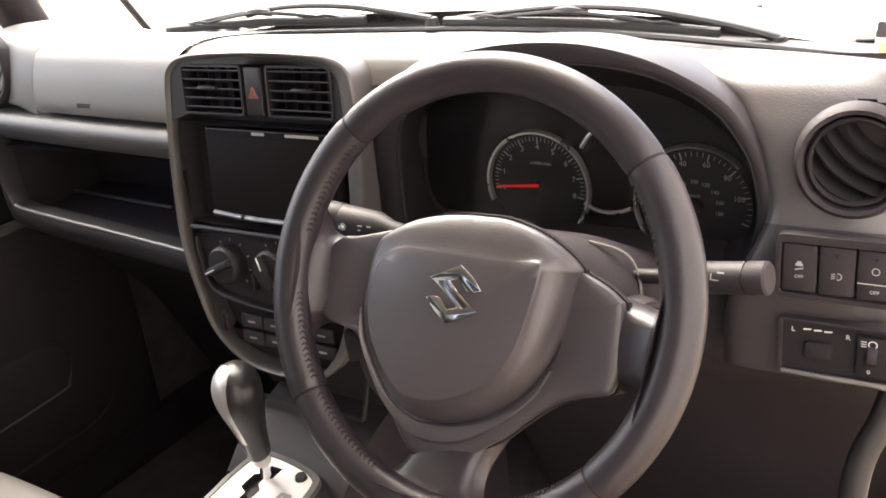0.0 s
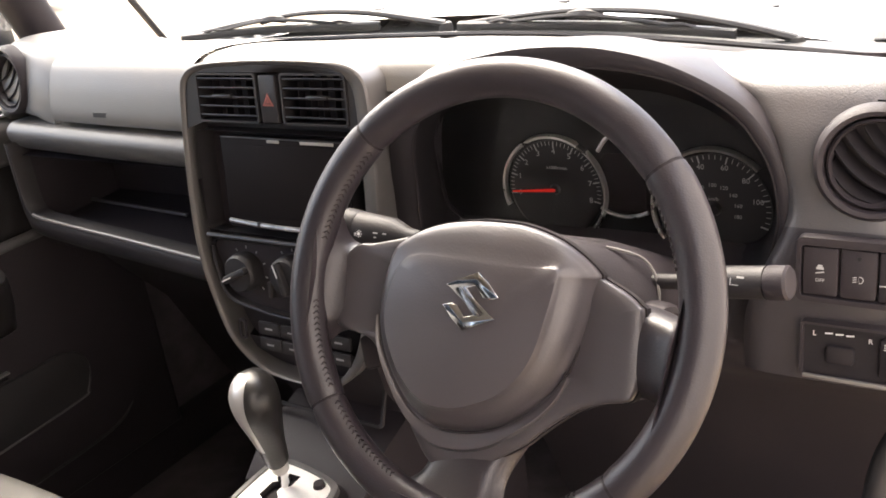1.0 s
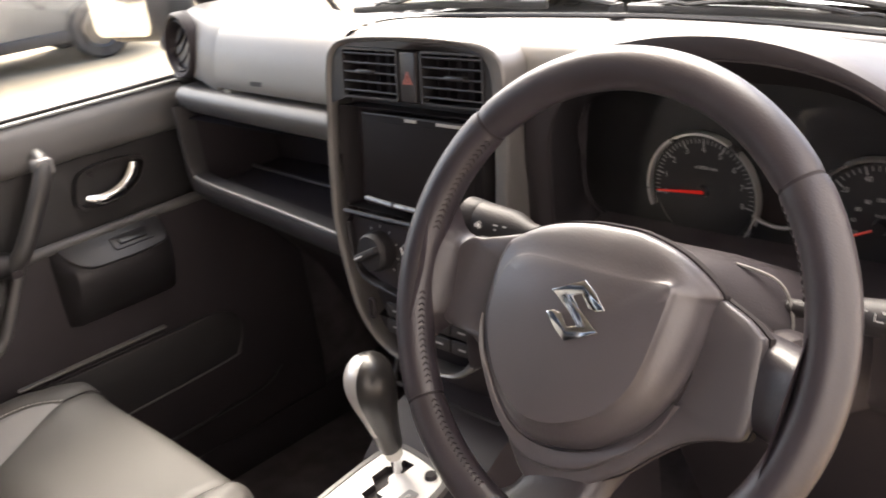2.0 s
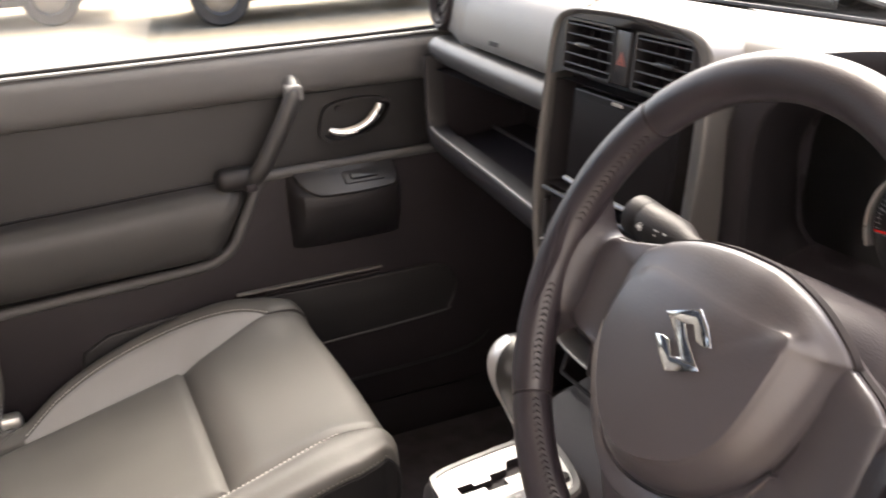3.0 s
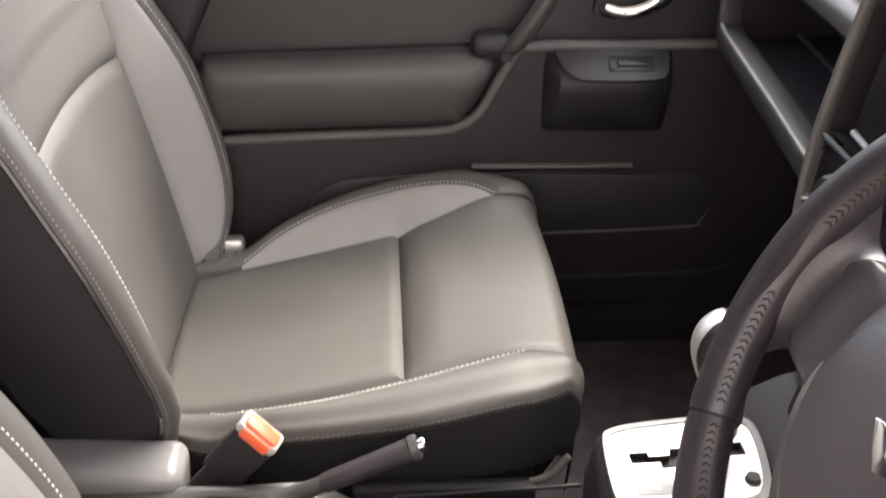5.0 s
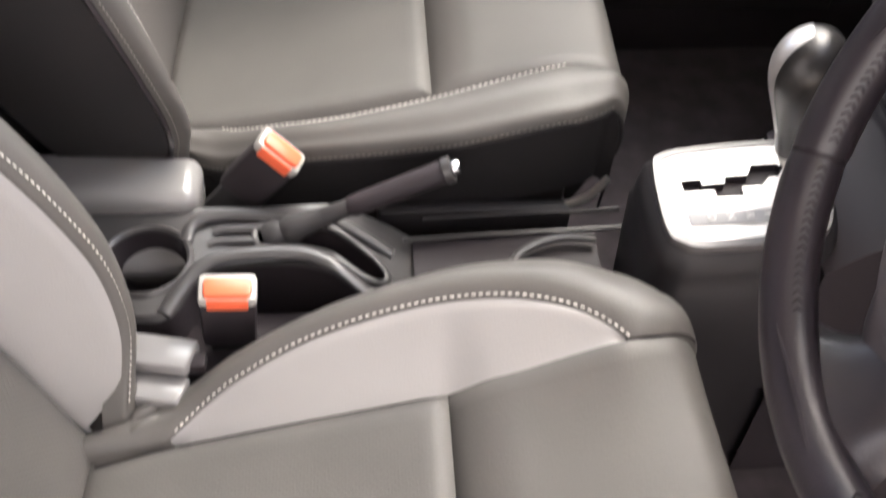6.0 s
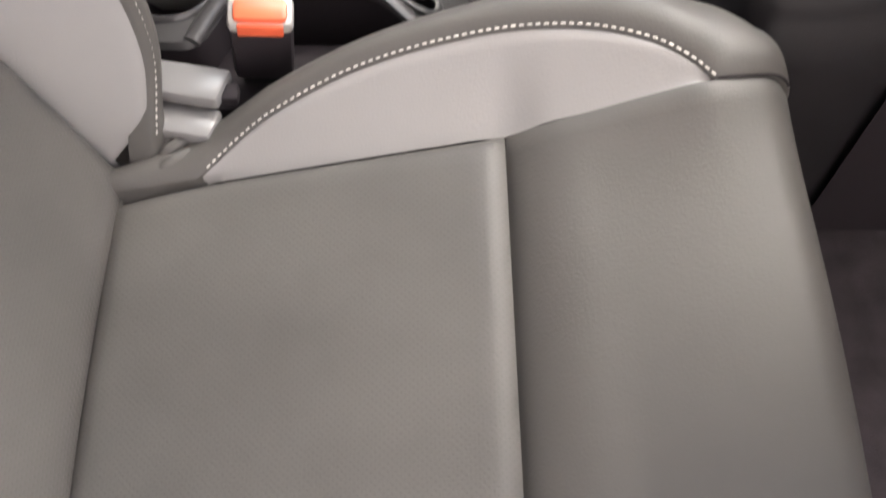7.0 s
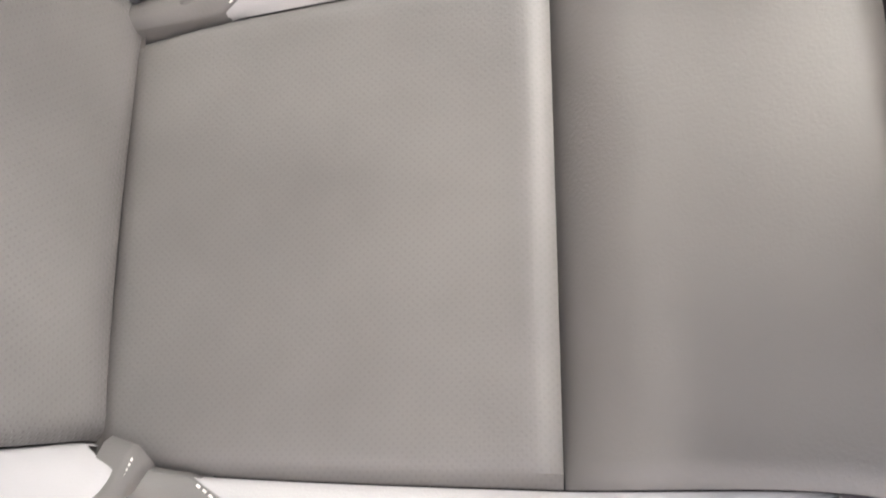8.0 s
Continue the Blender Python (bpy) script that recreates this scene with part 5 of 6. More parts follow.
def seat_cushion(s):
    c = part("cushion_base", rbox(0.40, 0.40, 0.09, 0.02, at(0, -0.05, -0.11)), FABRIC_SIDE, s, "black seat base")
    # rear insert
    rows = []
    n, m = 36, 40
    for j in range(n + 1):
        y = -0.292 + 0.2915 * j / n
        row = []
        for i in range(m + 1):
            u = 2 * i / m - 1
            xs = interp(y, XS)
            x = u * xs
            d = min(xs - abs(x), -y, (y + 0.292) * 1.2)
            row.append((x, y, tilt(y) + 0.004 + puff(d, 0.012, 0.020) - 0.004 * (1 - u * u) * math.sin(math.pi * j / n)))
        rows.append(row)
    part("rear_insert", skin(rows), FABRIC, s, "perforated grey-brown rear seat panel")
    # front insert, rolling over the front edge
    rows = []
    prof = [(0.0005 + 0.1695 * k / 22, 0) for k in range(23)] + [(0.170 + 0.026 * math.sin(a), 0.026 * (math.cos(a) - 1)) for a in [math.pi / 2 * k / 8 for k in range(1, 9)]] + [(0.196 - 0.004 * k, -0.026 - 0.014 * k) for k in range(1, 4)]
    for y, dz in prof:
        row = []
        for i in range(m + 1):
            u = 2 * i / m - 1
            xs = interp(min(y, 0.188), XS)
            x = u * xs
            d = min((xs - abs(x)) * 2.2, y + 0.0)
            sink = -0.020 * max(0.0, 1 - y / 0.050) ** 2 * (1 - 0.6 * abs(u) ** 5)
            row.append((x, y - 0.006 * u * u * (1 if y > 0.1 else y / 0.1), tilt(min(y, 0.19)) + 0.005 + dz + puff(d, 0.006, 0.03) + sink + 0.003 * (1 - u * u) + lift(y, u) * abs(u) ** 4))
        rows.append(row)
    part("front_insert", skin(rows), FABRIC_PLAIN, s, "smooth grey-brown front seat panel")
    part("crease_welt", rbox(0.33, 0.008, 0.004, 0.001, at(0, 0, -0.0245)), THREAD, s)
    for sg in (-1, 1):
        # pale wedge panel
        rows = []
        for j in range(41):
            y = -0.221 + 0.353 * j / 40
            xs, xt = interp(y, XS) + 0.001, wedge(y, sg) + 0.0003
            row = []
            for i in range(13):
                t = i / 12
                w = xt - xs
                d = (1 - t) * w
                z0 = interp(y, [(-0.02, -0.007), (0.0, -0.009), (0.03, -0.001)])
                row.append((sg * (xs + w * t), y, tilt(y) + z0 + lift(y, sg) * (1 - t) + (bolster_rise(y, sg) - z0) * (t ** 1.2) + puff(d, 0.004, 0.010)))
            rows.append(row)
        part("pale_panel", skin(rows), FABRIC_LIGHT, s, "pale grey crescent panel")
        # bolster from the inner seam over the edge, rolling down at the front
        rows, stitch = [], []
        ys = [(-0.290 + 0.460 * j / 50, 0.0, 0.0) for j in range(51)] + [(0.170, 0.026 * math.sin(a), 0.030 * (1 - math.cos(a))) for a in [math.pi / 2 * k / 8 for k in range(1, 9)]] + [(0.170, 0.024, 0.045), (0.170, 0.020, 0.060)]
        for y, ey, drop in ys:
            yy = y + ey
            xi = interp(min(yy, 0.188), XS) if y < -0.222 or y > 0.132 else wedge(y, sg)
            xo = max(interp(y, XO) - 0.10 * drop - (interp(y, [(-0.2, 0.0), (-0.05, 0.012), (0.06, 0.012), (0.16, 0.0)]) if sg > 0 else 0), xi + 0.010)
            zi = tilt(min(yy, 0.19)) + (max(bolster_rise(y, sg), lift(y, sg) + 0.002 if sg > 0 else 0) if y < 0.132 else lift(yy, sg) + 0.003) - 0.003
            w = xo - xi
            zt = zi + 0.008 - 0.25 * drop
            e = 1.1 if sg < 0 else 0.72
            pts = [(xi - 0.006, zi - 0.022), (xi, zi - 0.004), (xi + 0.05 * w, zi + 0.001), (xi + 0.25 * w, zt - 0.001), (xi + 0.5 * w, zt), (xi + 0.75 * w, zt - 0.005), (xi + 0.93 * w, zt - 0.011 * e), (xo, zt - 0.020 * e), (xo + 0.001, zt - 0.028 * e), (xo - 0.001, zt - 0.035 * e)]
            base = tilt(0.19) - 0.045
            rows.append([(sg * p.x, yy - 0.010 * (ey / 0.026) * (max(0, p.x - xi) / max(w, 0.01)) ** 2, max(p.y - drop, base - 0.03 + 0.02 * (p.y - zt)) if drop else p.y) for k, p in enumerate(catmull([(x, z, 0) for x, z in pts], 3))])
            if -0.222 <= y <= 0.134:
                stitch.append(((sg * (xi + 0.0024), y, zi + 0.0022), (0, 0, 1)))
        seam = [Vector(r[5]) for r in rows[46:56]]
        part("bolster", skin(rows), FABRIC_PLAIN, s, "grey-brown side bolster")
        part("corner_seam", tube(seam, 0.0010, 6), THREAD, s, "dark sewn seam")
        st = dashes(stitch, 0.0034, 0.0024, 0.0015, 0.0007)
        part("bolster_stitching", st, STITCH, s, "white contrast stitching")
        low = [((r[-5][0] + sg * 0.0005, r[-5][1], r[-5][2]), (sg, 0, 0)) for r in rows[6:-9]]
        part("side_stitching", dashes(low, 0.0032, 0.0024, 0.0010, 0.0005), EDGE_STITCH, s, "dull pale edge stitching")
        part("bolster_piping", tube([(r[-1][0], r[-1][1], r[-1][2]) for r in rows[2:]], 0.003, 6), FABRIC_SIDE, s)
        # black side skirt
        sk = [[(r[-1][0] - sg * a, r[-1][1], r[-1][2] - z) for a, z in ((0.001, 0.0), (0.004, 0.02), (0.006, 0.06), (0.012, 0.10))] for r in rows]
        part("side_skirt", skin(sk), FABRIC_SIDE, s, "black cloth side of the seat")
    fr = [[(x, 0.186 - 0.004 * (x / 0.17) ** 2 - a, -0.028 - z) for a, z in ((0.0, 0.0), (0.004, 0.03), (0.010, 0.07), (0.03, 0.11))] for x in [-0.19 + 0.38 * i / 12 for i in range(13)]]
    part("front_skirt", skin(fr), FABRIC_SIDE, s, "black cloth front of the seat")
    part("rear_tuck", skin([[(x, -0.28, tilt(-0.28) + 0.012 * abs(x / 0.2) - 0.006), (x, -0.31, -0.072), (x, -0.36, -0.075)] for x in [-0.19 + 0.38 * i / 10 for i in range(11)]]), FABRIC_PLAIN, s)


BXS = [(0.0, 0.168), (0.10, 0.183), (0.2, 0.190), (0.3, 0.193), (0.42, 0.200), (0.62, 0.19)]
BXT = [(0.0, 0.172), (0.03, 0.200), (0.06, 0.217), (0.12, 0.232), (0.25, 0.236), (0.34, 0.230), (0.40, 0.216), (0.435, 0.203)]
BXO = [(-0.03, 0.202), (0.0, 0.214), (0.06, 0.243), (0.14, 0.267), (0.28, 0.276), (0.40, 0.258), (0.52, 0.232), (0.62, 0.19)]
BZ = [(-0.03, 0.026), (0.0, 0.036), (0.05, 0.063), (0.12, 0.077), (0.25, 0.073), (0.34, 0.052), (0.435, 0.022), (0.52, 0.012), (0.62, 0.0)]


def seat_back(s, lean, back, kx, ko, kz):
    """The backrest, leaning by so many degrees, set back and scaled on either side and in depth."""
    tab = lambda y, q, sg=-1: interp(y, q) * (kz if q is BZ else kx if sg < 0 else ko)
    sl, cl = math.sin(radians(lean)), math.cos(radians(lean))
    # local x across, y up the leaning back, z out of its face
    B = at(0, -0.286 - back, -0.052) @ Matrix(((1, 0, 0, 0), (0, -sl, cl, 0), (0, cl, sl, 0), (0, 0, 0, 1)))

    def bp(name, b, material, label=""):
        b.transform(B)
        return part(name, b, material, s, label)

    arc = lambda x: 0.315 - 0.006 + 0.018 * (1 - (x / 0.195) ** 2)
    n, m = 30, 36
    for name, lo, hi, lab in (("lower_back_panel", lambda x: -0.02, arc, "perforated grey-brown lower backrest panel"), ("upper_back_panel", arc, lambda x: 0.60 - 0.03 * (x / 0.19) ** 2, "grey-brown upper backrest panel")):
        rows = []
        for j in range(n + 1):
            row = []
            for i in range(m + 1):
                u = 2 * i / m - 1
                h = 0.3
                x = u * 0.19
                y0, y1 = lo(x), hi(x)
                y = y0 + (y1 - y0) * j / n + (0.0012 if name[0] == "u" and j == 0 else 0)
                xs = tab(max(0, y), BXS, u)
                x = u * xs
                d = min(xs - abs(x), y - y0 + 0.0, y1 - y)
                row.append((x, y, 0.006 + puff(d, 0.009, 0.022) - 0.006 * (1 - u * u) * (1 if y < 0.4 else 0.5) - (0.05 * max(0, y - 0.54) ** 2 * 40)))
            rows.append(row)
        bp(name, skin(rows), FABRIC_BACK if name[0] == "l" else FABRIC_PLAIN, lab)
    for sg in (-1, 1):
        rows = []
        for j in range(41):
            y = -0.012 + 0.446 * j / 40
            xs, xt = tab(y, BXS, sg) + 0.001, max(tab(y, BXT, sg), tab(y, BXS, sg) + 0.0015)
            w = xt - xs
            row = []
            for i in range(11):
                t = i / 10
                d = min(t, 1 - t) * w
                row.append((sg * (xs + w * t), y, -0.003 + (tab(y, BZ) + 0.003) * t ** 0.85 * min(1, w / 0.015) + puff(d, 0.005, 0.012)))
            rows.append(row)
        bp("pale_panel", skin(rows), FABRIC_LIGHT, "pale grey backrest panel")
        rows, stitch = [], []
        for j in range(57):
            y = -0.03 + 0.648 * j / 56
            xi = max(tab(y, BXT, sg), tab(y, BXS, sg) + 0.001) if 0 <= y <= 0.435 else tab(max(y, 0), BXS, sg) + 0.002
            xo = max(tab(y, BXO, sg), xi + 0.012)
            zi = tab(y, BZ) - 0.003
            w = xo - xi
            pts = [(xi - 0.005, zi - 0.018), (xi, zi - 0.002), (xi + 0.10 * w, zi + 0.003), (xi + 0.4 * w, zi + 0.009), (xi + 0.75 * w, zi + 0.007), (xi + 0.93 * w, zi + 0.001), (xo, zi - 0.009)]
            rows.append([(sg * p.x, y, p.y) for p in catmull([(x, z, 0) for x, z in pts], 4)])
            if 0 <= y <= 0.435:
                stitch.append((B @ Vector((sg * (xi + 0.006), y, zi + 0.0052)), B.to_3x3() @ Vector((0, 0, 1))))
        edge = [r[-1] for r in rows]
        outer_st = [(B @ Vector((r[-4][0] + sg * 0.0006, r[-4][1], r[-4][2])), B.to_3x3() @ Vector((sg, 0, 0.3))) for r in rows[3:]]
        bp("backrest_bolster", skin(rows), FABRIC_PLAIN, "grey-brown backrest bolster")
        part("bolster_stitching", dashes(stitch, 0.0034, 0.0024, 0.0015, 0.0007), STITCH, s, "white contrast stitching")
        part("edge_stitching", dashes(outer_st, 0.0034, 0.0024, 0.0011, 0.0005), EDGE_STITCH, s, "dull pale edge stitching")
        sk = [[(x, y, z), (x + sg * 0.003, y, z - 0.03), (x - sg * 0.006, y, min(-0.07, z - 0.06)), (x - sg * 0.04, y, -0.10)] for x, y, z in edge]
        bp("back_side", skin(sk), FABRIC_SIDE, "black cloth side of the backrest")
        bp("side_piping", tube([(x + sg * 0.001, y, z) for x, y, z in edge], 0.0030, 6), PIPING, "glossy dark piping")
    bp("back_shell", skin([[(0.226 * math.sin(a) * k, y, -0.098 - 0.012 * math.cos(a)) for a in [math.pi * (i / 12 - 0.5) for i in range(13)]] for y, k in ((-0.03, 0.9), (0.1, 1.0), (0.3, 1.0), (0.5, 0.92), (0.60, 0.85), (0.625, 0.8))]), FABRIC_SIDE, "black seat back")
    bp("back_top", skin([[(0.19 * (2 * i / 12 - 1), 0.575 + 0.03 * (1 - (2 * i / 12 - 1) ** 2) + dy, dz) for i in range(13)] for dy, dz in ((0.0, -0.005), (0.02, -0.02), (0.028, -0.05), (0.02, -0.10))]), FABRIC_PLAIN)


def seat(m, label, lean, back, kx, ko, kz):
    s = thing("front_seat", m, label, "seat", "front seats")
    seat_cushion(s)
    seat_back(s, lean, back, kx, ko, kz)
    for x in (-0.17, 0.17):
        part("seat_rail", rbox(0.03, 0.42, 0.03, 0.004, at(x, -0.08, -0.262)), BLACK, s, "black seat rail")
        part("rail_bracket", rbox(0.022, 0.34, 0.10, 0.006, at(x, -0.08, -0.20)), BLACK, s)
    return s


pseat = seat(at(-0.339, -0.215, -0.377), "grey-brown vinyl front seat with pale side panels, white stitching", 12.5, 0.0, 0.97, 0.97, 0.9)
dseat = seat(at(0.341, -0.222, -0.380), "grey-brown front seat with pale panels behind the wheel", 23, 0.004, 1.02, 0.80, 1.0)
for s, x in ((pseat, 0.20),):
    part("hinge_cover", rbox(0.066, 0.21, 0.066, 0.016, pose(x * 1.24, -0.336, -0.052, -4, 0, 0), 5), HINGE, s, "grey plastic hinge cover")
    part("hinge_skirt", rbox(0.060, 0.25, 0.050, 0.014, pose(x * 1.45, -0.300, -0.088, 0, 22, 0), 4), HINGE, s, "grey sloping foot of the hinge cover")
    sg = 1 if x > 0 else -1
    part("belt_bracket", rbox(0.016, 0.040, 0.012, 0.003, pose(x + sg * 0.012, -0.190, -0.052, 12, 0, 0)), CLEAR_GREY, s, "pale metal buckle bracket")
for sz, ps in (((0.034, 0.080, 0.013), (-0.233, -0.246, -0.034)), ((0.030, 0.064, 0.012), (-0.203, -0.244, -0.043))):
    part("anchor_plate", rbox(*sz, 0.004, at(*ps) @ pose(0, 0, 0, 4, -8, -14)), HINGE, dseat, "pale plastic belt anchor plate")
part("anchor_bolt", lathe([(0, 0.004), (0.006, 0.003), (0.007, 0.0)], 14, at(-0.196, -0.262, -0.034)), BLACK, dseat)
part("anchor_slot", rbox(0.016, 0.014, 0.010, 0.003, at(-0.222, -0.204, -0.034)), BLACK, dseat)
for st in (pseat, dseat):
    for k in range(3):
        fold = catmull([(-0.158 - 0.013 * k, -0.262 + 0.004 * k, tilt(-0.26) + 0.004), (-0.168 - 0.013 * k, -0.246, tilt(-0.24) + 0.0075), (-0.180 - 0.013 * k, -0.226, tilt(-0.22) + 0.006)], 5)
        part("fabric_fold", tube(fold, [0.001 + 0.0045 * math.sin(math.pi * i / (len(fold) - 1)) for i in range(len(fold))], 10), FABRIC_PLAIN, st)
for x in (-0.20,):
    part("side_lever", rbox(0.026, 0.07, 0.030, 0.008, at(x, -0.255, -0.040)), STEEL, pseat, "metal belt anchor by the seat")
part("rail_cover", rbox(0.02, 0.20, 0.036, 0.008, pose(0.252, 0.04, -0.088, 0, 0, 0)), SOFT_BLACK, pseat, "black plastic side cover")
part("recline_lever", tube(catmull([(0.250, 0.13, -0.075), (0.252, 0.155, -0.062), (0.250, 0.172, -0.038)], 5), 0.004, 8), STEEL, pseat)


# ---- belt buckles ----
def buckle(top, up, wide, L, label):
    """A buckle on its stalk: top is the middle of its upper face."""
    z, x = Vector(up).normalized(), Vector(wide).normalized()
    y = z.cross(x).normalized()
    x = y.cross(z)
    base = Vector(top) - z * L
    b = thing("belt_buckle", Matrix.Translation(base), label, "buckle", "belt buckles")
    q = Matrix((x, y, z)).transposed().to_4x4()
    part("strap", rbox(0.036, 0.012, L * 0.62, 0.004, q @ at(0, 0, L * 0.31)), WEBBING, b, "black sleeve of the buckle stalk")
    part("housing", rbox(0.047, 0.026, 0.074, 0.006, q @ at(0, 0, L - 0.045)), BLACK, b, "black buckle housing")
    part("mouth", rbox(0.0485, 0.028, 0.014, 0.005, q @ at(0, 0, L - 0.008)), CLEAR_GREY, b, "pale buckle mouth")
    part("release_button", rbox(0.0405, 0.020, 0.012, 0.005, q @ at(0, -0.002, L - 0.003)), RED, b, "red release button")
    part("button_front", rbox(0.034, 0.004, 0.013, 0.0015, q @ at(0, -0.0134, L - 0.009)), RED, b)
    return b


buckle((-0.086, -0.360, -0.364), (0.10, 0.60, 0.79), (0.3, 0.8, -0.55), 0.13, "black seat belt buckle with red button beside the passenger seat")
buckle((0.078, -0.399, -0.364), (0.10, 0.10, 0.98), (-0.05, 1.0, 0.0), 0.13, "black seat belt buckle with red button beside the driver's seat")

# ---- floor console ----
cons = thing("floor_console", at(0, -0.3, FLOOR_Z), "grey plastic floor console with cup holders and handbrake slot", "console")


def kpart(name, b, material, label="", parent=None):
    b.transform(at(0, 0.3, -FLOOR_Z))
    return part(name, b, material, parent or cons, label)


TOPZ = -0.420


def slope(b):
    """Bends the front of the console top down towards the selector."""
    for v in b.verts:
        v.co.z -= 0.55 * max(0, v.co.y + 0.315)
    return b


b = bmesh.new()
outer = [(p.x, p.y) for p in catmull([(-0.066, -0.62, 0), (-0.066, -0.50, 0), (-0.064, -0.40, 0), (-0.066, -0.30, 0), (-0.052, -0.235, 0), (0.0, -0.216, 0), (0.0240, -0.226, 0), (0.044, -0.252, 0), (0.0385, -0.280, 0), (0.0180, -0.318, 0), (0.0070, -0.352, 0), (0.0080, -0.405, 0), (0.0220, -0.437, 0), (0.060, -0.460, 0), (0.064, -0.50, 0), (0.064, -0.62, 0)], 4)]
cup = circle(0.037, 32, 0.002, -0.486)
slot = [(p.x, p.y) for p in catmull([(-0.038, -0.385, 0), (-0.012, -0.385, 0), (-0.0075, -0.345, 0), (0.002, -0.315, 0), (0.016, -0.287, 0), (0.017, -0.270, 0), (0.004, -0.266, 0), (-0.014, -0.282, 0), (-0.030, -0.312, 0), (-0.040, -0.345, 0)], 4, closed=True)]
loops = []
for o in (outer, cup, slot):
    vs = [b.verts.new((x, y, TOPZ)) for x, y in o]
    loops += [b.edges.new((vs[i], vs[(i + 1) % len(vs)])) for i in range(len(vs))]
bmesh.ops.triangle_fill(b, edges=loops, use_beauty=True)
for o, dep in ((cup, 0.09), (slot, 0.05)):
    w = skin([[(x, y, TOPZ - 0.001) for x, y in o], [(x, y, TOPZ - 0.004) for x, y in o], [(x, y, TOPZ - dep) for x, y in o]], close_v=True)
    w.faces.new([w.verts.new((x, y, TOPZ - dep)) for x, y in o])
    kpart("well", slope(w), BLACK, "black inside of the well")
rim = outer
skin([[(x, y, TOPZ) for x, y in rim], [(x * 1.06, y + 0.002, TOPZ - 0.006) for x, y in rim]], bm=b)
bmesh.ops.remove_doubles(b, verts=b.verts, dist=1e-5)
kpart("console_side", slope(skin([[(x * 1.06, y + 0.002, TOPZ - 0.006) for x, y in rim], [(x * 1.10, y + 0.005, TOPZ - 0.05) for x, y in rim], [(x * 1.16, y + 0.01, FLOOR_Z + 0.06) for x, y in rim], [(x * 1.16, y + 0.01, FLOOR_Z) for x, y in rim]])), BLACK, "black side of the console")
kpart("console_body", slope(b), CONSOLE, "grey plastic console moulding")
kpart("cup_ring", lathe([(0.037, -0.002), (0.0375, 0.002), (0.040, 0.004), (0.043, 0.002), (0.044, -0.001)], 40, at(0.002, -0.486, TOPZ)), CONSOLE, "raised rim of the cup holder")
kpart("slot_rim", slope(tube([(x, y, TOPZ + 0.002) for x, y in slot], 0.004, 8, closed=True)), CONSOLE, "raised rim of the handbrake slot")
ridge = lambda pts, r, flat=0.7: kpart("tray_ridge", slope(tube(catmull([(x, y, TOPZ + z) for x, y, z in pts], 6), r, 10, flat=flat)), CONSOLE, "raised moulded ridge of the console")
ridge([(-0.020, -0.452, 0.000), (-0.034, -0.4500, 0.003), (-0.0455, -0.4400, 0.005), (-0.0490, -0.4200, 0.006), (-0.0480, -0.3900, 0.006), (-0.0440, -0.3400, 0.006), (-0.0380, -0.3000, 0.004), (-0.0240, -0.2600, 0.002)], 0.0065)
ridge([(-0.0310, -0.4280, 0.002), (-0.0330, -0.4180, 0.003), (-0.0320, -0.3800, 0.004), (-0.0275, -0.3370, 0.004)], 0.0045)
ridge([(-0.0160, -0.4320, 0.001), (-0.0190, -0.4200, 0.002), (-0.0180, -0.3850, 0.003)], 0.0040)
ridge([(0.0640, -0.4620, 0.000), (0.0400, -0.4500, 0.004), (0.0190, -0.4350, 0.008), (0.0065, -0.4080, 0.010), (0.0030, -0.3516, 0.009), (0.0150, -0.3180, 0.007), (0.0370, -0.2790, 0.003), (0.0440, -0.2600, 0.000)], 0.0075)
kpart("side_pocket", rbox(0.070, 0.24, 0.05, 0.008, at(0.066, -0.335, TOPZ - 0.065)), BLACK, "black tray beside the handbrake")
# front part of the console with its cup tray
b = skin([[(-0.066, y, FLOOR_Z), (-0.062, y, z - 0.012), (-0.050, y, z), (0.060, y, z), (0.072, y, z - 0.012), (0.078, y, FLOOR_Z)] for y, z in ((-0.24, -0.455), (-0.15, -0.450), (-0.06, -0.447))])
kpart("front_tray", b, BLACK, "black front tray of the console")
kpart("tray_rim", tube(catmull([(-0.028, -0.062, -0.438), (-0.03, -0.10, -0.436), (-0.008, -0.142, -0.436), (0.03, -0.150, -0.438), (0.055, -0.12, -0.44)], 6), 0.004, 8), CONSOLE, "raised rim of the front tray")
kpart("chrome_line", rbox(0.004, 0.22, 0.004, 0.001, pose(-0.046, -0.14, -0.446, 0, 0, 3)), CONSOLE, "thin edge strip")
kpart("chrome_line", rbox(0.004, 0.20, 0.004, 0.001, pose(-0.066, -0.13, -0.440, 0, 0, 3)), SOFT_BLACK)

# gear selector gate
GT = at(0.026, 0.035, -0.318) @ pose(0, 0, 0, 3, 0, 0)
gate = thing("selector_console", at(0.026, 0.035, FLOOR_Z), "black selector console with bright gate plate", "selector")
gm = at(-0.026, -0.035, -FLOOR_Z) @ GT
bez = [(-0.040, -0.072), (0.036, -0.076), (0.058, -0.066), (0.066, -0.04), (0.060, 0.045), (0.040, 0.072), (-0.030, 0.085), (-0.060, 0.078), (-0.066, 0.04), (-0.062, -0.03), (-0.056, -0.06)]
bezo = [(p.x * 0.93, p.y * 0.95) for p in catmull([(x, y, 0) for x, y in bez], 5, closed=True)]
bezi = [(x * 0.865 - 0.001, y * 0.905) for x, y in bezo]
b = frame_plate(bezo, bezi, 0.012, 0.004)
b.transform(gm)
part("bezel", b, DASH_MID, gate, "grey rounded bezel")
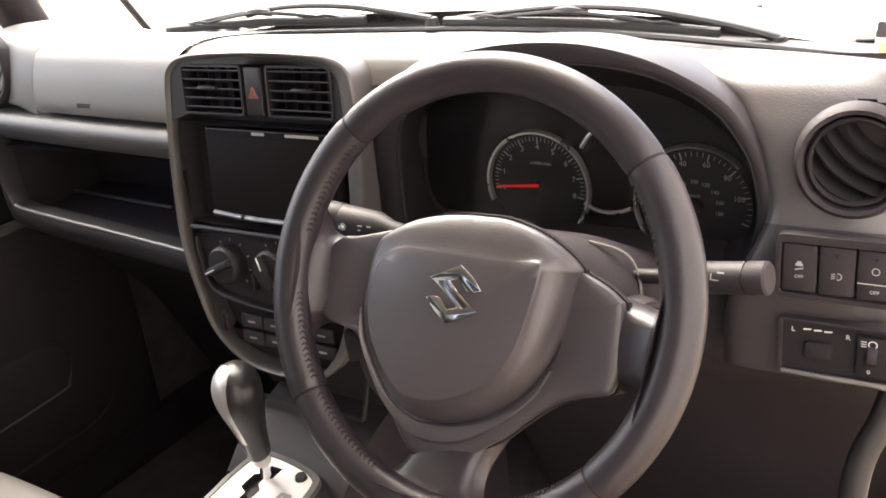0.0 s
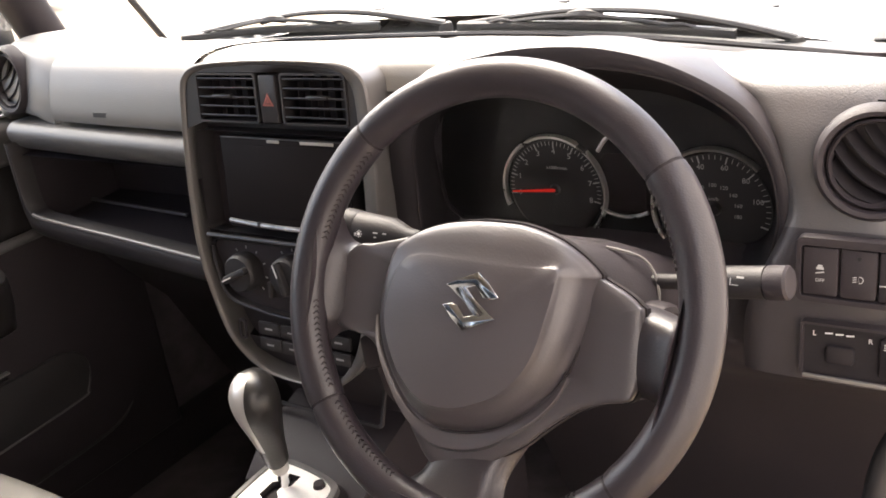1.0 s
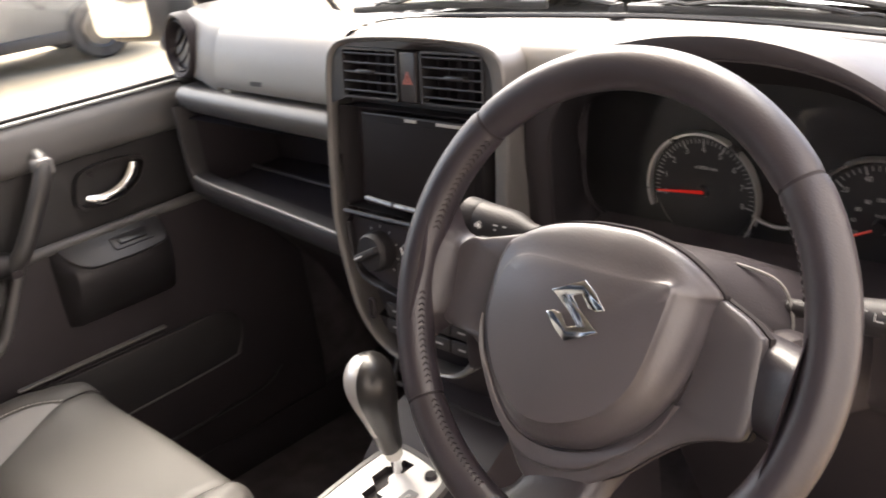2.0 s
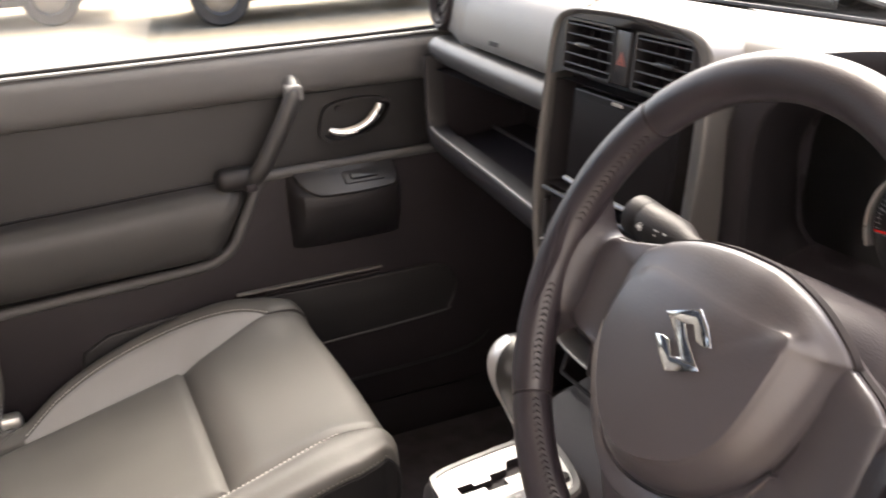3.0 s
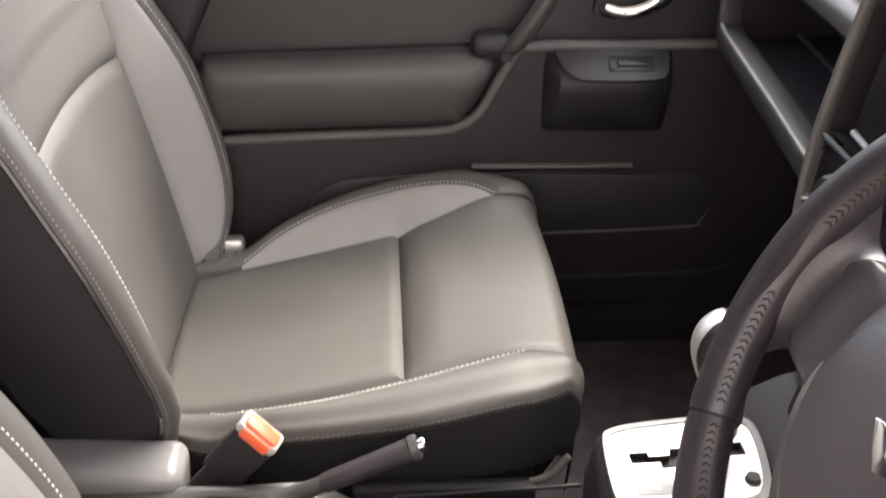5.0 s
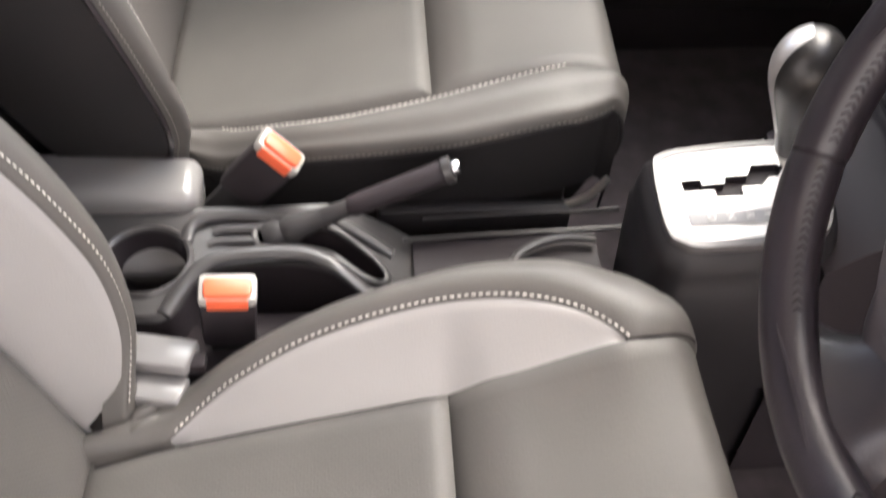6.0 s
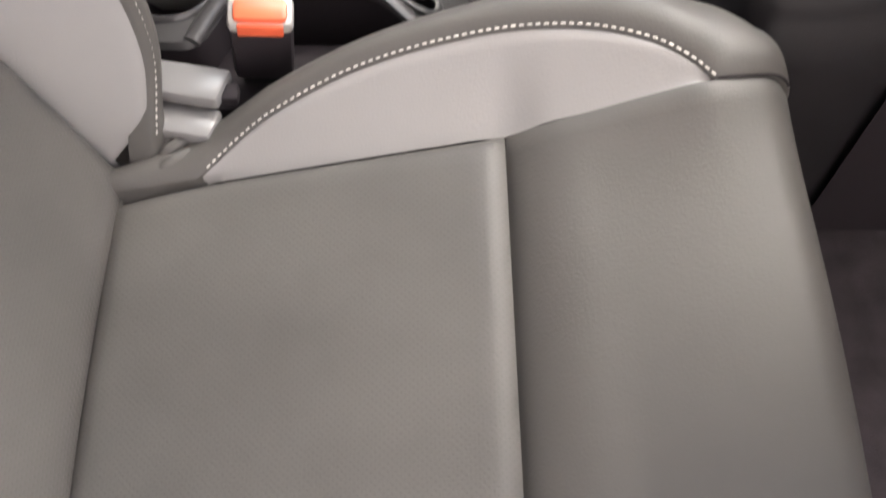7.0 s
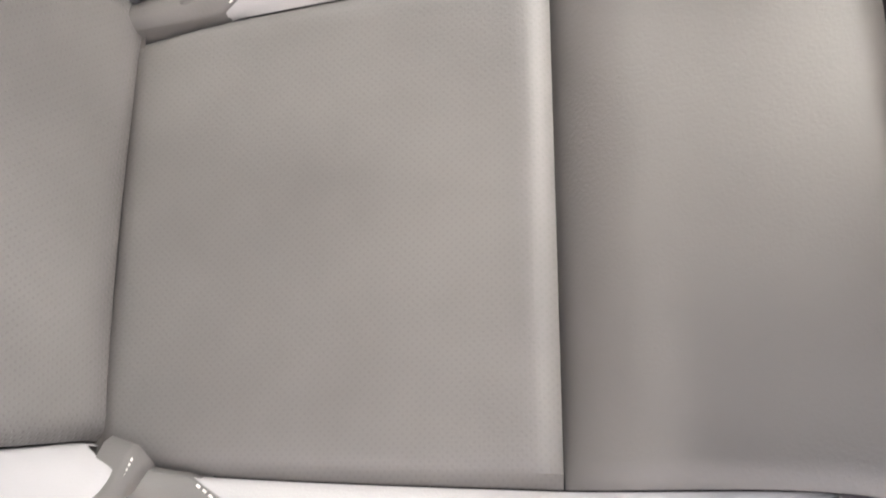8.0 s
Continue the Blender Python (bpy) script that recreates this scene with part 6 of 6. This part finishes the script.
rows = [[(x * k, y * k, z) for x, y in bezo] for k, z in ((0.99, -0.006), (1.08, -0.012), (1.13, -0.03), (1.15, -0.045), (1.19, -0.05), (1.2, -0.10), (1.22, -0.33))]
b = skin(rows, close_v=True)
b.transform(gm)
part("console_box", b, SOFT_BLACK, gate, "black selector housing")
slotp = [(-0.006, -0.046), (0.006, -0.046), (0.006, -0.022), (0.013, -0.022), (0.013, 0.000), (0.004, 0.000), (0.004, 0.016), (-0.004, 0.024), (-0.004, 0.030), (0.004, 0.036), (0.004, 0.052), (-0.010, 0.052), (-0.010, 0.040), (-0.018, 0.034), (-0.018, 0.014), (-0.008, 0.008), (-0.008, -0.010), (-0.001, -0.012), (-0.001, -0.030), (-0.006, -0.030)]
slotp = [(x * 1.2 - 0.011, y * 1.1 + 0.003) for x, y in slotp]
b = bmesh.new()
loops = []
for o in (bezi, slotp):
    vs = [b.verts.new((x, y, -0.0015)) for x, y in o]
    loops += [b.edges.new((vs[i], vs[(i + 1) % len(vs)])) for i in range(len(vs))]
bmesh.ops.triangle_fill(b, edges=loops, use_beauty=True)
b.transform(gm)
part("gate_plate", b, GATE, gate, "bright silver gate plate", smooth=0)
b = skin([[(x, y, -0.0016) for x, y in slotp], [(x, y, -0.012) for x, y in slotp]], close_v=True)
b.transform(gm)
part("slot_wall", b, BLACK, gate, "black inside of the gate slot", smooth=0)
b = prism(bezi, 0.002, 0, gm @ at(0, 0, -0.010))
part("slot_floor", b, BLACK, gate)
b = prism(rrect(0.016, 0.078, 0.003, cx=0.029, cy=-0.012), 0.001, 0.0003, gm @ at(0, 0, 0.0))
part("indicator_window", b, GREY_MARK, gate, "grey position indicator window")
mk = bmesh.new()
for k, t in enumerate("PRND"):
    words(t, 0.010, gm @ at(0.029, 0.016 - 0.016 * k, 0.0008), mk)
part("letters", mk, WHITE_MARK, gate, "white position letters")
part("lock_button", lathe([(0, 0.004), (0.006, 0.0035), (0.007, 0.0), (0.0075, -0.002)], 20, gm @ at(0.026, 0.055, 0.0)), BLACK, gate, "small round black lock button")
# side wing of the console that rises towards the stack
rows = [[(x, y, z) for y, z in ((0.095, -0.345), (0.12, -0.322), (0.16, -0.300), (0.24, -0.275))] for x in (-0.075, -0.04, 0.06, 0.098)]
b = skin(rows)
skin([[(-0.075, y, z) for y, z in ((0.095, -0.345), (0.12, -0.322), (0.16, -0.300), (0.24, -0.275))], [(-0.085, y, FLOOR_Z) for y in (0.095, 0.12, 0.16, 0.24)]], bm=b)
skin([[(0.098, y, z) for y, z in ((0.095, -0.345), (0.12, -0.322), (0.16, -0.300), (0.24, -0.275))], [(0.108, y, FLOOR_Z) for y in (0.095, 0.12, 0.16, 0.24)]], bm=b)
b.transform(at(-0.026, -0.035, -FLOOR_Z))
part("console_bridge", b, BLACK, gate, "black console bridge towards the heater")
low = thing("lower_stack", at(0, 0.22, FLOOR_Z), "black panel between heater controls and floor console", "panel")
b = skin([[(-0.115 * k, y, z), (-0.10 * k, y - 0.03, z), (0.10 * k, y - 0.03, z), (0.115 * k, y, z)] for y, z, k in ((0.20, -0.19, 0.95), (0.215, -0.24, 0.9), (0.25, -0.30, 0.9), (0.27, -0.40, 1.0), (0.28, -0.66, 1.0))])
skin([[(sx * 0.115 * k, y, z), (sx * 0.12, 0.42, z)] for sx in (-1,) for y, z, k in ((0.20, -0.19, 0.95), (0.215, -0.24, 0.9), (0.25, -0.30, 0.9), (0.27, -0.40, 1.0), (0.28, -0.66, 1.0))], bm=b)
skin([[(sx * 0.115 * k, y, z), (sx * 0.12, 0.42, z)] for sx in (1,) for y, z, k in ((0.20, -0.19, 0.95), (0.215, -0.24, 0.9), (0.25, -0.30, 0.9), (0.27, -0.40, 1.0), (0.28, -0.66, 1.0))], bm=b)
b.transform(at(0, -0.22, -FLOOR_Z))
part("panel_body", b, BLACK, low)
b = frame_plate(rrect(0.18, 0.050, 0.006), rrect(0.172, 0.042, 0.004), 0.004, 0.001, at(0, -0.043, -0.258 - FLOOR_Z) @ pose(0, 0, 0, 68, 0, 0))
part("pocket_edge", b, SOFT_BLACK, low, "edge of a small open pocket")

# gear lever
lev = thing("gear_lever", at(0.010, 0.080, -0.318), "black gear lever with rounded pale-topped knob", "gear lever")
d = Vector((0.026, 0.046, -0.170)) - Vector((0.006, 0.080, -0.318))
q = d.to_track_quat("Z", "Y").to_matrix().to_4x4()
part("shaft", tube([(0, 0, -0.01), d * 0.22, d * 0.34], 0.0065, 14), CHROME, lev, "bright metal lever shaft")
part("collar", lathe([(0.0075, 0.022), (0.010, 0.026), (0.0105, 0.038), (0.013, 0.044)], 20, q), CLEAR_GREY, lev)
prof = [(0.0, 0.170), (0.010, 0.1685), (0.019, 0.162), (0.0245, 0.150), (0.0255, 0.136), (0.0235, 0.118), (0.0195, 0.096), (0.0160, 0.074), (0.0140, 0.052), (0.0130, 0.042)]
b = lathe([(p.x, p.y) for p in catmull([(r, z, 0) for r, z in prof], 3)], 28)
b.transform(q @ Matrix.Diagonal((1.0, 1.18, 1, 1)))
part("knob", b, KNOB, lev, "black leather knob")
b = lathe([(p.x, p.y) for p in catmull([(r + 0.0006, z + 0.0004, 0) for r, z in prof[:8]], 3)], 24, a0=140, a1=262)
b.transform(q @ Matrix.Diagonal((1.0, 1.18, 1, 1)))
part("knob_inlay", b, KNOB_SILVER, lev, "satin silver inlay on the knob")

# handbrake
hb = thing("handbrake", at(-0.025, -0.374, TOPZ), "black handbrake lever with grey push button", "handbrake")
tip = Vector((-0.042, -0.206, -0.352)) - Vector((-0.025, -0.374, TOPZ))
q = tip.to_track_quat("Z", "Y").to_matrix().to_4x4()
L = tip.length
part("lever_arm", tube([Vector((0, 0, -0.02)), tip * 0.12, tip * 0.45], [0.009, 0.010, 0.0085], 10), RUBBER, hb)
part("gaiter", lathe([(0.013, -0.004), (0.0155, 0.006), (0.012, 0.014), (0.0145, 0.022), (0.0115, 0.032), (0.010, 0.055)], 18, q), RUBBER, hb, "black rubber gaiter")
b = tube([tip * t for t in (0.43, 0.45, 0.46, 0.6, 0.8, 0.95, 0.985)], [0.0085, 0.0100, 0.0108, 0.0112, 0.0117, 0.0120, 0.0114], 16, flat=0.9)
part("grip", b, BLACK, hb, "black moulded hand grip")
part("grip_ferrule", lathe([(0.0105, L * 0.955), (0.0128, L * 0.962), (0.0128, L * 1.0), (0.0100, L * 1.008)], 20, q), CONSOLE, hb, "grey ferrule")
part("push_button", lathe([(0.0070, L), (0.0070, L * 1.035), (0.0055, L * 1.045), (0, L * 1.047)], 18, q), CHROME, hb, "grey push button")

# ---- passenger door ----
DM = at(-0.617, 0, 0) @ Matrix(((0, 0, 1, 0), (1, 0, 0, 0), (0, 1, 0, 0), (0, 0, 0, 1)))
door = thing("passenger_door", at(-0.617, -0.15, -0.60), "closed passenger door with dark plastic trim and padded armrest", "door")
dinv = at(0.617, 0.15, 0.60)


def opart(name, b, material, label="", parent=None, smooth=40):
    b.transform(dinv @ DM)
    return part(name, b, material, parent or door, label, smooth)


opart("door_panel", prism([(-0.68, -0.58), (0.42, -0.58), (0.42, 0.035), (-0.68, 0.035)], 0.05, 0.002, at(0, 0, -0.012)), DOOR_DARK, "dark grained door panel")
# shoulder of the door below the window
prof = [(p.x, p.y) for p in catmull([(-0.014, -0.030, 0), (0.002, -0.027, 0), (0.010, -0.018, 0), (0.0115, -0.004, 0), (0.009, 0.012, 0), (0.003, 0.027, 0), (-0.007, 0.038, 0), (-0.018, 0.0435, 0), (-0.03, 0.044, 0)], 4)]
opart("door_shoulder", skin([[(y, z - 0.004 * ((y + 0.1) / 0.5) ** 2 * 0.3, x + g) for x, z in prof] for y, g in ((-0.68, -0.004), (-0.58, 0.0), (-0.4, 0.0), (0.0, 0.0), (0.25, 0.0), (0.42, -0.004))]), DOOR_GREY, "grey grained shoulder of the door trim")
opart("window_seal", rbox(1.10, 0.005, 0.010, 0.002, at(-0.13, 0.0468, -0.022)), RUBBER, "black rubber window seal")
opart("window_seal", rbox(1.10, 0.004, 0.008, 0.0015, at(-0.13, 0.0420, -0.010)), GREY_MARK, "pale line of the seal")
low = [(0.42, -0.137), (0.10, -0.139), (-0.035, -0.1405), (-0.052, -0.150), (-0.078, -0.200), (-0.100, -0.240), (-0.125, -0.258), (-0.17, -0.266), (-0.40, -0.276), (-0.68, -0.290), (-0.68, -0.58), (0.42, -0.58)]
opart("lower_panel", prism(low, 0.03, 0.005, at(0, 0, 0.007), 3), BLACK, "black lower door trim")
ridge = catmull([(0.42, -0.140, 0.006), (0.10, -0.142, 0.006), (-0.030, -0.1435, 0.006), (-0.050, -0.154, 0.006), (-0.076, -0.202, 0.006), (-0.098, -0.243, 0.006), (-0.125, -0.262, 0.006), (-0.17, -0.270, 0.006), (-0.40, -0.280, 0.006), (-0.66, -0.293, 0.006)], 5)
opart("trim_ridge", tube(ridge, 0.0085, 10), DOOR_GREY, "raised grey trim ridge")
arm = [(p.x, p.y) for p in catmull([(-0.487, -0.19, 0), (-0.480, -0.165, 0), (-0.462, -0.156, 0), (-0.30, -0.150, 0), (-0.116, -0.1435, 0), (-0.086, -0.150, 0), (-0.077, -0.166, 0), (-0.092, -0.203, 0), (-0.116, -0.242, 0), (-0.14, -0.256, 0), (-0.30, -0.261, 0), (-0.45, -0.265, 0), (-0.474, -0.254, 0)], 5, closed=True)]
ca = (-0.29, -0.195)
rows = [[(ca[0] + (x - ca[0]) * kx, ca[1] + (y - ca[1]) * ky, z) for x, y in arm] for kx, ky, z in ((1, 1, -0.012), (1, 1, 0.006), (0.993, 0.975, 0.015), (0.980, 0.91, 0.025), (0.960, 0.79, 0.033), (0.93, 0.61, 0.039), (0.88, 0.36, 0.042), (0.82, 0.12, 0.043))]
b = skin(rows, close_v=True)
b.faces.new([v for v in b.verts][-len(arm):])
opart("armrest", b, DOOR_VINYL, "padded dark grey armrest")
opart("rear_panel", prism([(p.x, p.y) for p in catmull([(-0.68, 0.019, 0), (-0.58, 0.020, 0), (-0.510, 0.017, 0), (-0.460, -0.002, 0), (-0.437, -0.026, 0), (-0.452, -0.060, 0), (-0.472, -0.100, 0), (-0.496, -0.155, 0), (-0.505, -0.21, 0), (-0.50, -0.272, 0), (-0.60, -0.282, 0), (-0.68, -0.286, 0), (-0.682, -0.15, 0)], 4, closed=True)], 0.03, 0.016, at(0, 0, 0.0105), 6), SOFT_BLACK, "dark smooth rear part of the door trim")
opart("armrest_gap", dome(arm, ((1.012, -0.004), (1.012, 0.004), (0.9, 0.004)), ca), THREAD)
# pull handle
pl = catmull([(0.016, -0.011, 0.000), (0.014, -0.017, 0.022), (0.004, -0.036, 0.035), (-0.030, -0.094, 0.036), (-0.052, -0.128, 0.032), (-0.066, -0.146, 0.012)], 6)
pull = opart("pull_handle", tube(pl, [0.0185] * 4 + [0.0175] * (len(pl) - 4), 14, flat=0.75), DOOR_VINYL, "grey diagonal pull handle")
opart("handle_cap", prism(rrect(0.026, 0.026, 0.008, cx=0.013, cy=-0.018), 0.03, 0.004, at(0, 0, 0.041), 3), HINGE, "grey end cap", pull)
opart("handle_base", rbox(0.060, 0.034, 0.040, 0.014, at(-0.085, -0.137, 0.015), 3), SOFT_BLACK, "dark lower mount of the handle", pull)
opart("screw_cover", prism(rrect(0.016, 0.011, 0.003, cx=-0.068, cy=-0.146), 0.004, 0.001, at(0, 0, 0.047)), BLACK, "", pull)
# inner release handle
ho = [(p.x, p.y) for p in catmull([(0.056, -0.098, 0), (0.058, -0.075, 0), (0.070, -0.052, 0), (0.110, -0.044, 0), (0.155, -0.047, 0), (0.176, -0.056, 0), (0.172, -0.072, 0), (0.155, -0.092, 0), (0.115, -0.109, 0), (0.075, -0.110, 0)], 4, closed=True)]
hc = (0.114, -0.078)
hi_ = [(hc[0] + (x - hc[0]) * 0.90, hc[1] + (y - hc[1]) * 0.86) for x, y in ho]
rel = opart("release_bezel", frame_plate(ho, hi_, 0.012, 0.003, at(0, 0, 0.0035)), STACK, "dark grey bezel of the door release")
rows = [[(hc[0] + (x - hc[0]) * k, hc[1] + (y - hc[1]) * k, z) for x, y in hi_] for k, z in ((1.0, 0.0), (0.95, -0.016), (0.5, -0.022))]
b = skin(rows, close_v=True)
b.faces.new([v for v in b.verts][-len(hi_):])
opart("release_cup", b, GLOSS_BLACK, "black recess behind the release lever", rel)
lever = catmull([(0.070, -0.088, 0.004), (0.088, -0.094, 0.008), (0.112, -0.093, 0.010), (0.134, -0.084, 0.010), (0.150, -0.068, 0.008), (0.155, -0.058, 0.005)], 6)
opart("release_lever", tube(lever, [0.0045 + 0.0065 * math.sin(math.pi * min(1, 0.25 + 0.75 * (1 - i / len(lever))) ** 1.2) for i in range(len(lever))], 12, flat=0.6), CHROME, "chrome release lever", rel)
opart("lock_pin", lathe([(0, 0.002), (0.004, 0.002), (0.0045, 0)], 14, at(0.088, -0.058, -0.004)), BLACK, "", rel)
# window switch pod
rows = []
for y, wx, z0 in ((-0.010, 0.0, 0.0), (-0.004, 0.030, 0.0), (0.008, 0.050, 0.0), (0.040, 0.056, 0.0), (0.120, 0.056, 0.0), (0.155, 0.050, 0.0), (0.168, 0.034, 0.0), (0.174, 0.0, 0.0)):
    w = wx
    rows.append([(y, -0.141, -0.002), (y, -0.158, w * 0.5), (y, -0.172, w * 0.90), (y, -0.180, w), (y, -0.196, w * 0.99), (y, -0.225, w * 0.86), (y, -0.262, w * 0.45), (y, -0.275, -0.002)])
pod = opart("switch_pod", skin(rows), SOFT_BLACK, "dark window switch pod")
opart("pod_top", prism([(p.x, p.y) for p in catmull([(0.000, 0.0, 0), (0.008, -0.034, 0), (0.024, -0.056, 0), (0.050, -0.064, 0), (0.130, -0.064, 0), (0.158, -0.052, 0), (0.166, 0.0, 0)], 4)], 0.006, 0.002, at(0, -0.1395, 0.004) @ pose(0, 0, 0, -58, 0, 0)), STACK, "grey top plate of the pod", pod)
opart("switch_frame", prism(rrect(0.064, 0.026, 0.004, cx=0.108, cy=-0.036), 0.004, 0.001, at(0, -0.1395, 0.004) @ pose(0, 0, 0, -58, 0, 0) @ at(0, 0, 0.002)), STACK, "", pod)
opart("window_switch", prism(rrect(0.044, 0.013, 0.002, cx=0.109, cy=-0.036), 0.006, 0.0015, at(0, -0.1395, 0.004) @ pose(0, 0, 0, -58, 0, 0) @ at(0, 0, 0.005)), GLOSS_BLACK, "black window switch", pod)
# map pocket and lower edges
opart("pocket_lip", rbox(0.240, 0.004, 0.010, 0.0015, pose(0.015, -0.3245, 0.011, 0, 0, 0)), DASH, "thin bright edge of the door pocket")
opart("pocket_lip", rbox(0.190, 0.003, 0.008, 0.001, pose(0.036, -0.3330, 0.011, 0, 0, 0)), DASH_LOW)
opart("pocket_front", prism([(p.x, p.y) for p in catmull([(-0.30, -0.345, 0), (0.16, -0.340, 0), (0.24, -0.345, 0), (0.268, -0.375, 0), (0.258, -0.420, 0), (0.23, -0.432, 0), (0.0, -0.440, 0), (-0.30, -0.448, 0)], 4, closed=True)], 0.012, 0.004, at(0, 0, 0.013), 3), DOOR_DARK, "black door pocket front")
opart("pocket_edge", tube(catmull([(-0.30, -0.449, 0.010), (0.0, -0.440, 0.011), (0.225, -0.431, 0.011), (0.252, -0.42, 0.011), (0.266, -0.385, 0.010)], 6), 0.0028, 8), DOOR_GREY, "rounded lower edge of the pocket")
opart("kick_edge", tube(catmull([(-0.30, -0.530, 0.004), (0.06, -0.523, 0.006), (0.27, -0.516, 0.006), (0.33, -0.49, 0.004)], 6), 0.0035, 8), STACK)
opart("window_frame", tube(catmull([(-0.500, 0.0445, -0.020), (-0.570, 0.046, -0.018), (-0.594, 0.052, -0.018), (-0.603, 0.075, -0.018), (-0.610, 0.14, -0.016), (-0.622, 0.56, 0.0)], 8), 0.009, 8), RUBBER, "black rear frame of the door window")
opart("window_frame", tube([(-0.634, 0.03, -0.022), (-0.640, 0.14, -0.020), (-0.650, 0.56, 0.0)], 0.020, 8), BLACK)
opart("lock_plate", rbox(0.044, 0.026, 0.012, 0.005, at(-0.538, 0.026, 0.010), 3), DOOR_GREY, "grey lock button surround")
opart("lock_button", rbox(0.018, 0.024, 0.008, 0.002, at(-0.524, 0.030, 0.014)), BLACK, "small black lock button")
b = rbox(0.004, 1.06, 0.54, 0.0, at(-0.640, -0.15, 0.315))
window = tagged(link("window_1", b, GLASS, smooth=0), "clear passenger door window glass", "window", kind="structure")
window.visible_shadow = False

# rubber strip round the open driver's door
strip = thing("door_weatherstrip", at(0.64, 0.3, -0.5), "black rubber weatherstrip round the open doorway", "weatherstrip")
b = tube(catmull([(0.640, 0.33, 0.16), (0.645, 0.30, 0.0), (0.640, 0.255, -0.10), (0.628, 0.222, -0.17), (0.612, 0.208, -0.215), (0.606, 0.205, -0.27), (0.606, 0.21, -0.36), (0.612, 0.20, -0.50), (0.63, 0.10, -0.56), (0.635, -0.2, -0.57), (0.64, -0.62, -0.56)], 6), 0.012, 10)
b.transform(at(-0.64, -0.3, 0.5))
part("rubber_tube", b, RUBBER, strip)

# door mirror outside the passenger window
mir = thing("door_mirror", at(-0.66, 0.33, 0.06), "black door mirror outside the passenger window", "mirror")
part("mirror_arm", tube([(0, 0, 0), (-0.06, -0.01, 0.03)], 0.022, 10), BLACK, mir)
part("mirror_shell", rbox(0.17, 0.09, 0.15, 0.03, pose(-0.13, 0.0, 0.10, 0, 0, 12), 4), BLACK, mir)
part("mirror_glass", prism(rrect(0.145, 0.122, 0.02), 0.003, 0.001, pose(-0.138, -0.050, 0.10, 90, 0, 12)), CHROME, mir, "mirror glass")


DARKCAR = mat("dark_grey_car_paint", (0.03, 0.03, 0.033), 0.3, coat=0.7, vary=0.03, vary_size=2)
SILVERCAR = mat("silver_car_paint", (0.12, 0.115, 0.11), 0.3, metal=0.5, coat=0.6, vary=0.03, vary_size=2)


# ---- parked vehicles across the yard ----
def parked_car(m, paint, label):
    c = thing("parked_car", m, label, "car", "parked cars")
    prof = [(-2.1, 0.35), (-2.15, 0.75), (-2.0, 0.95), (-1.2, 1.02), (-0.6, 1.45), (0.9, 1.48), (1.6, 1.05), (2.05, 0.95), (2.1, 0.6), (2.05, 0.32)]
    cv = [(p.x, p.y) for p in catmull([(a, z, 0) for a, z in prof], 4)]
    body = [[(x * s, a, z) for a, z in cv] for s, x in ((-1, 0.72), (-1, 0.82), (-1, 0.84), (1, 0.84), (1, 0.82), (1, 0.72))]
    body = [[(x * (1.0 if z < 1.0 else 1 - 0.35 * (z - 1.0)), a, z) for x, a, z in r] for r in body]
    b = skin(body, cap=True)
    part("body", b, paint, c, "painted car body")
    for s in (-1, 1):
        part("side_window", rbox(0.02, 1.7, 0.34, 0.01, at(s * 0.765, 0.1, 1.22)), GLOSS_BLACK, c, "dark side window")
        part("sill", rbox(0.06, 2.0, 0.12, 0.02, at(s * 0.80, 0, 0.30)), RUBBER, c)
        for y in (-1.28, 1.30):
            w = part("wheel", lathe([(0.21, -0.11), (0.30, -0.11), (0.325, -0.08), (0.325, 0.08), (0.30, 0.11), (0.21, 0.11)], 36, pose(s * 0.76, y, 0.325, 0, 90, 0)), RUBBER, c, "black tyre")
            part("rim", lathe([(0.0, 0.03), (0.06, 0.05), (0.18, 0.03), (0.205, 0.09), (0.21, 0.0), (0.0, -0.02)], 30, pose(s * 0.80, y, 0.325, 0, 90 * s, 0)), SILVERCAR, w, "silver wheel rim")
    for x in (-0.55, 0.55):
        part("headlamp", rbox(0.30, 0.08, 0.14, 0.03, at(x, 2.03, 0.78)), CLEAR_GREY, c)
        part("tail_lamp", rbox(0.20, 0.06, 0.20, 0.02, at(x * 1.15, -2.10, 0.80)), HAZARD, c)
    return c


parked_car(pose(-10.5, 3.1, GROUND_Z, 0, 0, -8), SILVERCAR, "silver parked car across the sandy yard")
parked_car(pose(-12.3, -1.1, GROUND_Z, 0, 0, -8), DARKCAR, "dark grey parked car across the sandy yard")
parked_car(pose(-15.5, 8.5, GROUND_Z, 0, 0, -30), DARKCAR, "dark parked car at the far side of the yard")

# low wall round the yard
WALL = mat("pale_rendered_wall", (0.62, 0.57, 0.48), 0.9, grain=0.6, grain_size=40, vary=0.12, vary_size=1.2)
tagged(link("wall_yard", rbox(0.3, 40, 2.6, 0.02, at(-24, -7, GROUND_Z + 1.3)), WALL), "pale rendered wall behind the parked cars", "wall", kind="structure")

# unseen pale wall added beside the car to bounce light through the doorway
FILL_WALL = mat("pale_fill_wall", (0.58, 0.56, 0.55), 0.9, grain=0.6, grain_size=40, vary=0.2, vary_size=1.0)
tagged(link("wall_building", rbox(0.3, 16.0, 4.6, 0.02, at(2.35, -3.6, GROUND_Z + 2.3)), FILL_WALL), "plain pale rendered building wall beside the parked car", "wall", kind="structure")
